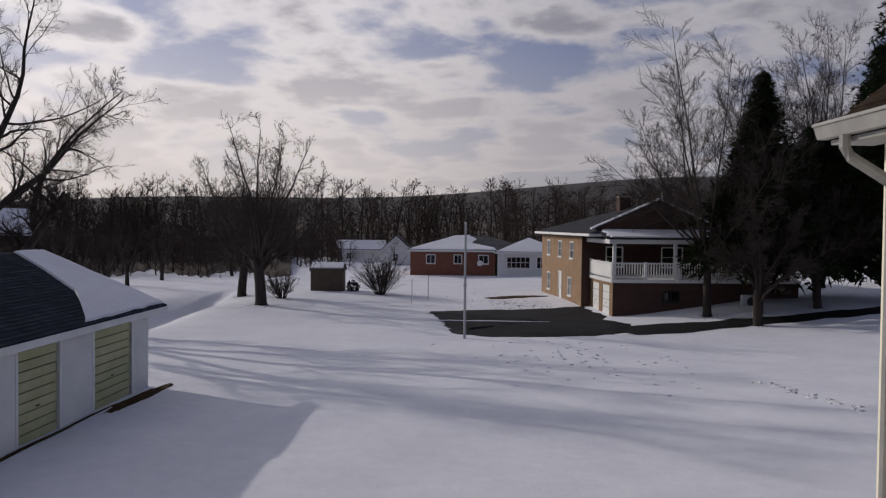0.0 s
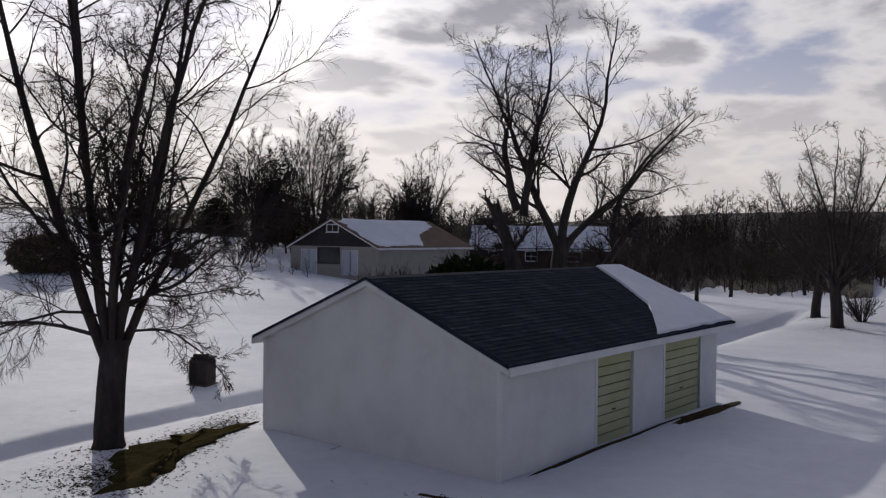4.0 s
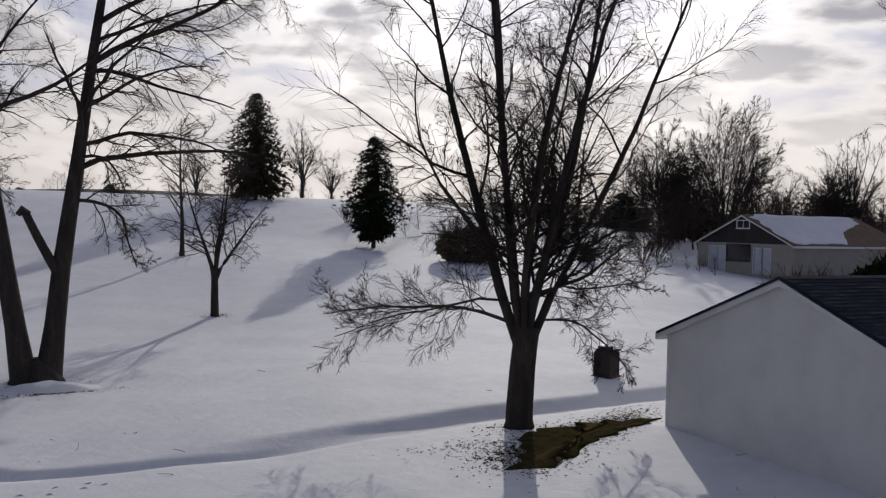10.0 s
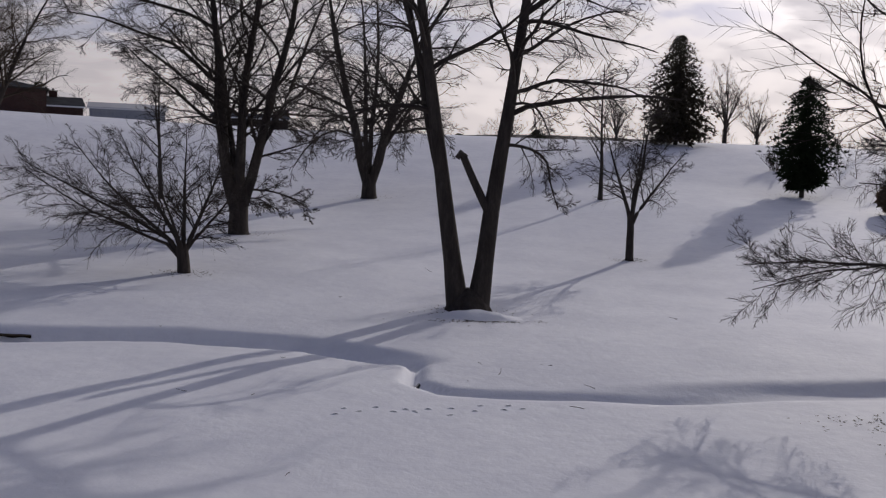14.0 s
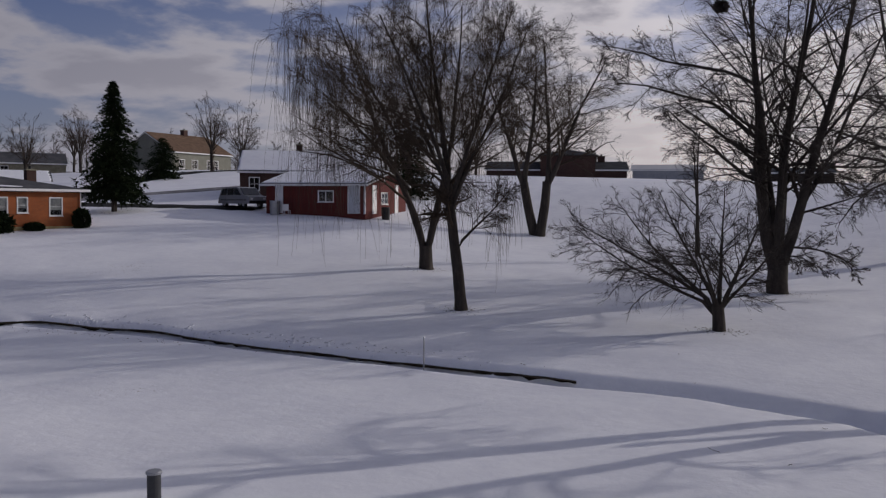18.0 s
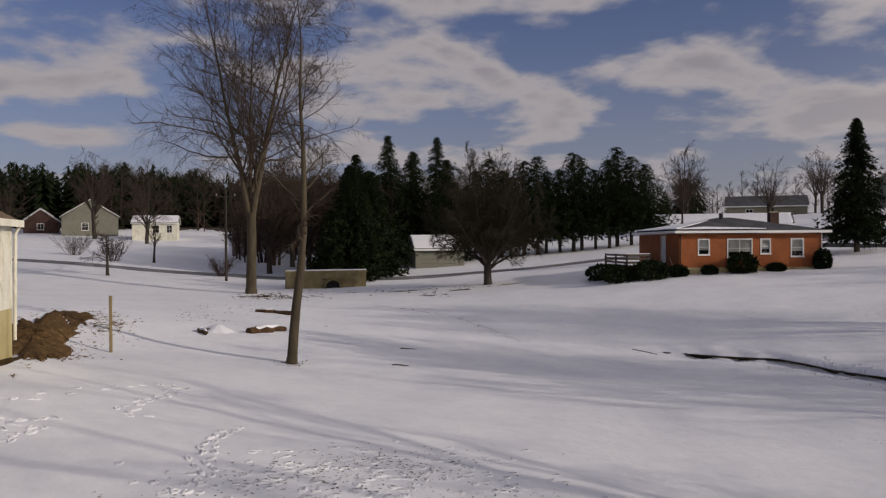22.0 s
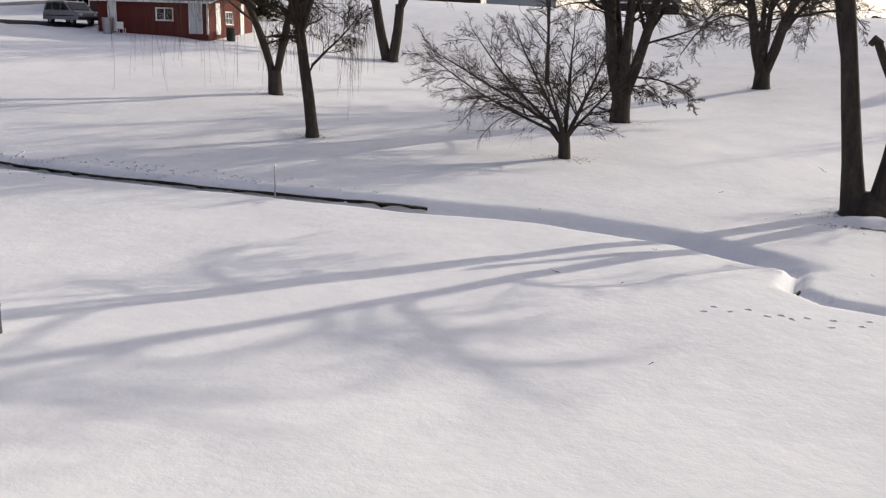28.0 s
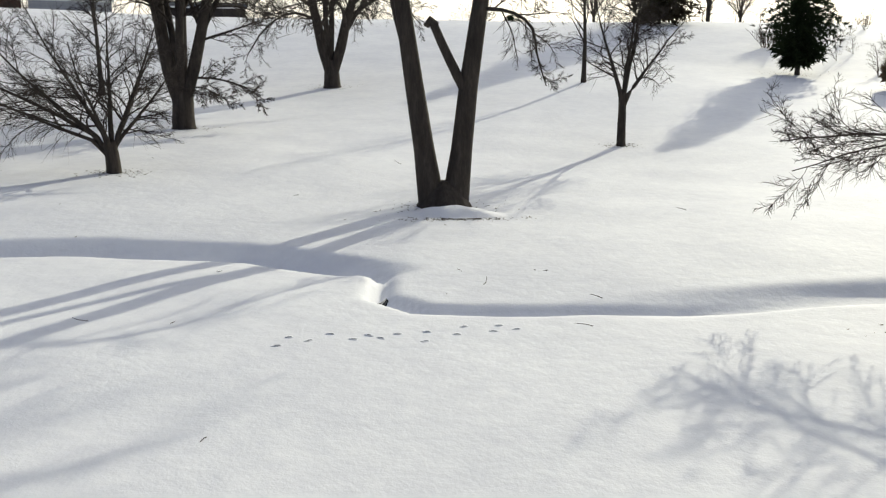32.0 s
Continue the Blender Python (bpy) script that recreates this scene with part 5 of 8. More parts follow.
def deck():
    g = thing("timber_deck", pose(0, 0, 0), "raised timber deck with a green-tinged wooden railing", "deck")
    FZ, RZ, x0, x1, y1 = 3.36, 4.45, -1.68, 1.25, 0.20
    for k in range(25):
        y = -3.4 + k * 0.145
        if y + 0.14 < y1 - 0.02:
            part("deck_board", Shape().soft_box(x0 + 0.02, x1, y, y + 0.139, FZ - 0.035, FZ, 0.005), RAIL_WOOD, g)
    for y in (-3.3, -1.6, y1 - 0.2):
        part("joist", Shape().box(x0 + 0.05, x1, y, y + 0.05, FZ - 0.22, FZ - 0.04), RAIL_WOOD, g)
    for x, y in ((x0 + 0.1, y1 - 0.14), (x1 - 0.1, y1 - 0.14), (x0 + 0.1, -1.6), (0.5, y1 - 0.14)):
        part("post", Shape().soft_box(x - 0.045, x + 0.045, y - 0.045, y + 0.045, land_z(x, y) - 0.1, RZ - 0.045, 0.006), RAIL_WOOD, g)
    # flat top rails mitred at the corner
    rw = 0.15
    part("top_rail", Shape().prism([(x0, y1, RZ - 0.04), (x0 + rw, y1 - rw, RZ - 0.04), (x0 + rw, -3.5, RZ - 0.04), (x0, -3.5, RZ - 0.04)], (0, 0, 0.04)), RAIL_WOOD, g)
    part("top_rail", Shape().prism([(x0 + 0.003, y1, RZ - 0.04), (x1, y1, RZ - 0.04), (x1, y1 - rw, RZ - 0.04), (x0 + rw + 0.003, y1 - rw, RZ - 0.04)], (0, 0, 0.039)), RAIL_WOOD, g)
    part("side_rail", Shape().box(x0 + 0.04, x0 + 0.08, -3.5, y1 - 0.05, RZ - 0.15, RZ - 0.045), RAIL_WOOD, g)
    part("side_rail", Shape().box(x0 + 0.09, x1, y1 - 0.09, y1 - 0.05, RZ - 0.15, RZ - 0.045), RAIL_WOOD, g)
    for k in range(19):
        x = x0 + 0.2 + k * 0.14
        part("baluster", Shape().box(x, x + 0.035, y1 - 0.125, y1 - 0.092, FZ, RZ - 0.06), RAIL_WOOD, g)
    for k in range(24):
        y = y1 - 0.3 - k * 0.14
        part("baluster", Shape().box(x0 + 0.085, x0 + 0.12, y, y + 0.035, FZ, RZ - 0.06), RAIL_WOOD, g)
    return g


deck()

# ---- weathered outbuilding beside the house ----


def outbuilding():
    g = thing("old_outbuilding", pose(-20.88, -6.92, 0), "weathered outbuilding with peeling white boards on a stained concrete base", "outbuilding")
    L, D, Z0, Z1, Z2 = 5.55, 5.5, 1.5, 3.30, 5.72
    opens = [(0.95, 2.2, 4.05, 5.2), (3.28, 4.5, 4.1, 5.2)]
    cell = [(0.28, 1.55, 2.25, 3.25)]
    # windowed face looks along +y; seen from outside it runs towards -x
    _, sc = wall(g, (0, 0), (-L, 0), Z0 - 0.8, Z1, CONCRETE, cell, 0.25, "stained concrete foundation", "foundation")
    front, seat = wall(g, (0, -0.01), (-L, -0.01), Z1, Z2, PEEL_WHITE, opens, 0.18)
    for i in range(9):
        z = Z1 + i * 0.26
        for a, b in ((0.05, 0.86), (2.3, 3.19), (4.59, L)) if Z1 + 0.5 < z < 5.2 else ((0.05, L),):
            part("board", Shape().prism([(-a, -0.01, z), (-a, 0.006, z), (-a, 0.0, z + 0.255), (-a, -0.01, z + 0.255)], (a - b, 0, 0)), PEEL_WHITE, front)
    for u0, u1, v0, v1 in opens:
        w = window_unit(g, seat((u0 + u1) / 2, v0), u1 - u0, v1 - v0, PEEL_WHITE, (3, 1))
        for i in range(4):
            part("slat", Shape().box(-0.52 + i * 0.3, -0.4 + i * 0.3, -0.018, -0.006, 0.05, v1 - v0 - 0.05), POST_WOOD, w)
    for u0, u1, v0, v1 in cell:
        w = window_unit(g, sc((u0 + u1) / 2, v0), u1 - u0, v1 - v0, POST_WOOD, (1, 1))
        for i in range(6):
            part("slat", Shape().box(-0.6 + i * 0.205, -0.50 + i * 0.205, 0.008, 0.022, 0.02, v1 - v0 - 0.02), CONCRETE_GREY, w)
    _, ss = wall(g, (0, -D), (0, 0), Z0 - 0.8, Z1, CONCRETE, (), 0.25, "stained concrete foundation", "foundation")
    side, _ = wall(g, (-0.01, -D), (-0.01, 0), Z1, Z2, SIDING_GREY)
    gp = [(-0.01, 0, Z2), (-0.01, -D, Z2), (-0.01, -D, Z2 + D * 0.54)]
    part("gable", Shape().prism(gp, (-0.18, 0, 0)), SIDING_GREY, g)
    for i in range(20):
        z = Z1 + i * 0.2
        y1 = 0.0 if z < Z2 - 0.2 else -max(0.0, (z + 0.2 - Z2) / 0.54)
        if y1 > -D + 0.3:
            part("board", Shape().prism([(-0.01, y1, z), (0.008, y1, z), (0.0, y1, z + 0.195), (-0.01, y1, z + 0.195)], (0, -D - y1, 0)), SIDING_GREY, side)
    wall(g, (-L, 0), (-L, -D), Z0 - 0.8, Z2, SIDING_GREY)
    part("corner_board", Shape().box(-0.1, 0.014, -0.08, 0.014, Z1, Z2), PEEL_WHITE, g)
    part("corner_board", Shape().box(-L - 0.014, -L + 0.1, -0.08, 0.014, Z1, Z2), PEEL_WHITE, g)
    # lean-to slope down to the windowed face
    part("roof_slope", Shape().prism([(0.2, 0.25, Z2 - 0.12), (0.2, -D, Z2 + D * 0.54 + 0.02), (0.2, -D, Z2 + D * 0.54 + 0.12), (0.2, 0.25, Z2 - 0.02)], (-L - 0.45, 0, 0)), SHINGLE_TAN, g)
    part("fascia", Shape().box(-L - 0.25, 0.22, 0.25, 0.28, Z2 - 0.16, Z2 + 0.03), PEEL_WHITE, g)
    part("rake_board", Shape().prism([(0.2, 0.26, Z2 - 0.2), (0.2, -D, Z2 + D * 0.54 - 0.06), (0.2, -D, Z2 + D * 0.54 + 0.06), (0.2, 0.26, Z2 - 0.08)], (0.03, 0, 0)), PEEL_WHITE, g)
    part("downspout", Shape().tube([(-L - 0.15, 0.2, Z2 - 0.1), (-L - 0.1, 0.08, Z2 - 0.35), (-L - 0.05, 0.06, Z1 - 0.9)], [0.05] * 3, 8), PEEL_WHITE, g)
    return g


outbuilding()


def rear_house():
    g = thing("brown_roofed_house", pose(-24.0, -8.1, 0), "red brick house with a brown shingle roof and white eaves", "house")
    L, D, Z0, Z2, ZR = 3.4, 9.0, 1.0, 6.5, 9.05
    wall(g, (0, 0), (-L, 0), Z0, Z2, BRICK_ORANGE)
    wall(g, (0, -D), (0, 0), Z0, Z2, BRICK_ORANGE)
    wall(g, (-L, 0), (-L, -D), Z0, Z2, BRICK_ORANGE)
    gable_end(g, (0, -D), (0, 0), Z2, ZR - 0.05, SIDING_GREY)
    gable_roof(g, -L, 0, -D, 0, Z2, ZR, SHINGLE_BROWN, "x", 0.45, 0.35)
    return g


rear_house()
patch("leaf_bank", -32.2, -7.7, 5.6, 1.3, 8, 0.05, LEAF_BED, "bank of bare earth and brown leaves beside a concrete wall", "earth bank", rag=0.32, seed=12, dome=0.34, spokes=120, rings=18, rough=0.22)
patch("bare_strip", -24.2, -6.72, 2.4, 0.17, 1, 0.04, EARTH, "dark bare earth along the foot of a concrete wall", "bare ground", rag=0.3, seed=13, spokes=50)
patch("leaf_patch", -38.5, -7.6, 2.2, 0.6, 10, 0.03, LEAF_BED, "brown leaves showing through the snow", "leaves", rag=0.5, seed=14)

# ---- raised brick house with the porch ----


def porch_house():
    g = thing("porch_house", pose(50.5, -9.6, -0.25, 0, 0, 4.9) @ Matrix.Translation((-50.5, 9.4, 0)), "two-storey brick house with a white-railed porch over garage doors", "house")
    X0, XM, X1, Y0, Y1 = 50.5, 55.6, 68.5, -9.4, -20.5
    # lower storey under the porch: garage doors on the end, dark brick along the front
    LZ = 2.0
    gd = [(0.55, 2.15, 0.0, 1.78), (2.75, 4.45, 0.0, 1.78)]
    _, s = wall(g, (XM, Y0), (X0, Y0), -0.5, LZ, BRICK_TAN, [(0.45, 2.05, 0.05, 1.8), (2.75, 4.4, 0.05, 1.8)])
    for u0, u1 in ((0.45, 2.05), (2.75, 4.4)):
        overhead_door(g, s((u0 + u1) / 2, 0.05), u1 - u0, 1.75, TRIM_WHITE, 4)
    fo = [(3.0, 3.9, 0.95, 1.5)]
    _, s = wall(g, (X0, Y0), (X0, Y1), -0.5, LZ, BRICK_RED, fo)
    put_windows(g, s, fo, bars=(2, 1), mat=IRON)
    # long tan end wall
    up = [(2.2, 3.1, 3.1, 4.15), (6.1, 7.0, 3.1, 4.15), (9.7, 10.6, 3.1, 4.15)]
    lo = [(2.3, 3.2, 0.55, 1.75), (9.2, 10.1, 0.6, 1.75)]
    dr = [(6.2, 7.1, 0.1, 2.0)]
    _, s = wall(g, (X1, Y0 + 0.6), (XM, Y0 + 0.6), -0.5, 4.55, BRICK_TAN, up + lo + dr)
    put_windows(g, s, up + lo, bars=(2, 2))
    door_unit(g, s(6.65, 0.1), 0.9, 1.9, TRIM_WHITE)
    ho = [(1.6, 2.6, 2.7, 3.9), (5.2, 6.5, 2.7, 3.9), (8.6, 9.6, 2.3, 4.0)]
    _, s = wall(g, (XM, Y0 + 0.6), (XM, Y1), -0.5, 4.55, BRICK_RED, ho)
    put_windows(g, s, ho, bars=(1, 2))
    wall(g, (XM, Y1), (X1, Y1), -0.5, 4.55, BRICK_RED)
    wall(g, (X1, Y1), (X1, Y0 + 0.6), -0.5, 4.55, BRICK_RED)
    part("porch_floor", Shape().box(X0 - 0.15, XM - 0.02, Y1, Y0 + 0.12, LZ, LZ + 0.2), TRIM_WHITE, g)

    def railing(p0, p1):
        a, b = Vector((*p0, 0)), Vector((*p1, 0))
        n = int((b - a).length / 0.16)
        rail = Shape()
        ex = (b - a).normalized()
        w = Vector((-ex.y, ex.x, 0)) * 0.04
        for z in (LZ + 0.28, LZ + 1.08):
            rail.prism([a - w + Vector((0, 0, z)), b - w + Vector((0, 0, z)), b + w + Vector((0, 0, z)), a + w + Vector((0, 0, z))], (0, 0, 0.08))
        r = part("porch_railing", rail, TRIM_WHITE, g)
        for i in range(n + 1):
            p = a.lerp(b, i / n)
            t = 0.07 if i % 12 == 0 else 0.028
            part("baluster", Shape().box(p.x - t, p.x + t, p.y - t, p.y + t, LZ + (0.2 if i % 12 == 0 else 0.36), LZ + (1.2 if i % 12 == 0 else 1.08)), TRIM_WHITE, r)
    railing((XM - 0.1, Y0 + 0.02), (X0, Y0 + 0.02))
    railing((X0, Y0), (X0, Y1))
    part("solid_panel", Shape().box(X0 + 0.1, XM - 0.15, Y0 + 0.075, Y0 + 0.1, LZ + 0.36, LZ + 1.06), TRIM_WHITE, g)
    for y in (Y0 - 0.1, Y0 - 3.7, Y0 - 7.3, Y1 + 0.2):
        part("porch_post", Shape().soft_box(X0 + 0.02, X0 + 0.2, y - 0.1, y + 0.1, LZ + 0.2, 4.3, 0.02), TRIM_WHITE, g)
    part("porch_beam", Shape().box(X0 - 0.3, XM, Y1 - 0.3, Y0 + 0.3, 4.25, 4.5), TRIM_WHITE, g)
    hip_roof(g, X0 + 1.8, X1, Y1, Y0 + 0.6, 4.8, 6.8, SHINGLE_SLATE, 0.5)
    part("porch_roof", Shape().prism([(X0 - 0.5, Y0 + 0.5, 4.5), (X0 + 2.2, Y0 + 0.5, 5.05), (X0 + 2.2, Y0 + 0.5, 5.15), (X0 - 0.5, Y0 + 0.5, 4.6)], (0, Y1 - Y0 - 1.0, 0)), SHINGLE_SLATE, g)
    snow_on(g, [(X0 - 0.45, Y0 + 0.4, 4.62), (X0 + 1.6, Y0 + 0.4, 5.03), (X0 + 1.6, Y1 - 0.3, 5.03), (X0 - 0.45, Y1 - 0.3, 4.62)], 0.07, 0.1, 21)
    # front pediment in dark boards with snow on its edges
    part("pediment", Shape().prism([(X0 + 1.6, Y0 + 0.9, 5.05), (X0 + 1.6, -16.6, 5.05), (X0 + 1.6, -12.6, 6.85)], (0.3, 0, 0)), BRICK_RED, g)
    for y in (Y0 + 0.9, -16.6):
        m = -12.6
        part("snow_edge", Shape().prism([(X0 + 1.5, y, 5.05), (X0 + 1.5, m, 6.87), (X0 + 1.5, m, 6.95), (X0 + 1.5, y, 5.15)], (0.35, 0, 0)), SNOW, g)
    chimney(g, 63.0, -13.6, 5.6, 7.3, 0.8, 0.8, BRICK_RED)
    part("vent_pipe", Shape().tube([(57.0, -14.4, 6.6), (57.0, -14.4, 7.6)], [0.06, 0.06], 8), GALV, g)
    return g


porch_house()


def ranch_house():
    g = thing("ranch_house", pose(85.8, 0, -0.1), "low red brick ranch house with a snowy hip roof", "house")
    op = [(1.6, 2.4, 1.3, 2.1), (4.3, 5.0, 1.3, 2.1), (6.7, 7.6, 1.3, 2.1)]
    _, s = wall(g, (0, 3.5), (0, -4.8), -0.4, 2.45, BRICK_RUST, op)
    put_windows(g, s, op, bars=(2, 1))
    wall(g, (9, 3.5), (0, 3.5), -0.4, 2.45, BRICK_RUST)
    wall(g, (9, -4.8), (9, 3.5), -0.4, 2.45, BRICK_RUST)
    _, v = hip_roof(g, 0, 9, -4.8 - 4, 3.5, 2.6, 3.95, SHINGLE_GREY, 0.4)
    snow_on(g, [(v[0][0], -5, 2.62), (v[3][0], v[3][1] - 0.1, 2.62), (v[5][0], v[5][1], 3.97), (v[4][0], -2.4, 3.97), (2.2, -4.4, 3.1)], 0.07, 0.15, 22)
    part("satellite_dish", Shape().tube([(-0.05, -3.4, 1.2), (-0.45, -3.3, 1.35)], [0.03, 0.3], 12), TRIM_WHITE, g)
    return g


ranch_house()


def white_cottage():
    g = thing("white_sunroom_house", pose(85.0, 0, -0.1), "white-sided house wing with broad multi-pane windows and snowy roof", "house")
    op = [(0.9, 3.1, 0.95, 2.0), (3.8, 5.6, 0.95, 2.0)]
    _, s = wall(g, (0, -5.0), (0, -11.5), -0.4, 2.4, SIDING_WHITE, op)
    put_windows(g, s, op, bars=(5, 2))
    wall(g, (7, -5.0), (0, -5.0), -0.4, 2.4, SIDING_WHITE)
    wall(g, (0, -11.5), (7, -11.5), -0.4, 2.4, SIDING_WHITE)
    _, v = hip_roof(g, 0, 7, -11.5, -5.0, 2.5, 3.8, SHINGLE_GREY, 0.35)
    snow_on(g, [(v[0][0] + 0.05, v[0][1] + 0.1, 2.52), (v[3][0] + 0.05, v[3][1] - 0.1, 2.52), (v[4][0], v[4][1], 3.82)], 0.07, 0.05, 23)
    return g


white_cottage()


def small_house(name, m, L, D, H, R, mat, label, roof=None, windows=(), snow=True, along="x", gable_mat=None, seed=1, chim=None, doors=(), garage=None, th=0.18, frames=None):
    """A plain gabled building, front towards -y of its own axes."""
    g = thing(name, m, label, "house" if garage is None else "garage")
    op = list(windows) + [(d[0], d[1], 0.0, d[2]) for d in doors]
    if garage:
        op.append((garage[0], garage[1], 0.0, garage[2]))
    _, s = wall(g, (0, 0), (L, 0), -0.6, H, mat, op, th)
    put_windows(g, s, windows, bars=(2, 2), mat=frames)
    for d in doors:
        door_unit(g, s((d[0] + d[1]) / 2, 0.0), d[1] - d[0], d[2], DOOR_GREY)
    if garage:
        overhead_door(g, s((garage[0] + garage[1]) / 2, 0.0), garage[1] - garage[0], garage[2], mat, 4, lights=6)
    wall(g, (L, 0), (L, D), -0.6, H, mat)
    wall(g, (L, D), (0, D), -0.6, H, mat)
    wall(g, (0, D), (0, 0), -0.6, H, mat)
    roof = roof or SHINGLE_GREY
    gm = gable_mat or mat
    if along == "x":
        gable_end(g, (0, D), (0, 0), H, R - 0.05, gm)
        gable_end(g, (L, 0), (L, D), H, R - 0.05, gm)
    else:
        gable_end(g, (0, 0), (L, 0), H, R - 0.05, gm)
        gable_end(g, (L, D), (0, D), H, R - 0.05, gm)
    gable_roof(g, 0, L, 0, D, H, R, roof, along, 0.3, 0.25)
    if snow:
        if along == "x":
            sl = (R - H) / (D / 2)
            snow_on(g, [(-0.2, -0.25, H - 0.25 * sl + 0.1), (L + 0.2, -0.25, H - 0.25 * sl + 0.1), (L + 0.2, D / 2, R + 0.1), (-0.2, D / 2, R + 0.1)], 0.07, 0.08, seed)
        else:
            sl = (R - H) / (L / 2)
            if snow == "part":
                e = L + 0.2
                k = lambda u: H + (L - u) * sl + 0.1
                snow_on(g, [(e, -0.15, k(e)), (e, D * 0.45, k(e)), (L * 0.8, D * 0.62, k(L * 0.8)), (L * 0.62, D * 0.95, k(L * 0.62)), (L / 2, D * 0.98, R + 0.1), (L / 2, -0.15, R + 0.1)], 0.05, 0.3, seed)
            for x in () if snow == "part" else (-0.25, L + 0.25):
                snow_on(g, [(x, -0.2, H - 0.25 * sl + 0.1), (x, D + 0.2, H - 0.25 * sl + 0.1), (L / 2, D + 0.2, R + 0.1), (L / 2, -0.2, R + 0.1)], 0.07, 0.08, seed)
    if chim:
        chimney(g, *chim)
    return g


# cabin behind the detached garage: its gable faces the yard
cab = small_house("beige_cabin", pose(55.6, 57.5, 1.5, 0, 0, -90), 10.2, 13.5, 2.45, 4.75, BEIGE_WALL, "beige cabin with a dark gable and a snowy low roof", SHINGLE_TAN,
                  [(3.4, 5.9, 1.0, 2.3)], "part", "y", DARK_BOARD, 31, None, [(1.4, 2.3, 2.1), (2.35, 3.2, 2.1), (6.3, 7.1, 2.05), (7.2, 8.0, 2.05)], frames=DARK_BOARD)
window_unit(cab, pose(5.1, -0.012, 3.7, 0, 0, 180), 1.3, 0.6, bars=(2, 1))
small_house("far_cottage", pose(79, 54, 1.3, 0, 0, -60), 15, 8, 2.4, 4.7, BRICK_RED, "low brick house with snow on its roof among trees", SHINGLE_GREY, [(2, 3, 1, 2), (6, 7.2, 1, 2), (10.5, 12, 1, 2)], True, "x", None, 32)
small_house("white_shed_house", pose(105.5, 7.7, -0.3, 0, 0, -90), 3.4, 5, 2.3, 3.8, SIDING_WHITE, "small white gabled house with an attic window", SHINGLE_GREY, [(1.3, 1.9, 0.8, 1.7)], False, "y", None, 33)
small_house("far_white_cottage", pose(112, 14, -0.3, 0, 0, -90), 6, 5, 2.0, 3.0, SIDING_WHITE, "low white far house half hidden by a bush", SHINGLE_GREY, [(1.3, 1.9, 0.8, 1.5)], True, "x", None, 34)


def garden_shed():
    g = thing("garden_shed", pose(64.5, 9.95, -0.05, 0, 0, -88), "small brown wooden shed with a snow-capped roof", "shed")
    wall(g, (0, 0), (2.4, 0), -0.2, 1.65, SHED_BROWN, (), 0.08)
    wall(g, (2.4, 0), (2.4, 2.0), -0.2, 1.65, SHED_BROWN, (), 0.08)
    wall(g, (2.4, 2.0), (0, 2.0), -0.2, 1.65, SHED_BROWN, (), 0.08)
    wall(g, (0, 2.0), (0, 0), -0.2, 1.65, SHED_BROWN, (), 0.08)
    gable_roof(g, 0, 2.4, 0, 2.0, 1.65, 1.95, SHINGLE_GREY, "x", 0.1, 0.08, fascia=SHED_BROWN)
    snow_on(g, [(0, -0.08, 1.72), (2.4, -0.08, 1.72), (2.4, 1.0, 2.05), (0, 1.0, 2.05)], 0.1, 0.05, 35)
    return g


garden_shed()
# ---- brick bungalow across the creek ----


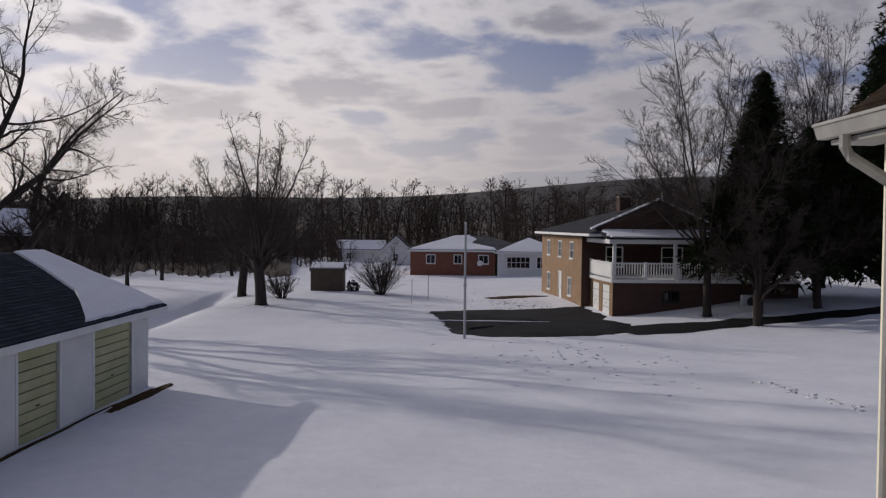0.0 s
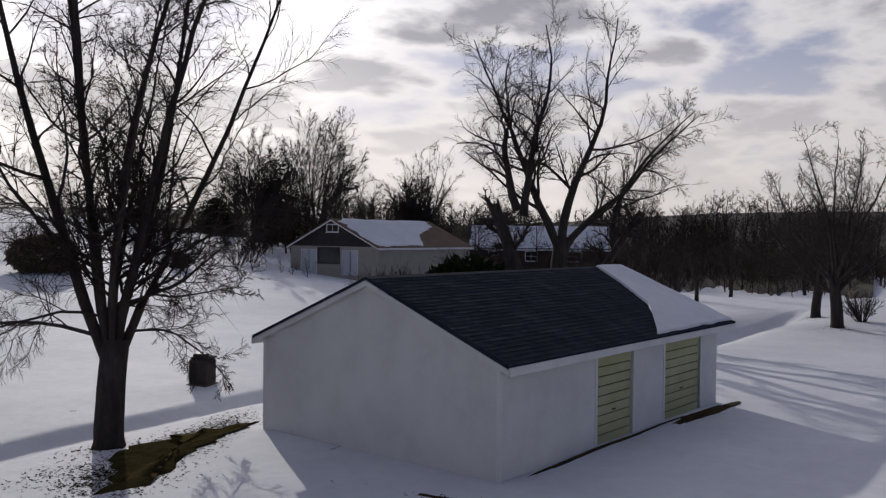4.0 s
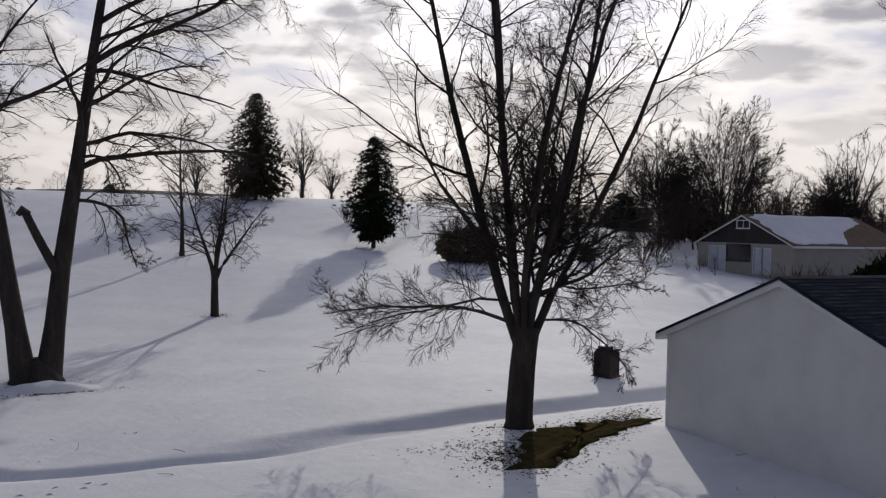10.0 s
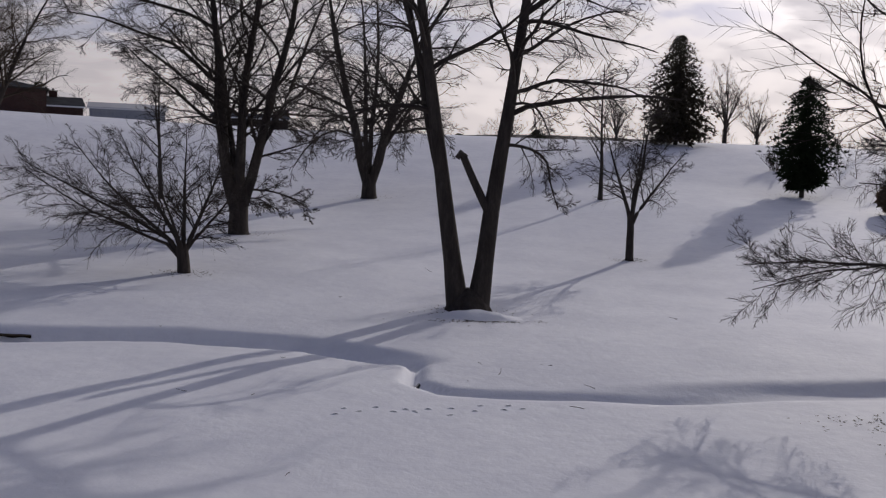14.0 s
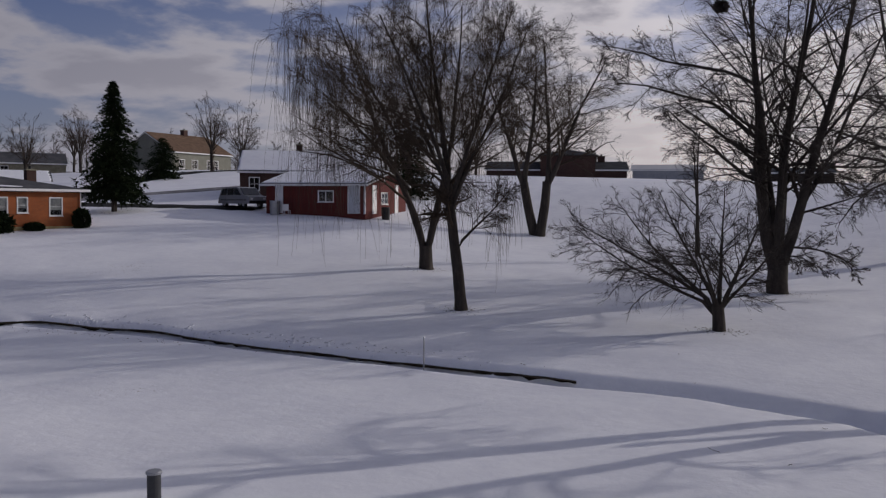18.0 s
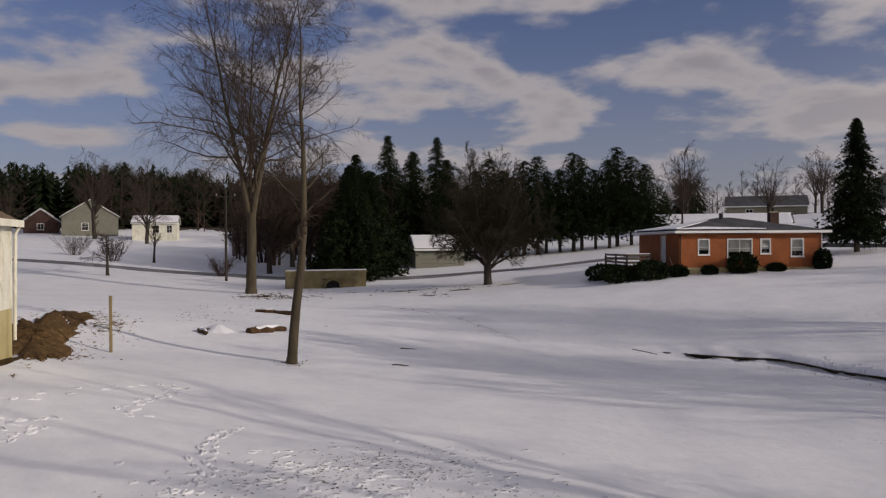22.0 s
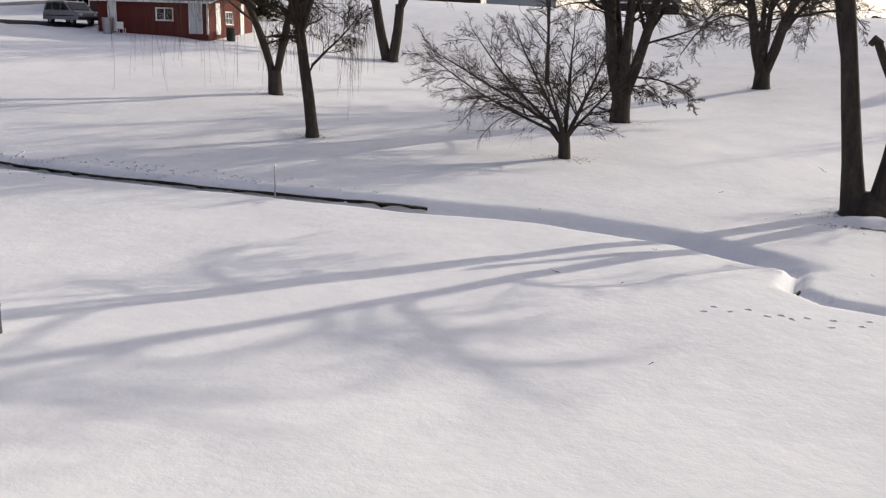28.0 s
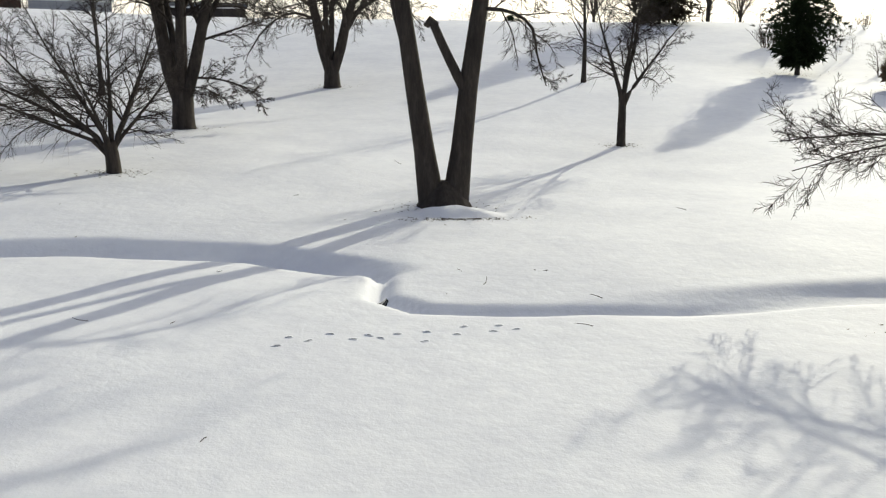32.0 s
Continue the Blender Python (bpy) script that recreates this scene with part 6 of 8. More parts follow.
def bungalow():
    g = thing("brick_bungalow", pose(-55.46, 27.71, 2.85, 0, 0, 82.8), "orange brick bungalow with white trim and a grey hip roof", "house")
    L, D, H = 10.1, 6.5, 2.75
    op = [(1.35, 2.05, 1.35, 2.35), (3.4, 5.05, 1.15, 2.35), (5.75, 6.35, 1.4, 2.35), (7.9, 8.7, 1.2, 2.35)]
    _, s = wall(g, (0, 0), (L, 0), 0.45, H, BRICK_ORANGE, op)
    put_windows(g, s, op[:1], bars=(1, 2), curtain=True)
    put_windows(g, s, op[1:2], bars=(2, 2), curtain=True)
    put_windows(g, s, op[2:], bars=(1, 2), curtain=True)
    wall(g, (0, 0), (L, 0), -0.8, 0.45, CONCRETE, (), 0.17, "", "foundation")
    _, s2 = wall(g, (0, 9.2), (0, 0), 0.45, H, BRICK_ORANGE, [(5.4, 6.3, 0.6, 2.6)])
    door_unit(g, s2(5.85, 0.6), 0.9, 2.0, TRIM_WHITE)
    wall(g, (0, 9.2), (0, 0), -0.8, 0.45, CONCRETE, (), 0.17, "", "foundation")
    wall(g, (L, 0), (L, 9.2), -0.8, H, BRICK_ORANGE)
    wall(g, (L, 9.2), (0, 9.2), -0.8, H, BRICK_ORANGE)
    _, v = hip_roof(g, 0, L, 0, 9.2, H + 0.22, H + 1.25, SHINGLE_GREY, 0.45)
    snow_on(g, [(v[0][0] + 0.1, v[0][1] + 0.1, H + 0.32), (v[3][0] + 0.1, v[3][1] - 0.3, H + 0.32), (v[4][0], v[4][1], H + 1.17)], 0.05, 0.3, 41)
    snow_on(g, [(v[0][0] + 0.1, v[0][1] + 0.06, H + 0.32), (6.0, v[1][1] + 0.06, H + 0.32), (5.0, v[1][1] + 0.3, H + 0.37), (1.6, 0.1, H + 0.46)], 0.05, 0.1, 42)
    chimney(g, 9.0, 5.2, H + 0.5, H + 1.6, 0.7, 0.5, BRICK_RED)
    part("vent", Shape().tube([(4.2, 3.2, H + 1.1), (4.2, 3.2, H + 1.5)], [0.14, 0.16], 10), IRON, g)
    part("downspout", Shape().tube([(0.06, -0.07, H + 0.1), (0.06, -0.07, 0.0)], [0.04, 0.04], 8), IRON, g)
    part("downspout", Shape().tube([(L - 0.08, -0.07, H + 0.1), (L - 0.08, -0.07, 0.0)], [0.04, 0.04], 8), TRIM_WHITE, g)
    # side deck with a boarded rail and steps
    d = part("side_deck", Shape().box(-3.6, -0.1, 0.4, 6.2, 0.15, 0.35), DARK_BOARD, g, "dark weathered side deck")
    for x, y in ((-3.5, 0.5), (-3.5, 3.3), (-3.5, 6.1), (-1.9, 0.5), (-0.3, 6.1)):
        part("post", Shape().box(x - 0.06, x + 0.06, y - 0.06, y + 0.06, -1.4, 1.4), DARK_BOARD, d)
    for z in (0.5, 0.75, 1.0, 1.25):
        part("rail", Shape().box(-3.56, -3.5, 0.5, 6.1, z, z + 0.14), SHED_BROWN, d)
        part("rail", Shape().box(-3.5, -1.9, 0.44, 0.5, z, z + 0.14), SHED_BROWN, d)
    for k in range(8):
        part("skirt_board", Shape().box(-3.55 + k * 0.2, -3.37 + k * 0.2, 0.42, 0.44, -1.3, 0.15), DARK_BOARD, d)
    part("snow_cap", Shape().soft_box(-3.6, -1.9, 0.42, 0.52, 1.4, 1.45, 0.02), SNOW, d)
    for i in range(5):
        part("step", Shape().box(-1.8, -0.6, 0.15 - i * 0.27, 0.42 - i * 0.27, 0.1 - i * 0.2, 0.16 - i * 0.2), SHED_BROWN, d)
    part("stair_rail", Shape().tube([(-0.6, 0.4, 1.2), (-0.6, -0.9, 0.2)], [0.04, 0.04], 6), SHED_BROWN, d)
    return g


bungalow()
B = pose(-55.46, 27.71, 0, 0, 0, 82.8)
for (u, v), h, w, s, lab in (((4.0, -0.9), 1.25, 1.9, 1, "rounded dark evergreen bush against orange brick"), ((9.8, -0.6), 1.2, 1.1, 2, "pointed evergreen bush at a brick corner"),
                             ((1.9, -0.6), 0.55, 1.0, 3, "low dark bush by a foundation"), ((6.6, -0.5), 0.5, 1.1, 4, "low dark bush by a foundation"),
                             ((-2.2, -0.5), 1.2, 2.4, 5, "spreading dark juniper beside deck steps"), ((-4.3, -0.2), 1.1, 2.6, 6, "spreading dark juniper beside a deck"),
                             ((-4.6, 2.6), 1.0, 2.6, 7, "spreading dark juniper beside a deck"), ((-0.3, -0.7), 0.7, 1.2, 8, "dark evergreen bush beside deck steps")):
    q = B @ Vector((u, v, 0))
    evergreen_shrub("evergreen_shrub", q.x, q.y, h, w, lab, 50 + s, n=1100)

# ---- red outbuilding, grey house behind it, parked car ----


def red_outbuilding():
    g = thing("red_outbuilding", pose(-50.2, 51.7, 4.2, 0, 0, 13), "barn-red garage with white posts and a low snowy roof", "outbuilding")
    L, D, H = 8.7, 8.3, 2.35
    op = [(4.7, 5.95, 0.95, 1.75)]
    _, s = wall(g, (0, 0), (L, 0), -0.4, H, RED_BOARD, op + [(7.3, 8.2, 0.02, 2.25)])
    put_windows(g, s, op, bars=(2, 1))
    door_unit(g, s(7.75, 0.02), 0.9, 2.2, DOOR_GREY)
    eo = [(3.1, 4.3, 0.8, 1.65)]
    _, s = wall(g, (L, 0), (L, D), -0.4, H, RED_BOARD, eo)
    put_windows(g, s, eo, bars=(2, 2))
    wall(g, (L, D), (0, D), -0.4, H, RED_BOARD)
    wall(g, (0, D), (0, 0), -0.4, H, RED_BOARD)
    gable_end(g, (L, 0), (L, D), H, H + 0.85, RED_BOARD)
    gable_end(g, (0, D), (0, 0), H, H + 0.85, RED_BOARD)
    gable_roof(g, 0, L, 0, D, H, H + 1.0, SHINGLE_GREY, "x", 0.3, 0.5, 0.35)
    snow_on(g, [(-0.4, -0.25, H + 0.03), (L + 0.25, -0.25, H + 0.03), (L + 0.25, D / 2, H + 1.1), (-0.4, D / 2, H + 1.1)], 0.06, 0.05, 43)
    part("porch_post", Shape().box(0.85, 1.55, -0.06, -0.02, 0, 2.3), TRIM_WHITE, g)
    part("white_panel", Shape().box(L + 0.01, L + 0.05, 1.3, 2.1, 0, 2.25), TRIM_WHITE, g)
    part("white_panel", Shape().box(L + 0.01, L + 0.05, 5.8, 6.5, 0, 2.35), TRIM_WHITE, g)
    part("corner_board", Shape().box(L - 0.1, L + 0.03, -0.03, 0.08, 0, H), TRIM_WHITE, g)
    part("gable_vent", Shape().box(L + 0.01, L + 0.05, 3.6, 3.9, 2.55, 2.8), TRIM_WHITE, g)
    return g


red_outbuilding()


def barrel(name, x, y, h, r, mat, label, category="bin"):
    g = thing(name, Matrix.Translation((x, y, land_z(x, y) - 0.02)), label, category)
    part("body", Shape().tube([(0, 0, 0), (0, 0, h * 0.5), (0, 0, h * 0.92)], [r * 0.88, r, r], 14), mat, g)
    part("lid", Shape().tube([(0, 0, h * 0.92), (0, 0, h)], [r * 1.08, r * 1.0], 14), mat, g)
    return g


def lawn_chair(x, y, turn, label):
    g = thing("lawn_chair", pose(x, y, land_z(x, y), 0, 0, turn), label, "chair")
    part("seat", Shape().soft_box(-0.25, 0.25, -0.25, 0.25, 0.38, 0.42, 0.01), TRIM_WHITE, g)
    part("backrest", Shape().soft_box(-0.25, 0.25, 0.24, 0.28, 0.42, 0.9, 0.01), TRIM_WHITE, g)
    for a in (-0.22, 0.22):
        for b in (-0.22, 0.22):
            part("leg", Shape().box(a - 0.02, a + 0.02, b - 0.02, b + 0.02, 0, 0.38), TRIM_WHITE, g)
    return g


R = pose(-50.2, 51.7, 0, 0, 0, 13)
q = R @ Vector((2.3, -0.8, 0))
lawn_chair(q.x, q.y, 205, "white plastic lawn chair outside a red wall")
q = R @ Vector((9.6, 1.9, 0))
barrel("trash_bin", q.x, q.y, 1.0, 0.33, IRON, "black trash bin beside a red wall")
q = R @ Vector((1.2, -0.7, 0))
barrel("grey_bin", q.x, q.y, 1.15, 0.4, GALV, "grey bin beside a red wall")

gh = small_house("grey_brick_house", pose(-61.7, 60.0, 4.9, 0, 0, 41), 13.4, 8, 3.2, 5.2, BRICK_RED, "dark brick house with a snowy grey roof and a chimney", SHINGLE_GREY, [(0.9, 1.8, 1.3, 2.5)], True, "x", None, 44, (5.5, 5.5, 4.6, 6.0, 0.6, 0.6, BRICK_RED))


def parked_car():
    g = thing("parked_car", pose(-54.5, 53.3, land_z(-54.5, 53.3) + 0.04, 0, 0, -12), "silver-blue minivan parked on a snowy drive", "car")
    L, W = 4.7, 1.8
    prof = [(-2.35, 0.35), (-2.38, 0.75), (-2.2, 1.0), (-1.85, 1.62), (-1.5, 1.74), (0.4, 1.74), (0.75, 1.66), (1.5, 1.08), (2.25, 0.92), (2.38, 0.65), (2.35, 0.35)]
    part("body", Shape().prism([(x, -W / 2 + 0.03, z) for x, z in prof], (0, W - 0.06, 0)), CAR_PAINT, g)
    for y in (-W / 2 + 0.015, W / 2 - 0.015):
        for x0, x1, x2, x3 in ((-1.95, -1.05, -1.0, -1.62), (-0.92, 0.05, 0.05, -0.92), (0.15, 1.18, 0.55, 0.15)):
            part("side_window", Shape().prism([(x0, y - 0.012, 1.06), (x1, y - 0.012, 1.06), (x2, y - 0.012, 1.6), (x3, y - 0.012, 1.6)], (0, 0.024, 0)), CAR_GLASS, g)
        part("side_strip", Shape().box(-1.9, 1.9, y - 0.02, y + 0.02, 0.62, 0.68), RUBBER, g)
    part("windscreen", Shape().prism([(0.82, -0.75, 1.64), (1.48, -0.78, 1.12), (1.52, -0.78, 1.13), (0.86, -0.75, 1.66)], (0, 1.5, 0)), CAR_GLASS, g)
    part("rear_window", Shape().prism([(-1.89, -0.7, 1.6), (-2.17, -0.72, 1.08), (-2.21, -0.72, 1.09), (-1.93, -0.7, 1.61)], (0, 1.4, 0)), CAR_GLASS, g)
    for x in (-1.45, 1.45):
        for y in (-0.85, 0.67):
            wh = part("wheel", Shape().tube([(x, y, 0.33), (x, y + 0.2, 0.33)], [0.33, 0.33], 18), RUBBER, g)
            part("rim", Shape().tube([(x, y - 0.012, 0.33), (x, y + 0.212, 0.33)], [0.19, 0.19], 14), GALV, wh)
    for y in (-0.72, 0.5):
        part("headlight", Shape().soft_box(2.24, 2.37, y, y + 0.24, 0.66, 0.84, 0.02), TRIM_WHITE, g)
        part("tail_light", Shape().soft_box(-2.39, -2.3, y, y + 0.2, 0.8, 1.05, 0.02), FLAG_RED, g)
    part("bumper", Shape().soft_box(2.28, 2.44, -0.86, 0.86, 0.35, 0.58, 0.03), RUBBER, g)
    part("bumper", Shape().soft_box(-2.44, -2.28, -0.86, 0.86, 0.35, 0.58, 0.03), RUBBER, g)
    return g


parked_car()
small_house("pale_green_house", pose(-108.3, 91.2, 9.3, 0, 0, 94), 13, 11, 3.6, 6.6, PALE_GREEN, "pale green house with a brown roof on a rise", SHINGLE_BROWN,
            [(1.5, 2.6, 1.0, 2.3), (4.2, 5.4, 1.0, 2.3), (7.5, 10, 0.8, 2.4)], False, "x", None, 45, (8.0, 5.5, 5.0, 7.4, 0.9, 0.8, BRICK_RED))
small_house("low_grey_house", pose(-104.3, 48.0, 4.9, 0, 0, 61), 17, 8, 2.3, 3.7, CONCRETE_GREY, "long low house with a snowy grey roof", SHINGLE_GREY, [(3, 4, 1, 2), (8, 9.5, 1, 2), (15.5, 16.5, 1, 2)], True, "x", None, 46)
small_house("far_grey_house", pose(-128, 72, 8.2, 0, 0, 60), 12, 8, 2.6, 4.2, CONCRETE_GREY, "grey house far off behind trees", SHINGLE_GREY, [(3, 4, 1, 2)], False, "x", None, 47)
small_house("row_garage", pose(-90.7, 15.5, 2.5, 0, 0, 88), 5.2, 6, 2.1, 3.4, PALE_GREEN, "dull grey-green garage with small door lights and a snowy roof", SHINGLE_GREY, [], True, "x", None, 48, None, [], (0.6, 4.2, 1.9))
small_house("far_white_house", pose(-149.5, -21.0, 5.9, 0, 0, 92), 7.0, 7, 3.0, 4.1, PEEL_WHITE, "pale two-window house with snow on its roof", SHINGLE_GREY, [(3.2, 4.2, 1.3, 2.5), (5.4, 6.2, 1.3, 2.5)], True, "x", None, 49)
small_house("far_tan_house", pose(-158, -33.5, 6.5, 0, 0, 100), 9.0, 8, 3.8, 6.6, PALE_GREEN, "tan-green gabled house at the edge of a wood", SHINGLE_GREY, [(3.2, 4.2, 1.3, 2.5)], False, "y", None, 50)
small_house("far_brick_house", pose(-162, -40.5, 7.0, 0, 0, 100), 5.5, 8, 2.6, 4.6, BRICK_RED, "small dark brick house with a snowy gable", SHINGLE_GREY, [(2.2, 3.2, 1.0, 2.0)], True, "y", None, 51)
hill = small_house("hilltop_house", pose(-56, 97, 7.3, 0, 0, 25), 17.5, 9, 2.2, 3.3, BRICK_RED, "long dark brick house on the crest of the hill", SHINGLE_SLATE, [], False, "x", None, 52, (14.5, 4.5, 2.6, 4.0, 0.9, 0.8, BRICK_RED))
wall(hill, (6.8, -0.4), (13.6, -0.4), -0.6, 3.9, BRICK_RED, name="upper_wall")
wall(hill, (13.6, -0.4), (13.6, 7.5), -0.6, 3.9, BRICK_RED, name="upper_wall")
wall(hill, (6.8, 7.5), (6.8, -0.4), -0.6, 3.9, BRICK_RED, name="upper_wall")
hip_roof(hill, 6.8, 13.6, -0.4, 7.5, 4.0, 4.9, SHINGLE_SLATE, 0.3, name="upper_roof", fascia=DARK_BOARD)
small_house("hilltop_metal_barn", pose(-39.6, 104.9, 7.3, 0, 0, 19), 8.5, 8, 2.2, 2.9, GALV, "grey metal barn on the crest of the hill", GALV, [], False, "x", None, 53)
small_house("hilltop_long_shed", pose(-26.3, 109, 7.3, 0, 0, 11), 9.2, 8, 1.8, 2.4, DARK_BOARD, "long dark shed on the crest of the hill", SHINGLE_DARK, [], False, "x", None, 54)

# ---- culvert ----


def culvert():
    g = thing("culvert_headwall", pose(-74.5, 5.6, 1.05, 0, 0, 95), "mossy concrete headwall around a dark culvert pipe", "culvert")
    part("headwall", Shape().box(-3.9, -0.8, 0, 0.4, -0.5, 1.65).box(0.8, 2.9, 0, 0.4, -0.5, 1.65).box(-0.8, 0.8, 0, 0.4, 1.1, 1.65), MOSS_CONCRETE, g)
    part("coping", Shape().soft_box(-4.0, 3.0, -0.06, 0.46, 1.65, 1.8, 0.02), MOSS_CONCRETE, g)
    part("snow_cap", Shape().soft_box(-3.9, 2.9, 0.0, 0.42, 1.804, 1.9, 0.04), SNOW, g)
    pipe = Shape()
    n = 20
    v, f = [], []
    for y, r in ((-0.35, 0.75), (0.5, 0.75), (0.5, 0.64), (-0.35, 0.64)):
        v += [(r * math.cos(k * math.tau / n), y, 0.35 + r * math.sin(k * math.tau / n)) for k in range(n)]
    for a in range(4):
        f += [(a * n + k, a * n + (k + 1) % n, ((a + 1) % 4) * n + (k + 1) % n, ((a + 1) % 4) * n + k) for k in range(n)]
    part("pipe", pipe.add(v, f), MOSS_CONCRETE, g)
    # near-black plug painted as the shade inside the pipe
    part("pipe_mouth", Shape().tube([(0, -0.05, 0.35), (0, 0.1, 0.35)], [0.64, 0.64], 20), UNLIT_DARK, g)
    part("pipe_infill", Shape().add([(-0.8, 0.39, -0.5), (0.8, 0.39, -0.5), (0.8, 0.39, 1.1), (-0.8, 0.39, 1.1), (-0.8, 0.12, -0.5), (0.8, 0.12, -0.5), (0.8, 0.12, 1.1), (-0.8, 0.12, 1.1)],
                                  [(0, 1, 2, 3), (4, 7, 6, 5), (0, 4, 5, 1), (1, 5, 6, 2), (2, 6, 7, 3), (3, 7, 4, 0)]), MOSS_CONCRETE, g)
    return g


culvert()

# ---- small things in the yard ----


def vent_pipe():
    x, y = -11.91, 9.6
    g = thing("vent_pipe", Matrix.Translation((x, y, land_z(x, y) - 0.05)), "stubby dark grey vent pipe with a pale rim in the snow", "pipe")
    part("pipe", Shape().tube([(0, 0, 0), (0, 0, 0.5)], [0.115, 0.115], 18), PIPE_GREY, g, smooth=False)
    part("rim", Shape().tube([(0, 0, 0.5), (0, 0, 0.535), (0, 0, 0.55)], [0.135, 0.135, 0.12], 18), GALV, g)
    return g


def burn_bin():
    x, y = 18.2, 22.8
    z = land_z(x, y) - 0.03
    g = thing("burn_bin", pose(x, y, z, 0, 0, 20), "dark square yard bin with a lid standing in snow", "bin")
    part("body", Shape().soft_box(-0.33, 0.33, -0.32, 0.32, 0.06, 0.86, 0.05), DARK_BOARD, g)
    part("lid", Shape().soft_box(-0.24, 0.40, -0.3, 0.3, 0.86, 0.92, 0.02), IRON, g)
    part("hopper", Shape().soft_box(-0.26, 0.1, -0.2, 0.2, 0.92, 1.03, 0.03), IRON, g)
    part("base", Shape().soft_box(-0.38, 0.38, -0.36, 0.36, 0.0, 0.06, 0.01), SHED_BROWN, g)
    part("snow_cap", Shape().soft_box(0.12, 0.36, -0.25, 0.2, 0.922, 0.94, 0.008), SNOW, g)
    return g


def flag_pole():
    x, y = 38.7, -0.85
    g = thing("bare_pole", Matrix.Translation((x, y, land_z(x, y) - 0.3)), "tall slender grey pole standing in the snow", "pole")
    part("shaft", Shape().tube([(0, 0, 0), (0, 0, 2.5), (0, 0, 5.4)], [0.06, 0.055, 0.045], 10), GALV, g)
    part("collar", Shape().tube([(0, 0, 2.6), (0, 0, 2.72)], [0.075, 0.075], 10), GALV, g)
    part("cap", Shape().tube([(0, 0, 5.4), (0, 0, 5.46)], [0.06, 0.03], 10), GALV, g)
    return g


def fence_post():
    x, y = -32.57, -5.31
    g = thing("wooden_post", Matrix.Translation((x, y, land_z(x, y) - 0.2)), "tall weathered wooden post standing in snow", "post")
    part("post", Shape().soft_box(-0.05, 0.05, -0.05, 0.05, 0, 2.2, 0.012), POST_WOOD, g)
    part("nail_board", Shape().box(-0.06, 0.06, 0.052, 0.07, 1.2, 1.3), POST_WOOD, g)
    return g


def log(x, y, length, r, turn, label, seed):
    rng = random.Random(seed)
    z = land_z(x, y)
    g = thing("fallen_log", pose(x, y, z + r * 0.45, 0, 0, turn), label, "log")
    pts = [(-length / 2 + length * i / 7, rng.uniform(-1, 1) * r * 0.5, rng.uniform(-0.3, 0.3) * r) for i in range(8)]
    part("trunk", Shape().tube(pts, [r * rng.uniform(0.7, 1.15) * (1 - 0.06 * i) for i in range(8)], 9), WOOD_CUT, g)
    part("snow_cap", Shape().tube([(p[0], p[1], p[2] + r * 0.75) for p in pts[1:-1]], [r * 0.2, r * 0.5, r * 0.45, r * 0.5, r * 0.4, r * 0.15], 7), SNOW, g)
    part("branch_stub", Shape().tube([pts[2], (pts[2][0] + 0.2, pts[2][1] + r * 2.2, r * 0.8)], [r * 0.45, r * 0.2], 6), WOOD_CUT, g)
    return g


def stake(x, y, h, r, mat, label, lean=0.0):
    g = thing("stake", pose(x, y, land_z(x, y) - 0.1, lean, 0, 0), label, "stake")
    part("rod", Shape().tube([(0, 0, 0), (0, 0, h)], [r, r], 6), mat, g)
    part("tip", Shape().tube([(0, 0, h), (0, 0, h + 0.03)], [r * 1.3, r * 0.5], 6), mat, g)
    return g


vent_pipe()
burn_bin()
flag_pole()
fence_post()

log(-40.6, 0.1, 2.2, 0.2, 130, "rotten brown log lying in the snow", 3)
log(-49.5, 0.6, 2.4, 0.17, 62, "long brown log dusted with snow", 4)
log(-38.6, -2.6, 1.2, 0.14, 20, "short dark log under snow", 5)
patch("snow_hummock", -39.9, -2.0, 1.0, 0.7, 0, 0.0, SNOW, "rounded hummock of snow over brush", "snow", rag=0.15, seed=15, dome=0.25, rough=0.15)
stake(-15.1, 22.4, 1.25, 0.022, GALV, "thin pale stake by the creek")
stake(57.0, 2.2, 1.7, 0.025, GALV, "thin grey rod standing in snow")
stake(60.0, 1.2, 1.8, 0.025, GALV, "thin grey rod standing in snow")
stake(-7.72, -3.17, 2.95, 0.011, GREEN_STAKE, "tall thin green plant stake beside the house", -4)

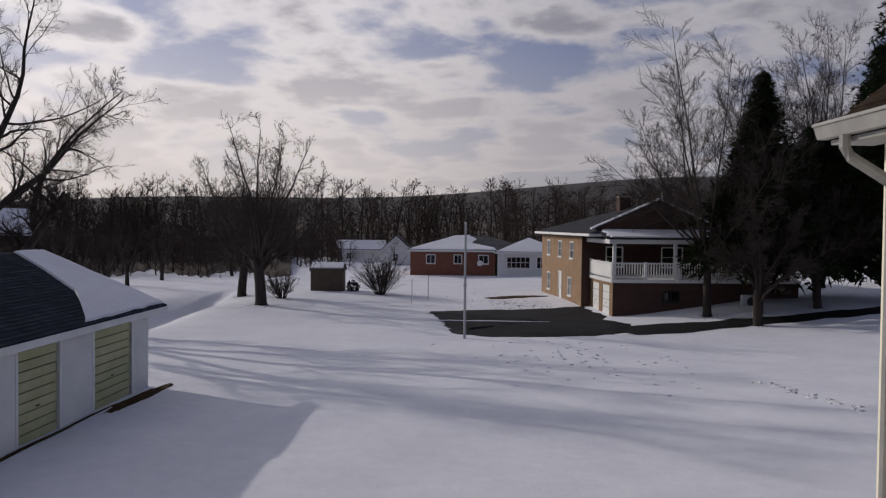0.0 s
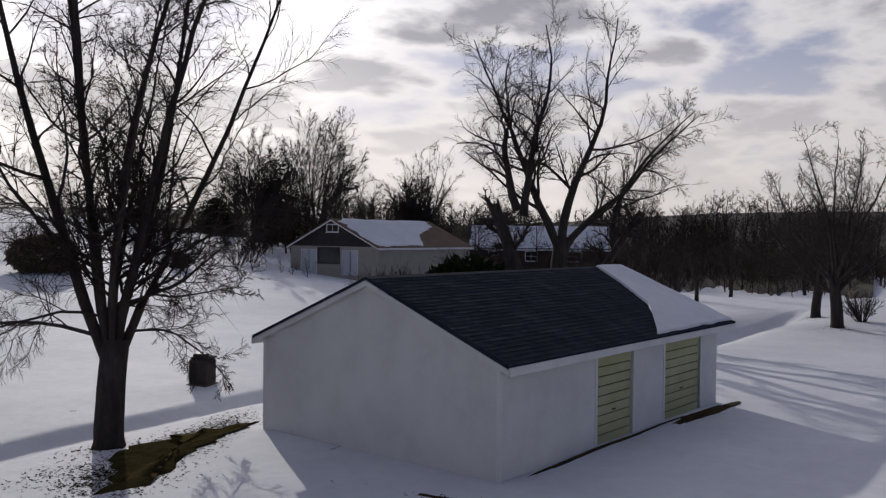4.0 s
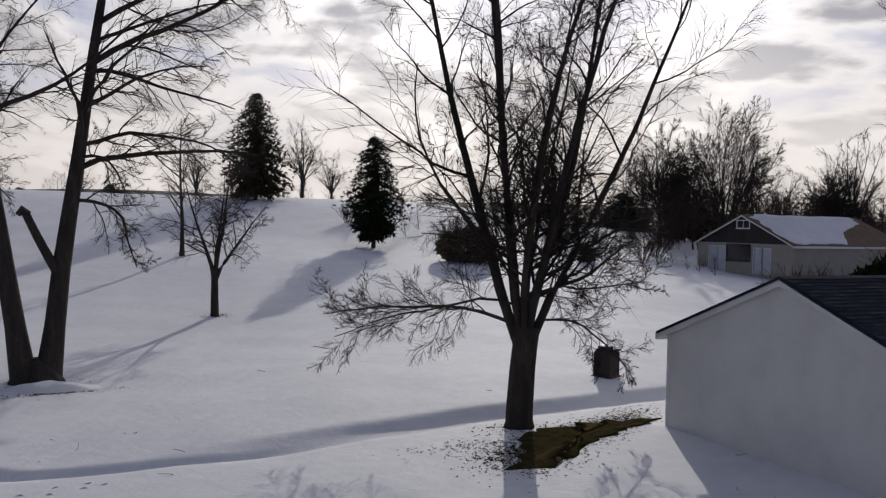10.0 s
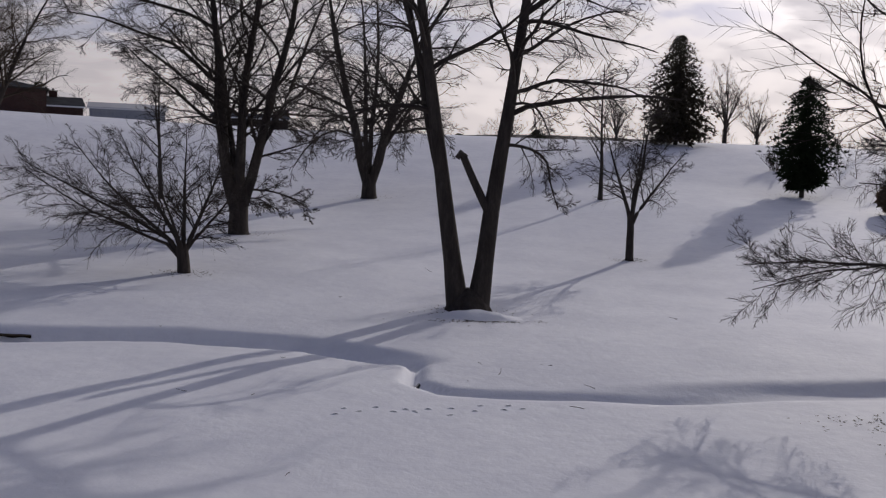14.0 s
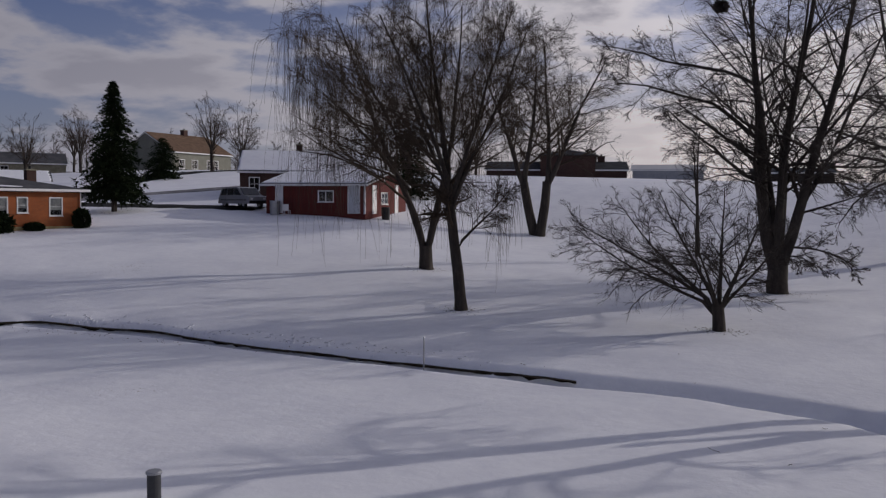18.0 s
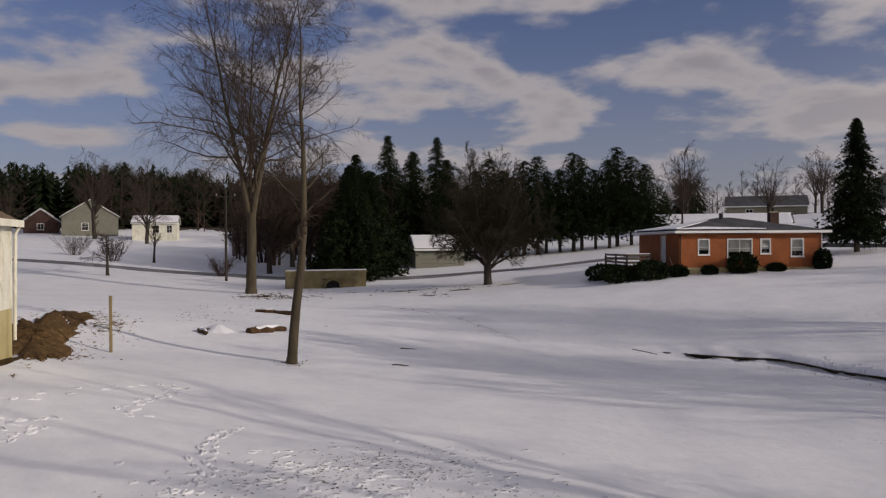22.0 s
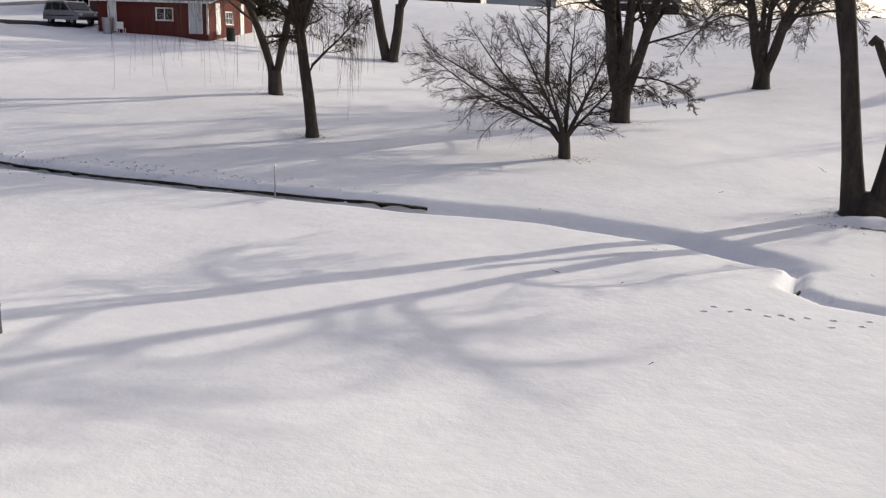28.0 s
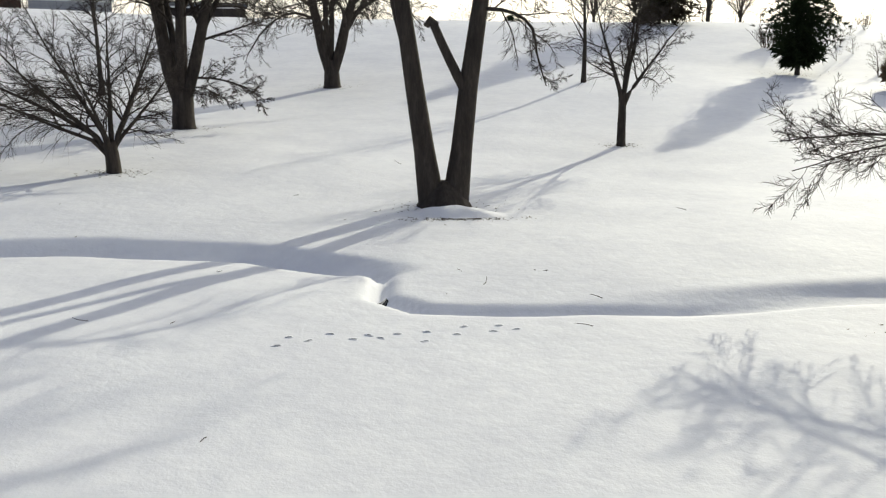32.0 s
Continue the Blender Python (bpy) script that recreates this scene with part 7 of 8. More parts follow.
# ---- trees near the creek and in the yard ----
bare_tree("multi_stem_tree", 11.95, 18.34, [(0, 0, 0, 1, 300, 2.6, 0.36, 0.32), (-0.17, 0.10, 2.2, 15, 303, 14.5, 0.15, 0.016), (-0.12, -0.08, 2.3, 5.5, 306, 9.3, 0.12, 0.05), (-0.06, 0.1, 2.4, 3, 300, 9.6, 0.12, 0.05), (-0.01, 0.0, 2.3, 0.5, 110, 9.2, 0.13, 0.05), (0.12, -0.05, 2.3, 9, 122, 9.4, 0.14, 0.05),
                                             (0.16, 0.08, 2.2, 11, 124, 8.8, 0.12, 0.045), (0.18, 0.0, 2.1, 24, 125, 13.5, 0.12, 0.014), (0.05, 0.15, 2.4, 14, 40, 8.5, 0.09, 0.016), (-0.08, -0.15, 2.4, 12, 215, 8.5, 0.09, 0.016)],
          "tall bare tree with many upright topped stems from one thick trunk", 11, (16, 9, 6), (50, 44, 40), (0.33, 0.5, 0.58), (0.05, 0.0, -0.05), low=0.1, rmin=0.0068, sides=10, sway=0.45, burst=3,
          extra=((-0.1, 0.0, 2.6, 78, 300, 5.2, 0.055, -0.08), (-0.1, -0.1, 3.2, 66, 290, 4.8, 0.04, -0.09), (0.1, 0.1, 2.7, 75, 118, 3.4, 0.04, -0.1), (0.1, 0.0, 3.3, 66, 130, 3.6, 0.036, -0.1), (-0.1, 0.1, 3.8, 58, 318, 4.4, 0.04, -0.06), (0.2, 0, 4.2, 62, 122, 4.0, 0.038, -0.08)))
patch("snow_mound", 1.75, 27.75, 1.5, 0.75, 0, 0.0, SNOW, "snow mounded before the foot of a double trunk", "snow", rag=0.12, seed=16, dome=0.22, rough=0.1, rings=14)
bare_tree("double_trunk_tree", 1.54, 29.0, [(-0.30, 0, 0, 6.2, 272, 19, 0.33, 0.05), (0.34, 0.05, 0, 4.4, 88, 19, 0.34, 0.05), (-0.65, 0.02, 3.2, 17, 276, 12, 0.2, 0.03), (0.62, 0.05, 3.3, 27, 275, 2.1, 0.15, 0.12)],
          "large bare tree with two thick diverging trunks", 12, (11, 9, 7), (55, 42, 40), (0.34, 0.48, 0.58), (-0.02, -0.03, -0.06), low=0.3, rmin=0.0085, sides=12, sway=0.3,
          extra=((0.95, 0.05, 5.4, 72, 95, 3.4, 0.07, -0.2), (1.15, 0, 7.3, 66, 95, 5.2, 0.085, -0.13), (1.45, 0, 9.7, 62, 95, 8.0, 0.11, -0.01), (1.3, 0, 8.4, 70, 60, 5.0, 0.075, -0.04), (-0.9, 0, 7.6, 38, 275, 6.0, 0.10, 0.0), (-0.9, 0, 9.5, 42, 300, 6.0, 0.10, 0.02), (-0.6, 0, 6.0, 62, 250, 3.6, 0.05, -0.14), (-0.8, 0, 7.0, 66, 268, 4.6, 0.06, -0.12), (1.2, 0, 6.8, 75, 150, 3.5, 0.06, -0.1),
                 (1.6, 0, 12.6, 40, 100, 8.0, 0.11, 0.0), (1.5, 0, 11.0, 52, 95, 8.0, 0.10, -0.01), (-1.6, 0, 11.5, 45, 285, 7.0, 0.10, 0.02)))
part("root_flare", Shape().tube([(0.03, 0, -0.15), (0.03, 0, 0.2), (0.02, 0, 0.55), (0.02, 0, 0.8)], [1.0, 0.72, 0.5, 0.2], 14), BARK, bpy.data.objects["double_trunk_tree"])
part("broken_branch", Shape().tube([(-0.22, 0.05, 5.1), (-0.42, 0.05, 5.25), (-0.5, 0.0, 5.1)], [0.12, 0.14, 0.1], 7), BARK, bpy.data.objects["double_trunk_tree"])
bare_tree("small_yard_tree", 9.71, 40.86, [(0, 0, 0, 2, 300, 2.3, 0.20, 0.16), (-0.04, 0, 2.0, 24, 283, 4.6, 0.11, 0.02), (0.0, 0, 2.1, 8, 60, 5.2, 0.12, 0.02), (0.05, 0, 2.0, 30, 105, 3.6, 0.10, 0.02), (0.0, 0.05, 2.2, 18, 10, 4.5, 0.09, 0.02)],
          "small bare tree with a forked trunk in snow", 13, (12, 10, 7), (52, 42, 40), (0.55, 0.5, 0.58), (0.0, 0.0, -0.03), low=0.15, rmin=0.009)
bare_tree("low_spreading_tree", -8.92, 32.81, [(0, 0, 0, 2, 200, 1.1, 0.26, 0.22), (-0.08, 0, 0.9, 50, 262, 5.4, 0.09, 0.015), (-0.05, 0, 1.0, 30, 275, 4.8, 0.1, 0.015), (0.0, 0, 1.0, 8, 300, 4.4, 0.1, 0.015), (0.08, 0, 1.0, 22, 80, 4.2, 0.1, 0.015), (0.0, -0.05, 0.9, 42, 190, 4.0, 0.08, 0.015), (0.02, 0.05, 1.0, 40, 20, 4.2, 0.08, 0.015), (-0.1, 0, 0.9, 68, 255, 6.2, 0.07, 0.015), (-0.1, 0, 1.0, 58, 268, 6.6, 0.08, 0.015), (0.1, 0, 1.0, 46, 85, 3.6, 0.07, 0.015)],
          "low wide-spreading bare tree with a short trunk", 14, (15, 9, 5), (42, 38, 36), (0.42, 0.54, 0.65), (0.0, -0.02, -0.05), low=0.12, rmin=0.0085, clear=0.7)
bare_tree("three_stem_tree", -9.26, 44.04, [(0, 0, 0, 1, 0, 1.7, 0.52, 0.45), (-0.16, 0, 1.1, 17, 270, 17.5, 0.34, 0.04), (0.0, 0.05, 1.5, 3, 80, 18.5, 0.29, 0.04), (0.18, 0, 1.2, 13, 92, 17.5, 0.30, 0.04), (0.1, -0.2, 2.0, 12, 180, 14, 0.18, 0.03), (-0.1, 0.1, 2.0, 10, 282, 16, 0.18, 0.03), (0.15, 0.1, 1.9, 23, 95, 13, 0.16, 0.03)],
          "large bare tree dividing into thick stems above its base", 15, (17, 10, 8), (50, 42, 40), (0.36, 0.48, 0.58), (0.02, 0.0, -0.03), low=0.15, rmin=0.0115, sides=10,
          extra=((0.2, 0, 2.2, 72, 95, 3.6, 0.07, -0.08), (-0.4, 0, 5.2, 65, 262, 6.5, 0.11, -0.05), (-1.9, 0, 7.5, 52, 274, 8.5, 0.12, -0.03), (-2.6, 0, 10.0, 50, 268, 8.0, 0.10, -0.02), (0.5, 0, 6.0, 62, 100, 5.5, 0.1, -0.06), (0.3, -0.2, 1.6, 75, 150, 3.0, 0.05, -0.08)))
bare_tree("v_forked_tree", -3.91, 61.88, [(0, 0, 0, 1, 0, 1.7, 0.58, 0.46), (-0.2, 0, 0.9, 14, 268, 18, 0.38, 0.05), (0.22, 0, 1.0, 13, 92, 18, 0.38, 0.05), (0.0, 0, 2.4, 4, 100, 15, 0.2, 0.04), (-0.2, 0, 2.2, 8, 262, 15, 0.2, 0.03), (0.2, 0.1, 2.2, 24, 80, 12, 0.16, 0.03)],
          "large bare tree forking low into a wide v", 16, (17, 10, 8), (52, 42, 40), (0.38, 0.44, 0.5), (-0.02, -0.02, -0.05), low=0.15, rmin=0.011, sides=10,
          extra=((-0.6, 0, 4.0, 68, 268, 7.0, 0.11, -0.10), (-0.9, 0, 6.0, 62, 255, 7.5, 0.12, -0.09), (0.7, 0, 4.5, 65, 95, 6.5, 0.11, -0.09)))
bare_tree("slender_sapling", 11.78, 58.83, [(0, 0, 0, 1, 90, 9.0, 0.16, 0.03)], "slender young bare tree in snow", 17, (14, 7, 5), (40, 38, 36), (0.3, 0.45, 0.5), (0.06, 0.03, 0.0), low=0.25, rmin=0.012)
bare_tree("slender_sapling", -17.7, 59.4, [(0, 0, 0, 2, 250, 8.5, 0.18, 0.03), (0, 0, 3.0, 16, 270, 5, 0.1, 0.03)], "slender young bare tree on a snowy slope", 18, (12, 7, 5), (42, 38, 36), (0.34, 0.45, 0.5), (0.05, 0.03, 0.0), low=0.25, rmin=0.012)
bare_tree("willow", -19.88, 32.38, [(0, 0, 0, 6, 240, 6.0, 0.27, 0.2), (-0.45, -0.2, 5.5, 10, 250, 9, 0.16, 0.03), (-0.3, -0.2, 4.8, 24, 60, 8, 0.13, 0.03), (-0.2, -0.1, 2.9, 50, 55, 3.4, 0.07, 0.02), (-0.4, -0.2, 5.2, 22, 200, 8, 0.12, 0.03), (-0.35, -0.2, 5.0, 30, 280, 7.5, 0.11, 0.03), (-0.3, -0.2, 5.2, 26, 110, 7.5, 0.11, 0.03)],
          "bare willow with a slanting trunk and hanging twigs", 19, (19, 11, 8), (46, 42, 40), (0.48, 0.52, 0.6), (0.05, -0.01, -0.08), low=0.12, rmin=0.0080, twig=TWIG_TAN, hang=2.4, hang_n=700, clear=3.5)
bare_tree("weeping_willow", -27.86, 41.52, [(0, 0, 0, 2, 240, 1.4, 0.42, 0.36), (-0.12, 0, 1.2, 15, 238, 14, 0.24, 0.03), (0.12, 0, 1.2, 11, 60, 13.5, 0.24, 0.03), (-0.9, -0.5, 4.6, 38, 240, 9, 0.13, 0.02), (-0.8, -0.5, 6.0, 25, 200, 8, 0.13, 0.02)],
          "weeping willow with long bare hanging twigs over snow", 20, (20, 11, 8), (48, 42, 40), (0.5, 0.5, 0.58), (0.04, -0.02, -0.12), low=0.2, rmin=0.009, twig=TWIG_TAN, hang=5.5, hang_n=1500, clear=3.0)
bare_tree("twin_stem_tree", -32.34, 64.33, [(-0.2, 0, 0, 14, 245, 4.5, 0.42, 0.36), (0.25, 0, 0, 10, 62, 4.5, 0.44, 0.36), (-1.2, -0.5, 4.2, 16, 250, 11, 0.25, 0.04), (-1.1, -0.5, 4.3, 10, 60, 11, 0.25, 0.04), (0.9, 0.4, 4.3, 20, 65, 11, 0.25, 0.04), (0.9, 0.4, 4.3, 8, 250, 12, 0.25, 0.04)],
          "bare twin-stemmed tree on the hillside", 21, (20, 11, 9), (48, 42, 40), (0.5, 0.5, 0.58), (0.03, 0.0, -0.04), low=0.12, rmin=0.011, twig=TWIG_TAN, clear=3.0)
# dark round nest in the fork of a tree
nest = thing("squirrel_nest", Matrix.Translation((-12.0, 43.2, 14.6)), "dark ball of leaves lodged in bare branches", "nest")
nr = np.random.default_rng(9)
nd = nr.normal(0, 1, (420, 3))
nd /= np.linalg.norm(nd, axis=1, keepdims=True)
nc = nd * (0.36 * nr.random((420, 1)) ** 0.5) * np.array([1.0, 1.0, 0.8])
ns = np.cross(nd, nr.normal(0, 1, (420, 3))) * 0.06
part("leaf_ball", fast_mesh("leaf_ball", np.stack([nc - ns, nc + ns, nc + nd * 0.09 + nr.normal(0, 0.04, (420, 3))], 1).reshape(-1, 3), np.zeros((0, 4), int), np.arange(1260).reshape(-1, 3), False), BARK, nest)

spruce("red_cedar", 27.73, 64.27, 8.9, 5.6, "dark bushy evergreen cedar on a snowy hill", 22, sparse=1.0, blunt=0.52, skirt=0.09, tuck=0.72)
spruce("red_cedar", 25.84, 91.42, 11.3, 8.4, "tall conical evergreen cedar on the hill crest", 23, sparse=1.0, blunt=0.62, skirt=0.05, tuck=0.4, mat=NEEDLE_RUST)
spruce("spruce", -62.5, 46.6, 10.9, 5.4, "dark pointed spruce standing alone in the snow", 24, sparse=1.3, blunt=0.8, skirt=0.1)
evergreen_shrub("round_shrub", 30.51, 53.97, 2.2, 3.9, "dense rounded brown shrub on the snowy slope", 25, BROWN_LEAF, n=3500)


def wood_pile(x, y, turn):
    g = thing("wood_pile", pose(x, y, land_z(x, y), 0, 0, turn), "dark covered stack of firewood on a snowy slope", "firewood")
    rng = random.Random(4)
    for i in range(9):
        for k in range(4):
            part("split_log", Shape().tube([(-0.95 + i * 0.24, -0.4, 0.14 + k * 0.24), (-0.95 + i * 0.24 + rng.uniform(-0.03, 0.03), 0.4, 0.14 + k * 0.24)], [0.12, 0.11], 7), BARK, g)
    part("cover", Shape().soft_box(-1.2, 1.2, -0.5, 0.5, 1.0, 1.08, 0.03), IRON, g)
    return g


wood_pile(39.9, 52.6, 35)

# ---- beyond the detached garage ----
bare_tree("old_willow", 40.8, 22.8, [(-0.9, 0.3, 0, 12, 330, 7.0, 0.42, 0.3), (0.3, 0, 0, 4, 150, 5.0, 0.55, 0.42), (0.9, -0.3, 0, 34, 145, 7.5, 0.32, 0.18), (-1.7, 1.0, 6.3, 26, 328, 9.5, 0.24, 0.03), (-1.4, 0.8, 6.0, 5, 150, 10.5, 0.24, 0.03), (0.4, -0.1, 4.6, 14, 325, 12.0, 0.26, 0.03),
                                     (0.5, -0.2, 4.6, 12, 150, 12.5, 0.28, 0.03), (0.5, -0.3, 4.3, 36, 140, 10, 0.22, 0.03), (2.9, -2.2, 5.4, 12, 150, 8, 0.16, 0.03)],
          "old bare willow with several heavy crooked stems", 26, (18, 11, 8), (50, 44, 40), (0.40, 0.5, 0.58), (0.03, 0.0, -0.04), low=0.15, rmin=0.009, clear=3.0, wig=0.12, sides=9, sway=0.9)
bare_tree("round_crowned_tree", 52.63, 11.09, round_crown(12.6, 15.5, 2.8, 0.36, 15, 3, 5, 72), "round-crowned bare tree standing in a snowy field", 27, (11, 9, 7), (46, 42, 40), (0.36, 0.46, 0.52), (0.02, 0.01, 0.0), low=0.2, rmin=0.0095, wig=0.13, sway=0.7)
bare_tree("field_tree", 60.2, 14.0, round_crown(9.8, 13.0, 3.0, 0.32, 11, 4, 8, 80), "bare tree with low bent branches by a creek", 28, (11, 8, 6), (46, 42, 40), (0.36, 0.48, 0.5), (0.0, -0.01, -0.02), low=0.2, rmin=0.010, wig=0.14, sway=0.7)
shrub("vase_shrub", 62.6, 4.6, 2.4, 3.2, "bare brown vase-shaped bush in the snow", 29, n=70)
shrub("bare_shrub", 57.9, 10.8, 1.7, 2.2, "bare brown bush beside a tree", 30, n=40)
evergreen_shrub("dark_cover", 65.2, 6.9, 0.7, 0.9, "dark covered heap beside a shed", 31, IRON, n=250)
for i, (x, y) in enumerate(((57.8, 22.3), (66, 24), (74, 24), (50, 27), (70, 31), (82, 20), (90, 27), (78, 38))):
    bare_tree("orchard_tree", x, y, [(0, 0, 0, 4, i * 60, 1.6, 0.18, 0.14), (0, 0, 1.4, 32, i * 40, 3.4, 0.1, 0.02), (0, 0, 1.4, 28, i * 40 + 120, 3.6, 0.1, 0.02), (0, 0, 1.4, 30, i * 40 + 240, 3.2, 0.1, 0.02)],
              "small bare tree in a dark thicket", 60 + i, (7, 7, 5), (48, 42, 40), (0.5, 0.46, 0.5), (0.02, 0, 0), rmin=0.013, group="thicket trees")
evergreen_shrub("juniper_mound", 35.0, 24.0, 3.4, 5.0, "dark spreading juniper by an old willow", 33, NEEDLE, n=2600)
shrub("juniper_tangle", 42.5, 29.5, 1.9, 5.5, "dark tangled bush behind a garage", 34, n=80)
for i, (x, y, h, w) in enumerate(((46.5, 31.0, 3.0, 6.0), (49.5, 26.5, 3.2, 6.0), (38.5, 31.5, 2.2, 4.5))):
    shrub("dark_thicket", x, y, h, w, "dark leafless thicket round an old willow", 35 + i, TWIG, 90)

# ---- by the porch house ----
for i, (x, y, h, w, fork, r, lean, s) in enumerate(((48.06, -14.32, 17.5, 17.0, 3.6, 0.24, 62, 71), (44.9, -16.0, 7.5, 8.0, 2.0, 0.26, 66, 72), (47.7, -20.2, 8.0, 8.0, 2.2, 0.25, 66, 73), (58.5, -25.0, 21.0, 17.0, 4.4, 0.27, 56, 74))):
    bare_tree("maple", x, y, round_crown(h, w, fork, r, 17, s, 5, lean), "dark bare maple beside an asphalt drive", s, (14, 9, 6), (38, 38, 36), (0.36, 0.5, 0.58), (0.03, 0.02, 0.0), bark=TWIG, low=0.25, rmin=0.0095, clear=fork * 0.8, group="maples by the drive", lite=True)
spruce("spruce", 47.6, -16.95, 13.2, 7.8, "dark dense spruce behind a bare maple", 75, sparse=1.5, blunt=0.95, skirt=0.22, lay=30)
spruce("spruce", 50.6, -21.4, 10.2, 8.0, "broad dark spruce by a house", 76, sparse=1.3, blunt=0.55, skirt=0.17, lay=34)
spruce("spruce", 47.5, -24.6, 19.0, 7.0, "very tall dark spruce beyond a driveway", 78, sparse=1.3, blunt=0.55, skirt=0.2, lay=34)
spruce("spruce", 62.0, -30.6, 17.0, 8.5, "tall dark spruce behind a porch", 77, sparse=1.1, blunt=0.6, skirt=0.22, lay=30)

# ---- towards the culvert and the road ----
bare_tree("tall_yard_tree", -70.0, -1.03, [(0, 0, 0, 1, 270, 6.4, 0.42, 0.34), (0, 0.1, 6.0, 6, 350, 21.0, 0.28, 0.02), (0, -0.1, 5.8, 8, 190, 19.5, 0.25, 0.02), (0, 0.1, 8.0, 18, 10, 16.0, 0.16, 0.02), (0, 0, 8.4, 10, 80, 15.0, 0.14, 0.02)],
          "very tall bare tree with a straight pale trunk", 81, (28, 11, 7), (54, 42, 40), (0.50, 0.5, 0.58), (0.05, 0.0, -0.02), bark=BARK_PALE, twig=TWIG_TAN, low=0.08, rmin=0.012, clear=6.0, sides=10, wig=0.11)
bare_tree("slim_leaning_tree", -31.99, 0.92, [(0, 0, 0, 7, 350, 4.0, 0.19, 0.145), (0.0, 0.46, 3.9, 1, 0, 9.5, 0.14, 0.02)],
          "slim pale tree leaning a little with thin bare branches", 82, (20, 9, 7), (55, 42, 40), (0.27, 0.45, 0.5), (0.05, 0.02, 0.0), bark=BARK_PALE, twig=TWIG_TAN, low=0.05, rmin=0.008, clear=3.6)
bare_tree("bare_roadside_tree", -65.86, 16.92, round_crown(10.8, 13.0, 2.0, 0.34, 20, 10, 4, 72), "wide dense bare tree by a row of evergreens", 83, (17, 11, 8), (44, 42, 40), (0.40, 0.52, 0.6), (0.02, 0.01, 0.0), twig=TWIG_OLIVE, low=0.15, rmin=0.0135, clear=2.0)
for i, (x, y, h, w) in enumerate(((65.8, 64.3, 17.5, 16.0), (61.2, 68.7, 14.5, 10.0), (78.6, 61.8, 10.5, 8.5))):
    bare_tree("hillside_tree", x, y, round_crown(h, w, 3.0, 0.26, 14, 20 + i, 4, 52), "tall bare tree behind a cabin", 95 + i, (15, 9, 6), (34, 36, 34), (0.42, 0.52, 0.55), (0.04, 0.02, 0.0), low=0.15, rmin=0.021, clear=2.0, lite=True, group="trees behind the cabin")
for i, (x, y, h, w) in enumerate(((-56, -22.5, 19, 17.0), (-70, -28, 18, 14.0), (-92, 4.5, 14, 10), (-90, 0.5, 12, 9), (-97, 3.0, 14, 9))):
    bare_tree("yard_tree", x, y, round_crown(h, w, 3.2, 0.28, 17, 30 + i, 4, 56), "bare leafless tree with a broad crown", 100 + i, (13, 8, 5), (38, 40, 38), (0.42, 0.52, 0.5), (0.04, 0.02, 0.0), twig=TWIG_TAN if i > 1 else TWIG_FAR, low=0.15, rmin=0.014, clear=2.0, lite=True, group="yard trees")
for i in range(15):
    y = 21.5 + i * 1.3
    spruce("arborvitae", -97.0 + 0.3 * i + (i % 3) * 0.6, y + 2.0, 10.2 + 1.2 * math.sin(i * 1.7), 6.4, "tall dark evergreen in a close row by the road", 90 + i, sparse=0.65, blunt=0.5, skirt=0.2, lay=22, category="evergreen", group="evergreen row")
for i, (x, y, h, w) in enumerate(((-83.5, 8.2, 9.6, 8.4), (-86.0, 10.2, 10.4, 7.8), (-90.0, 8.6, 11.0, 8.0), (-98.0, 16.5, 12.8, 7.0), (-96.0, 20.0, 11.6, 6.5), (-97, 10.0, 12.5, 7.0), (-104, 14.5, 15, 6.5), (-112, 22, 15, 6))):
    spruce("spruce", x, y, h, w, "tall dark spruce near the culvert", 110 + i, sparse=1.1, blunt=0.75, skirt=0.05, group="spruces by the culvert")


def utility_pole(x, y, h, label):
    g = thing("utility_pole", Matrix.Translation((x, y, land_z(x, y) - 0.3)), label, "utility pole")
    part("shaft", Shape().tube([(0, 0, 0), (0, 0, h)], [0.13, 0.09], 10), BARK, g)
    part("crossarm", Shape().box(-0.05, 0.05, -0.9, 0.9, h - 0.6, h - 0.5), BARK, g)
    for y2 in (-0.8, 0.0, 0.8):
        part("insulator", Shape().tube([(0, y2, h - 0.48), (0, y2, h - 0.3)], [0.04, 0.05], 8), GALV, g)
    return g


utility_pole(-81.9, -3.4, 8.5, "wooden utility pole by the road")
bare_tree("slender_sapling", -80.4, 40.5, [(0, 0, 0, 1, 90, 10.0, 0.14, 0.03)], "slender bare tree behind a bungalow", 86, (16, 7, 5), (40, 38, 36), (0.24, 0.45, 0.5), (0.06, 0.03, 0.0), low=0.4, rmin=0.012)
bare_tree("roadside_sapling", -82.9, -13.75, [(0, 0, 0, 2, 40, 3.6, 0.16, 0.04)], "small bushy tree by the road", 84, (16, 9, 5), (60, 45, 40), (0.6, 0.5, 0.5), (0.0, 0, 0), twig=TWIG_FAR, rmin=0.016)
bare_tree("roadside_sapling", -99.3, -11.7, [(0, 0, 0, 2, 40, 4.6, 0.15, 0.04)], "slender bare sapling beyond the road", 85, (14, 8, 5), (45, 42, 40), (0.4, 0.5, 0.5), (0.03, 0, 0), twig=TWIG_FAR, rmin=0.016)

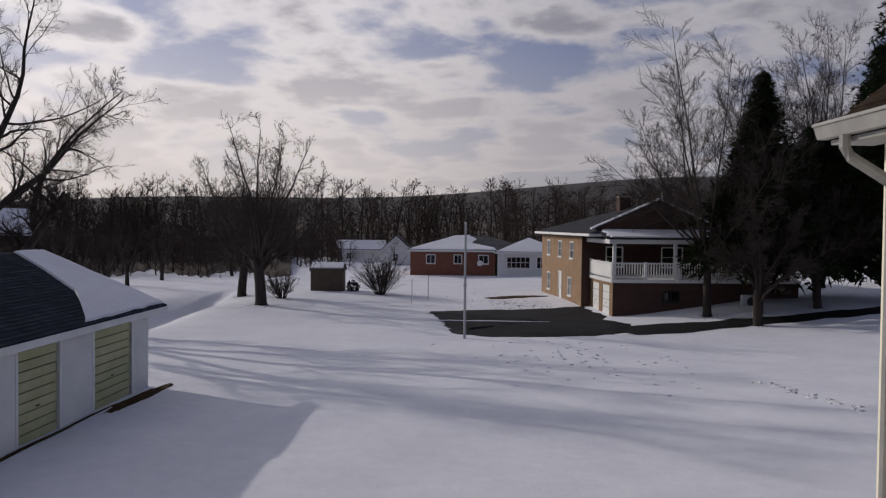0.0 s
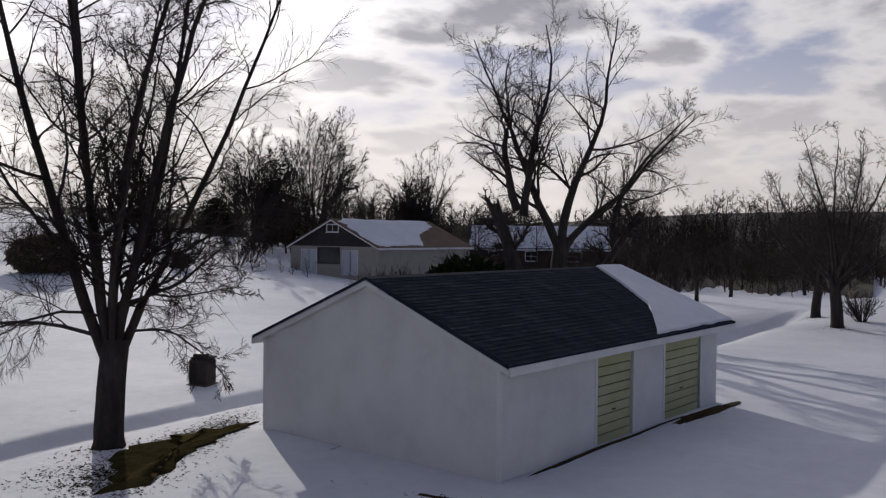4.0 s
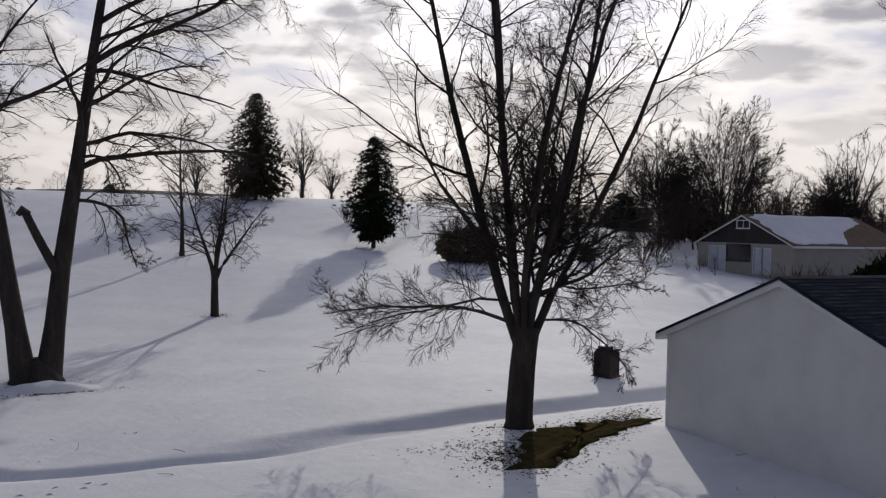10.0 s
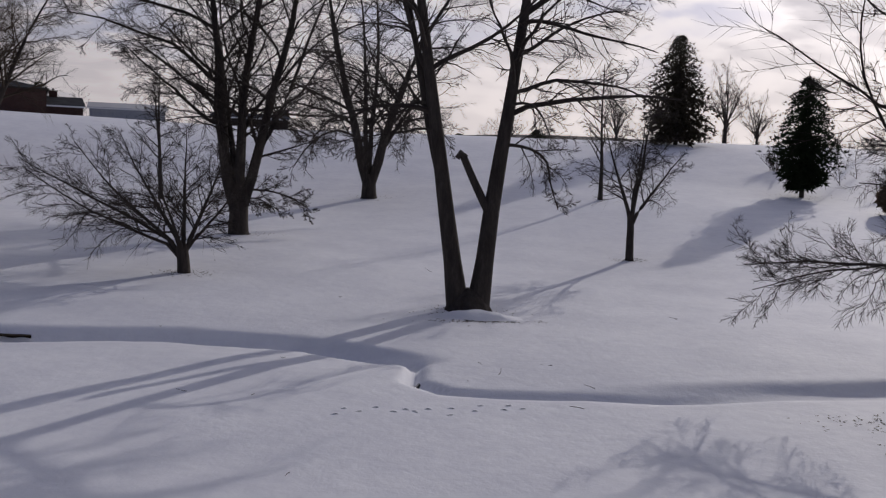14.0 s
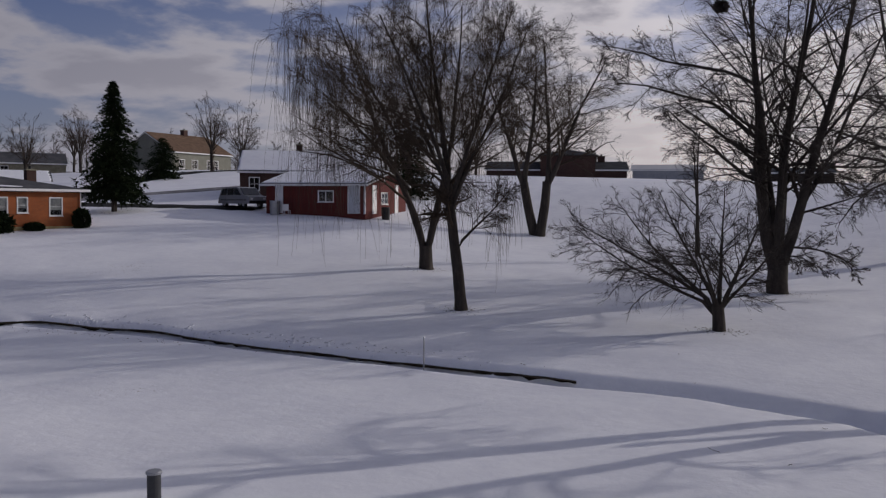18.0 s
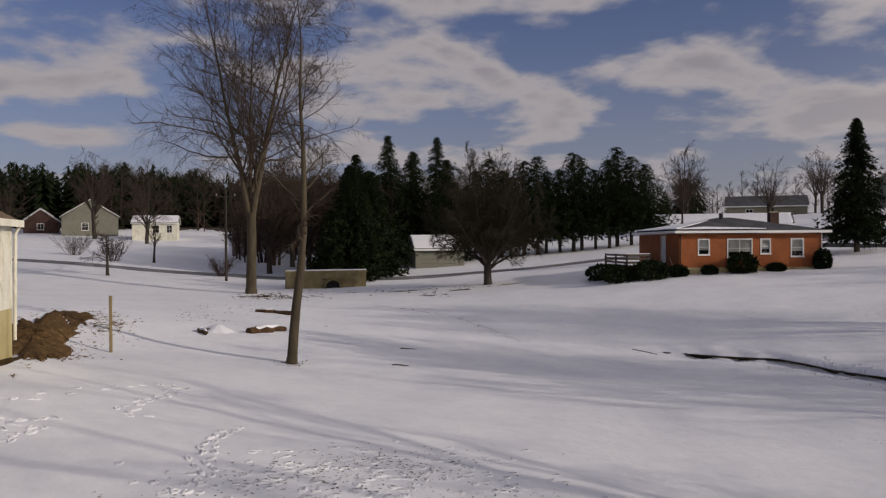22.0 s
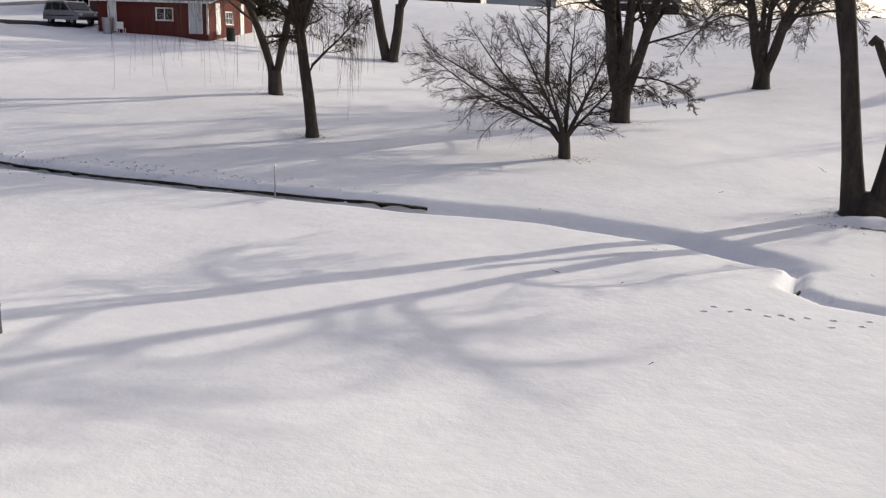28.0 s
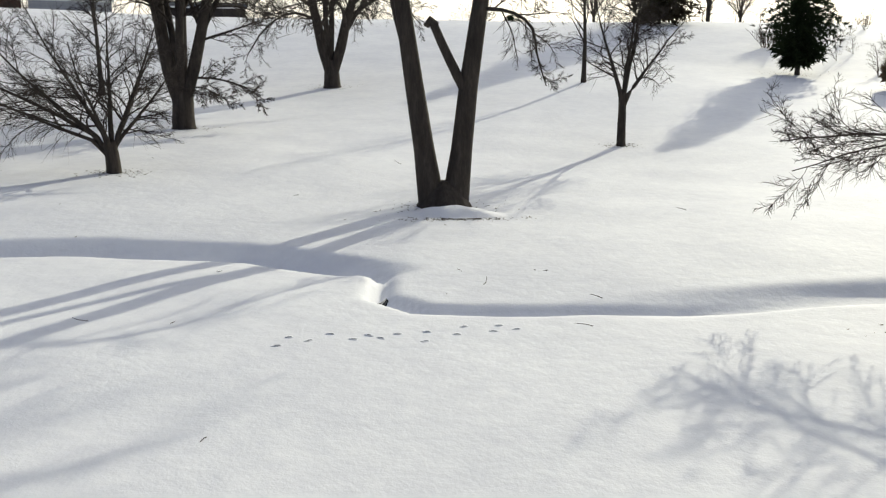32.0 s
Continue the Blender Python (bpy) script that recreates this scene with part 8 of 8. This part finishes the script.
# ---- distant bare trees: one pattern each, copied ----
far_a = bare_tree("distant_tree", -107, 54, round_crown(11.0, 9.5, 2.6, 0.26, 12, 5, 5, 62), "distant bare tree with a fine rounded crown", 121, (9, 7, 2), (44, 42, 40), (0.42, 0.5, 0.6), (0.04, 0.02, 0.0), twig=TWIG_FAR, rmin=0.015, low=0.15, group="distant trees", lite=True)
far_b = bare_tree("distant_tree", -96, 88, round_crown(12.5, 8.0, 3.4, 0.26, 12, 6, 4, 46), "distant bare tree with upright branches", 122, (9, 7, 2), (42, 40, 38), (0.40, 0.5, 0.6), (0.05, 0.03, 0.0), twig=TWIG_FAR, rmin=0.015, low=0.15, group="distant trees", lite=True)
SCATTER = [(-146, -39), (-151, -27), (-140, -17.5), (-118, 60), (-106, 66), (-112, 78), (-90, 88), (-134, 92), (-74, 100), (94, 75), (80, 84), (104, 66), (62, 88), (-64, -34), (-78, -38),
           (-120, 4), (112, 40), (118, 55), (14, 150), (30, 140), (-4, 156), (48, 128), (-70, 118), (40, 118), (76, 70), (83, 63), (90, 57), (70, 77), (93, 68), (86, 75)]
rs = random.Random(8)
for i, (x, y) in enumerate(SCATTER):
    s = 0.8 + 0.45 * rs.random()
    if x < -50 and y < -20:
        s *= 1.25
    c = copy_thing((far_a, far_b)[i % 2], pose(x, y, land_z(x, y) - 0.1, 0, 0, rs.random() * 360))
    c.scale = (s, s, s * (0.9 + 0.2 * rs.random()))
for i, (x, y, h, w) in enumerate(((57, 82, 8, 3.4), (69.6, 85, 4.5, 7), (72, 77, 8.8, 6.5), (-48.8, 69.5, 6.5, 5), (-86, 71, 5, 4.5), (-122, 62, 7, 6), (-60, -36, 16, 7), (-52, 120, 5, 5), (6, 165, 4, 6), (20, 160, 5, 7))):
    spruce("distant_evergreen", x, y, h, w, "dark evergreen in the distance", 130 + i, sparse=0.7, blunt=0.5, skirt=0.03, lay=20, category="evergreen", group="distant evergreens")
for i, (x, y, h, w) in enumerate(((52, 86, 2.5, 8), (60, 79, 2.8, 8), (64, 90, 3.5, 8), (48.9, 56.9, 2.6, 4), (53, 60, 2.4, 4.5), (44, 62, 1.8, 5), (36, 66, 1.6, 5), (51, 70, 2.6, 5), (60, 66, 2.5, 4), (30, 75, 1.5, 4), (-96, 10, 2.5, 5), (-100, -16, 2, 6), (-110, -22, 2, 6), (-86, -4, 1.8, 3))):
    shrub("bare_thicket", x, y, h, w, "bare brown thicket on the snowy slope", 150 + i, TWIG_FAR, 32)


def woods(name, spots, fine, label, mat, heights, conifer=False, seed=5):
    """Many far trees as one mesh: one light pattern turned, scaled and set out again and again."""
    rng = np.random.default_rng(seed)
    if conifer:
        n = 130
        t = 0.05 + 0.95 * (np.arange(n) / n)
        a = rng.random(n) * math.tau
        r = 0.27 * (1 - t) ** 0.5 * (0.8 + 0.5 * rng.random(n)) + 0.004
        c = np.stack([np.cos(a) * r * 0.5, np.sin(a) * r * 0.5, t], -1)
        o = np.stack([np.cos(a) * r, np.sin(a) * r, t - 0.06 * (1 - t)], -1)
        s = np.stack([-np.sin(a), np.cos(a), 0 * a], -1) * (0.05 * (1.15 - t))[:, None]
        top = np.stack([0 * a, 0 * a, np.minimum(t + 0.1, 1.0)], -1)
        v = np.stack([o - s, o + s, top], 1).reshape(-1, 3)
        quads, tris = np.zeros((0, 4), int), np.arange(len(v)).reshape(-1, 3)
    else:
        P, R = shoots(rng, np.zeros((1, 3)), np.array([[0, 0, 1.0]]), np.array([0.85]), np.array([0.014]), np.array([0.004]), 4, 0.05, 0.02)
        a = offshoots(rng, P, R, np.array([0.85]), 18, 0.05, 1.0, 46, 0.42, rmin=0.0035)
        p1, r1 = shoots(rng, a[0], a[1], a[2], a[3], a[3] * 0.4, 2, 0.1, 0.06)
        b = offshoots(rng, p1, r1, a[2], 8, 0.15, 1.0, 42, 0.5, rmin=0.0034)
        p2, r2 = shoots(rng, b[0], b[1], b[2], b[3], b[3] * 0.6, 2, 0.1, 0.03)
        c = offshoots(rng, p2, r2, b[2], fine, 0.2, 1.0, 40, 0.7, rmin=0.0034)
        p3, r3 = shoots(rng, c[0], c[1], c[2], c[3], c[3] * 0.7, 2, 0.1, 0.03)
        me = tubes_mesh([(P, R, 4)], "tmp")
        v = np.empty(len(me.vertices) * 3)
        me.vertices.foreach_get("co", v)
        v = v.reshape(-1, 3)
        quads = np.empty(len(me.loops), int)
        me.loops.foreach_get("vertex_index", quads)
        quads = quads.reshape(-1, 4)
        bpy.data.meshes.remove(me)
        # the finest twigs as flat slivers
        pp, rr = np.concatenate([p1, p2, p3]), np.concatenate([r1, r2, r3])
        d = pp[:, 1] - pp[:, 0]
        s = np.cross(d, rng.normal(0, 1, d.shape))
        s /= np.linalg.norm(s, axis=1, keepdims=True) + 1e-9
        sl = np.stack([pp[:, 0] - s * rr[:, :1], pp[:, 0] + s * rr[:, :1], pp[:, 1]], 1).reshape(-1, 3)
        tris = len(v) + np.arange(len(sl)).reshape(-1, 3)
        v = np.concatenate([v, sl])
    m = len(spots)
    ang, h = rng.random(m) * math.tau, heights[0] + (heights[1] - heights[0]) * rng.random(m)
    wide = h * (0.8 + 0.5 * rng.random(m))
    zz = land(spots[:, 0], spots[:, 1]) - 0.2
    ca, sa = np.cos(ang)[:, None], np.sin(ang)[:, None]
    X = spots[:, :1] + (v[None, :, 0] * ca - v[None, :, 1] * sa) * wide[:, None]
    Y = spots[:, 1:] + (v[None, :, 0] * sa + v[None, :, 1] * ca) * wide[:, None]
    Z = zz[:, None] + v[None, :, 2] * h[:, None]
    off = (np.arange(m) * len(v))[:, None, None]
    me = fast_mesh(name, np.stack([X, Y, Z], -1).reshape(-1, 3), (quads[None] + off).reshape(-1, 4), (tris[None] + off).reshape(-1, 3), False)
    me.materials.append(mat)
    return tagged(new(name, me), label, "woods", kind="stuff")


def belt(rng, n, az0, az1, r0, r1):
    """Spots in a belt of bearings and distances; the lawn before the houses beyond the road stays open."""
    a, r = az0 + (az1 - az0) * rng.random(n), r0 + (r1 - r0) * rng.random(n)
    keep = ~((a > -107) & (a < -92) & (r < 176))
    a, r = np.radians(a[keep]), r[keep]
    return np.stack([np.sin(a) * r, np.cos(a) * r], -1)


def woodland_floor(az0, az1, r0, r1, seed, label):
    """Leaf litter under the trees, a sheet a hand above the ground with a ragged near edge."""
    rng = np.random.default_rng(seed)
    n, m = 90, 14
    a = np.radians(np.linspace(az0, az1, n))[None]
    f = np.linspace(0, 1, m)[:, None] ** 1.5
    near = r0 + 5 * np.sin(np.linspace(0, 25, n) + seed) + rng.normal(0, 2.0, n)
    r = near[None] + (r1 - near[None]) * f
    x, y = np.sin(a) * r, np.cos(a) * r
    z = land(x, y) + 0.4 * np.minimum(1, f * 8)
    idx = np.arange(n * m).reshape(m, n)
    q = np.stack([idx[:-1, :-1], idx[1:, :-1], idx[1:, 1:], idx[:-1, 1:]], -1).reshape(-1, 4)
    me = fast_mesh("woodland_floor", np.stack([x, y, z], -1).reshape(-1, 3), q)
    me.materials.append(WOODLAND)
    return tagged(new("woodland_floor", me), label, "forest floor", kind="structure")


woodland_floor(64, 126, 122, 400, 1, "brown leaf-strewn floor of leafless woods")
woodland_floor(60, 80, 88, 130, 6, "dark leaf-strewn floor of a creekside thicket")
woodland_floor(38, 64, 128, 400, 2, "brown leaf-strewn floor of woods behind a cabin")
woodland_floor(-132, -107, 125, 400, 3, "dark leaf-strewn floor of a hillside wood")
woodland_floor(-107, -92, 182, 400, 5, "dark leaf-strewn floor of a conifer wood")
woodland_floor(-92, -76, 118, 400, 4, "brown leaf-strewn floor of woods beyond the road")
wr = np.random.default_rng(3)
woods("far_woods", belt(wr, 330, 66, 124, 118, 200), 2, "brown leafless woods beyond the houses", TWIG_FAR, (8.5, 12.5), seed=6)
woods("near_thicket", belt(wr, 190, 62, 84, 100, 130), 2, "dark leafless thicket along a creek", TWIG_FAR, (3.5, 6.2), seed=7)
woods("far_woods", belt(wr, 190, 38, 72, 115, 180), 2, "brown leafless woods behind a cabin", TWIG_FAR, (6, 9.5), seed=8)
woods("far_woods", belt(wr, 90, -30, 38, 165, 250), 2, "low line of bare trees past the hill crest", TWIG_FAR, (5, 9), seed=9)
woods("far_woods", belt(wr, 200, -130, -76, 112, 180), 2, "brown leafless woods behind the road", TWIG_FAR, (8, 12), seed=10)
woods("far_woods", belt(wr, 100, -78, -40, 150, 220), 2, "bare trees on the far rise", TWIG_FAR, (5, 9), seed=11)
woods("underbrush", belt(wr, 210, 66, 124, 112, 150), 1, "dark leafless underbrush at the edge of woods", TWIG_FAR, (2, 4.5), seed=14)
woods("underbrush", belt(wr, 190, 62, 79, 84, 106), 1, "dark tangled creekside brush", TWIG_FAR, (2.5, 5), seed=22)
woods("underbrush", belt(wr, 150, 78, 120, 100, 116), 1, "dark leafless brush behind the houses", TWIG_FAR, (2.5, 5), seed=15)
woods("underbrush", belt(wr, 110, -128, -92, 105, 190), 1, "dark leafless brush beyond the road", TWIG_FAR, (2, 4), seed=16)
woods("underbrush", belt(wr, 110, 24, 46, 70, 112), 1, "dark leafless brush along the top of a snowy slope", TWIG_FAR, (1.2, 2.6), seed=17)
woods("far_woods", belt(wr, 70, -92, -82, 98, 120), 2, "brown leafless trees behind the culvert", TWIG_FAR, (8, 12), seed=18)
woods("far_woods", belt(wr, 150, 42, 60, 92, 125), 2, "dark leafless woods close behind a cabin", TWIG_FAR, (4.5, 8), seed=19)
woods("conifer_wood", belt(wr, 420, -136, -94, 185, 275), 2, "dark conifer wood on a hillside", NEEDLE, (10.5, 13.5), True, seed=12)
woods("far_woods", belt(wr, 110, -100, -80, 178, 230), 2, "brown leafless trees on the rise beyond the road", TWIG_FAR, (9, 14), seed=20)
woods("conifer_wood", belt(wr, 130, -100, -84, 190, 250), 2, "dark conifers behind leafless trees", NEEDLE, (8, 12), True, seed=21)
woods("conifer_wood", belt(wr, 60, -92, -62, 180, 240), 2, "dark conifers on a far rise", NEEDLE, (6, 10), True, seed=13)

# ---- marks in the snow ----


def blades(name, spots, size, mat, label, category, seed, flat=0.5):
    """Tufts and crumbs that break through the snow, three small leaves each."""
    rng = np.random.default_rng(seed)
    n = len(spots)
    base = np.concatenate([spots, (land(spots[:, 0], spots[:, 1]) + 0.005)[:, None]], 1)
    base = np.repeat(base, 3, 0)
    sz = np.repeat(size * (0.4 + 0.9 * rng.random(n)), 3)[:, None]
    a = rng.random(3 * n) * math.tau
    d = np.stack([np.cos(a), np.sin(a), flat * (0.3 + 0.9 * rng.random(3 * n))], -1)
    s = np.stack([-np.sin(a), np.cos(a), 0 * a], -1)
    v = np.stack([base - s * sz * 0.35, base + s * sz * 0.35, base + d * sz], 1).reshape(-1, 3)
    me = fast_mesh(name, v, np.zeros((0, 4), int), np.arange(len(v)).reshape(-1, 3), False)
    me.materials.append(mat)
    return tagged(new(name, me), label, category, kind="stuff")


def cloud_of(rng, n, x, y, sx, sy, turn=0.0):
    p = rng.normal(0, 1, (n, 2)) * np.array([sx, sy])
    c, s = math.cos(radians(turn)), math.sin(radians(turn))
    return np.stack([x + p[:, 0] * c - p[:, 1] * s, y + p[:, 0] * s + p[:, 1] * c], -1)


def rings(name, spots, turn, long, wide, high, mat, label, category, seed, hollow=0.12):
    """Trodden marks: a low uneven rim of pushed-up snow round each print."""
    rng = np.random.default_rng(seed)
    n, k = len(spots), 9
    a = np.arange(k) * math.tau / k
    rows = []
    for f, h in ((1.5, -0.02), (1.05, 1.0), (0.75, hollow)):
        r = f * (1 + rng.normal(0, 0.12, (n, k)))
        u, w = np.cos(a)[None] * r * long, np.sin(a)[None] * r * wide
        c, s = np.cos(turn)[:, None], np.sin(turn)[:, None]
        x, y = spots[:, :1] + u * c - w * s, spots[:, 1:] + u * s + w * c
        z = land(x, y) + 0.012 * (f < 1.2) + h * high * rng.random((n, k)) ** 1.5 * 1.6
        rows.append(np.stack([x, y, z], -1))
    v = np.stack(rows, 1)
    idx = np.arange(n * 3 * k).reshape(n, 3, k)
    j = np.roll(idx, -1, 2)
    q = np.stack([idx[:, :-1], j[:, :-1], j[:, 1:], idx[:, 1:]], -1).reshape(-1, 4)
    me = fast_mesh(name, v.reshape(-1, 3), q)
    me.materials.append(mat)
    return tagged(new(name, me), label, category, kind="stuff")


def trail(line, seed, label, stride=0.36, high=0.03, sole=None, size=1.0):
    rng = np.random.default_rng(seed)
    p = np.array(line, float)
    seg = np.r_[0, np.cumsum(np.hypot(*np.diff(p, axis=0).T))]
    s = np.arange(0, seg[-1], stride) + rng.normal(0, 0.05, len(np.arange(0, seg[-1], stride)))
    x, y = np.interp(s, seg, p[:, 0]), np.interp(s, seg, p[:, 1])
    t = np.arctan2(np.gradient(y), np.gradient(x))
    side = np.where(np.arange(len(s)) % 2, 0.13, -0.13) + rng.normal(0, 0.05, len(s))
    spots = np.stack([x - np.sin(t) * side, y + np.cos(t) * side], -1)
    rings("footprint_trail", spots, t + rng.normal(0, 0.2, len(s)), 0.14 * size, 0.06 * size, high, SNOW, label, "footprints", seed)
    if sole is not None:
        blades("print_soles", np.repeat(spots, 12, 0) + rng.normal(0, 0.07, (len(spots) * 12, 2)), 0.08, sole, "dark grass in the soles of footprints", "footprints", seed + 1, 0.1)


# trodden lines beside the house: (stride, depth, line)
for i, (stride, high, line) in enumerate((
        (0.28, 0.026, [(-15.4, -5.8), (-14.9, -5.7), (-14.1, -5.3), (-13.5, -5.0), (-13.0, -4.7), (-12.7, -4.3)]),
        (0.30, 0.024, [(-14.6, -5.2), (-15.0, -5.0), (-15.8, -4.9), (-16.3, -4.7), (-17.2, -4.4), (-17.8, -4.3), (-18.7, -4.2), (-18.0, -4.7), (-18.1, -5.0), (-17.4, -4.6)]),
        (0.34, 0.026, [(-17.6, -7.3), (-17.7, -7.0), (-17.6, -6.5), (-18.0, -6.6)]),
        (0.55, 0.016, [(-20.2, -5.0), (-21.4, -4.3), (-22.7, -3.4), (-23.9, -2.7)]),
        (0.26, 0.026, [(-23.9, -2.7), (-23.9, -2.1), (-22.1, -2.4), (-20.7, -2.8), (-19.9, -3.1), (-19.6, -2.9), (-19.5, -2.5)]),
        (0.20, 0.030, [(-18.9, -0.5), (-18.9, -0.7), (-18.3, -0.9), (-17.6, -1.1), (-16.7, -1.1), (-16.2, -1.2), (-15.7, -1.0), (-15.2, -1.0), (-14.9, -1.2), (-14.4, -1.4)]),
        (0.34, 0.018, [(-12.5, -4.7), (-12.8, -4.2), (-13.1, -3.7), (-13.4, -3.4), (-13.4, -3.1), (-13.8, -2.4), (-14.1, -1.8), (-14.4, -1.4)]),
        (0.40, 0.020, [(-17.4, -5.2), (-17.5, -5.5), (-17.9, -5.9), (-19.3, -5.6), (-20.3, -5.1)]),
        (0.40, 0.014, [(-17.2, -4.4), (-16.7, -4.9), (-16.2, -5.5), (-15.8, -6.2)]))):
    trail(line, 300 + i, "line of footprints trodden in the snow", stride, high, size=0.8)
trail([(-1.7, 16.9), (-0.6, 17.3), (0.5, 17.2), (1.3, 17.7), (2.3, 17.8)], 315, "faint line of footprints by a creek", 0.3, 0.004, size=0.42)
trail([(27.5, -9.9), (25.9, -10.2), (24.7, -10.4), (22.1, -10.9)], 320, "dark footprints down to the grass", 0.5, 0.04, GRASS)

rng = np.random.default_rng(77)
# snow churned up before the parking apron, beside the house and along the creek
for i, (x, y, sx, sy, turn, n) in enumerate(((33.0, -5.0, 3.0, 2.2, 0, 80), (-15.9, 1.8, 1.0, 1.9, 20, 170), (-29.0, 22.6, 2.6, 0.5, 12, 110), (-21.0, 24.0, 3.2, 0.5, 3, 50))):
    sp = cloud_of(rng, n, x, y, sx, sy, turn)
    rings("churned_snow", sp, radians(135) + rng.normal(0, 0.5, n), 0.09, 0.05, 0.005 if -20 < x < 0 else 0.008, SNOW, "churned and trodden snow", "snow", 340 + i, 1.1)
for i, (x, y, sx, sy, turn, n, sz, mat, lab) in enumerate((
        (-16.2, 1.6, 0.7, 1.7, 30, 560, 0.04, EARTH, "crumbs of dark earth scattered over thin snow"),
        (-15.0, 3.8, 0.5, 1.0, 10, 120, 0.035, EARTH, "crumbs of dark earth scattered over thin snow"),
        (10.6, 16.0, 0.75, 0.6, 45, 1500, 0.05, GRASS, "tufts of grass breaking through snow"),
        (13.2, 17.2, 1.5, 0.40, 24, 3600, 0.05, GRASS, "tufts of grass breaking through snow"),
        (9.6, 17.3, 0.9, 0.35, 10, 120, 0.045, EARTH, "dead leaves by the foot of a tree"),
        (-31.5, -7.6, 2.6, 0.75, 10, 1300, 0.12, LEAF_DRY, "dry leaves scattered on the snow by an earth bank"),
        (-38.0, -6.3, 1.8, 0.5, 8, 300, 0.12, LEAF_DRY, "dry leaves showing through snow"),
        (-52.0, -1.5, 3.0, 1.5, 20, 60, 0.1, EARTH, "dead weeds showing through snow"),
        (-44.5, -3.0, 1.6, 0.8, 20, 60, 0.1, EARTH, "dead weeds showing through snow"),
        (-66.0, 1.0, 2.2, 1.6, 0, 260, 0.2, EARTH, "bare earth at the foot of a tall tree"),
        (-64.0, 13.0, 2.5, 2.0, 0, 50, 0.2, EARTH, "bare grass spots by the road"),
        (-68.0, 10.0, 4.0, 1.0, 60, 70, 0.2, GRASS, "bare grass along a ditch"),
        (1.9, 27.0, 0.75, 0.14, 5, 260, 0.055, EARTH, "dead leaves on the snow before a double trunk"),
        (-29.0, 20.6, 4.5, 0.35, 12, 100, 0.06, EARTH, "earth crumbs along the creek bank"),
        (-20.0, 23.9, 4.5, 0.3, 2, 70, 0.06, GRASS, "grass tips along the creek bank"),
        (13.8, 8.3, 0.18, 1.3, 14, 160, 0.06, EARTH, "earth crumbs along a bare strip"),
        (57.0, -5.0, 3.0, 1.2, 15, 260, 0.12, GRASS, "grass showing beside the asphalt"))):
    blades("ground_litter", cloud_of(rng, n, x, y, sx, sy, turn), sz, mat, lab, "litter", 360 + i, 0.25)
feet = [(-19.88, 32.38, 0.5), (-27.86, 41.52, 0.7), (1.5, 28.6, 0.9), (9.71, 40.86, 0.35), (-9.26, 44.04, 0.9), (-8.92, 32.81, 0.5), (-3.91, 61.88, 0.9), (11.95, 18.34, 0.5), (-32.34, 64.33, 0.9),
        (-31.99, 0.92, 0.35), (-65.86, 16.92, 0.9), (52.63, 11.09, 0.7), (60.2, 14.0, 0.6), (44.9, -16.0, 0.35), (48.06, -14.32, 0.35), (47.7, -20.2, 0.35), (27.73, 64.27, 1.4), (-62.5, 46.6, 1.4)]
blades("tree_foot_litter", np.concatenate([cloud_of(rng, 130, x, y, r, r * 0.7) for x, y, r in feet]), 0.06, EARTH, "dead leaves and grass round the feet of trees", "litter", 390, 0.3)
# weeds along a shallow ditch, and earth showing through by the road
ditch = np.array([(-55.2, 6.7), (-51.9, 8.6), (-47.5, 10.5), (-40.0, 12.1)])
run = rng.random(260)
ditch = np.stack([np.interp(run, (0, 0.24, 0.54, 1), ditch[:, k]) for k in (0, 1)], -1) + rng.normal(0, 0.16, (260, 2))
blades("ground_litter", ditch, 0.055, EARTH, "dead weeds along a shallow snowy ditch", "litter", 397, 0.4)
for i, (x, y, rx, ry) in enumerate(((-63.4, 14.2, 0.8, 0.35), (-61.0, 11.4, 0.6, 0.3), (-66.8, 10.6, 1.2, 0.35), (-64.0, 18.2, 0.7, 0.3), (-37.5, 6.0, 0.35, 0.15), (-32.9, 5.0, 0.3, 0.14), (-66.5, -0.6, 1.3, 0.45))):
    patch("bare_earth", x, y, rx, ry, 80, 0.015, EARTH, "dark earth showing through thin snow", "earth", rag=0.5, seed=400 + i)
# thin fallen twigs on the open snow
m = 22
tw = cloud_of(rng, m, 4, 24, 9, 7)
tz = land(tw[:, 0], tw[:, 1]) + 0.01
ta = rng.random(m) * math.tau
tp, tr = shoots(rng, np.c_[tw, tz], np.stack([np.cos(ta), np.sin(ta), 0.05 + 0 * ta], -1), 0.12 + 0.25 * rng.random(m), np.full(m, 0.007), np.full(m, 0.004), 4, 0.2, 0.0)
fallen = new("fallen_twigs", tubes_mesh([(tp, tr, 3)], "fallen_twigs"))
fallen.data.materials.append(TWIG)
tagged(fallen, "thin dark twigs fallen on the snow", "twigs", kind="stuff")


def heat_pump():
    g = thing("heat_pump", pose(49.75, -17.2, 0.45, 0, 0, -85.1), "pale boxy air-conditioning unit against a brick wall", "air conditioner")
    part("casing", Shape().soft_box(-0.45, 0.45, -0.2, 0.2, 0.0, 0.75, 0.03), DOOR_GREY, g)
    part("fan_grille", Shape().tube([(0.05, -0.215, 0.38), (0.05, -0.2, 0.38)], [0.27, 0.27], 20), IRON, g)
    part("base", Shape().box(-0.5, 0.5, -0.25, 0.25, -0.6, 0.0), CONCRETE_GREY, g)
    return g


heat_pump()
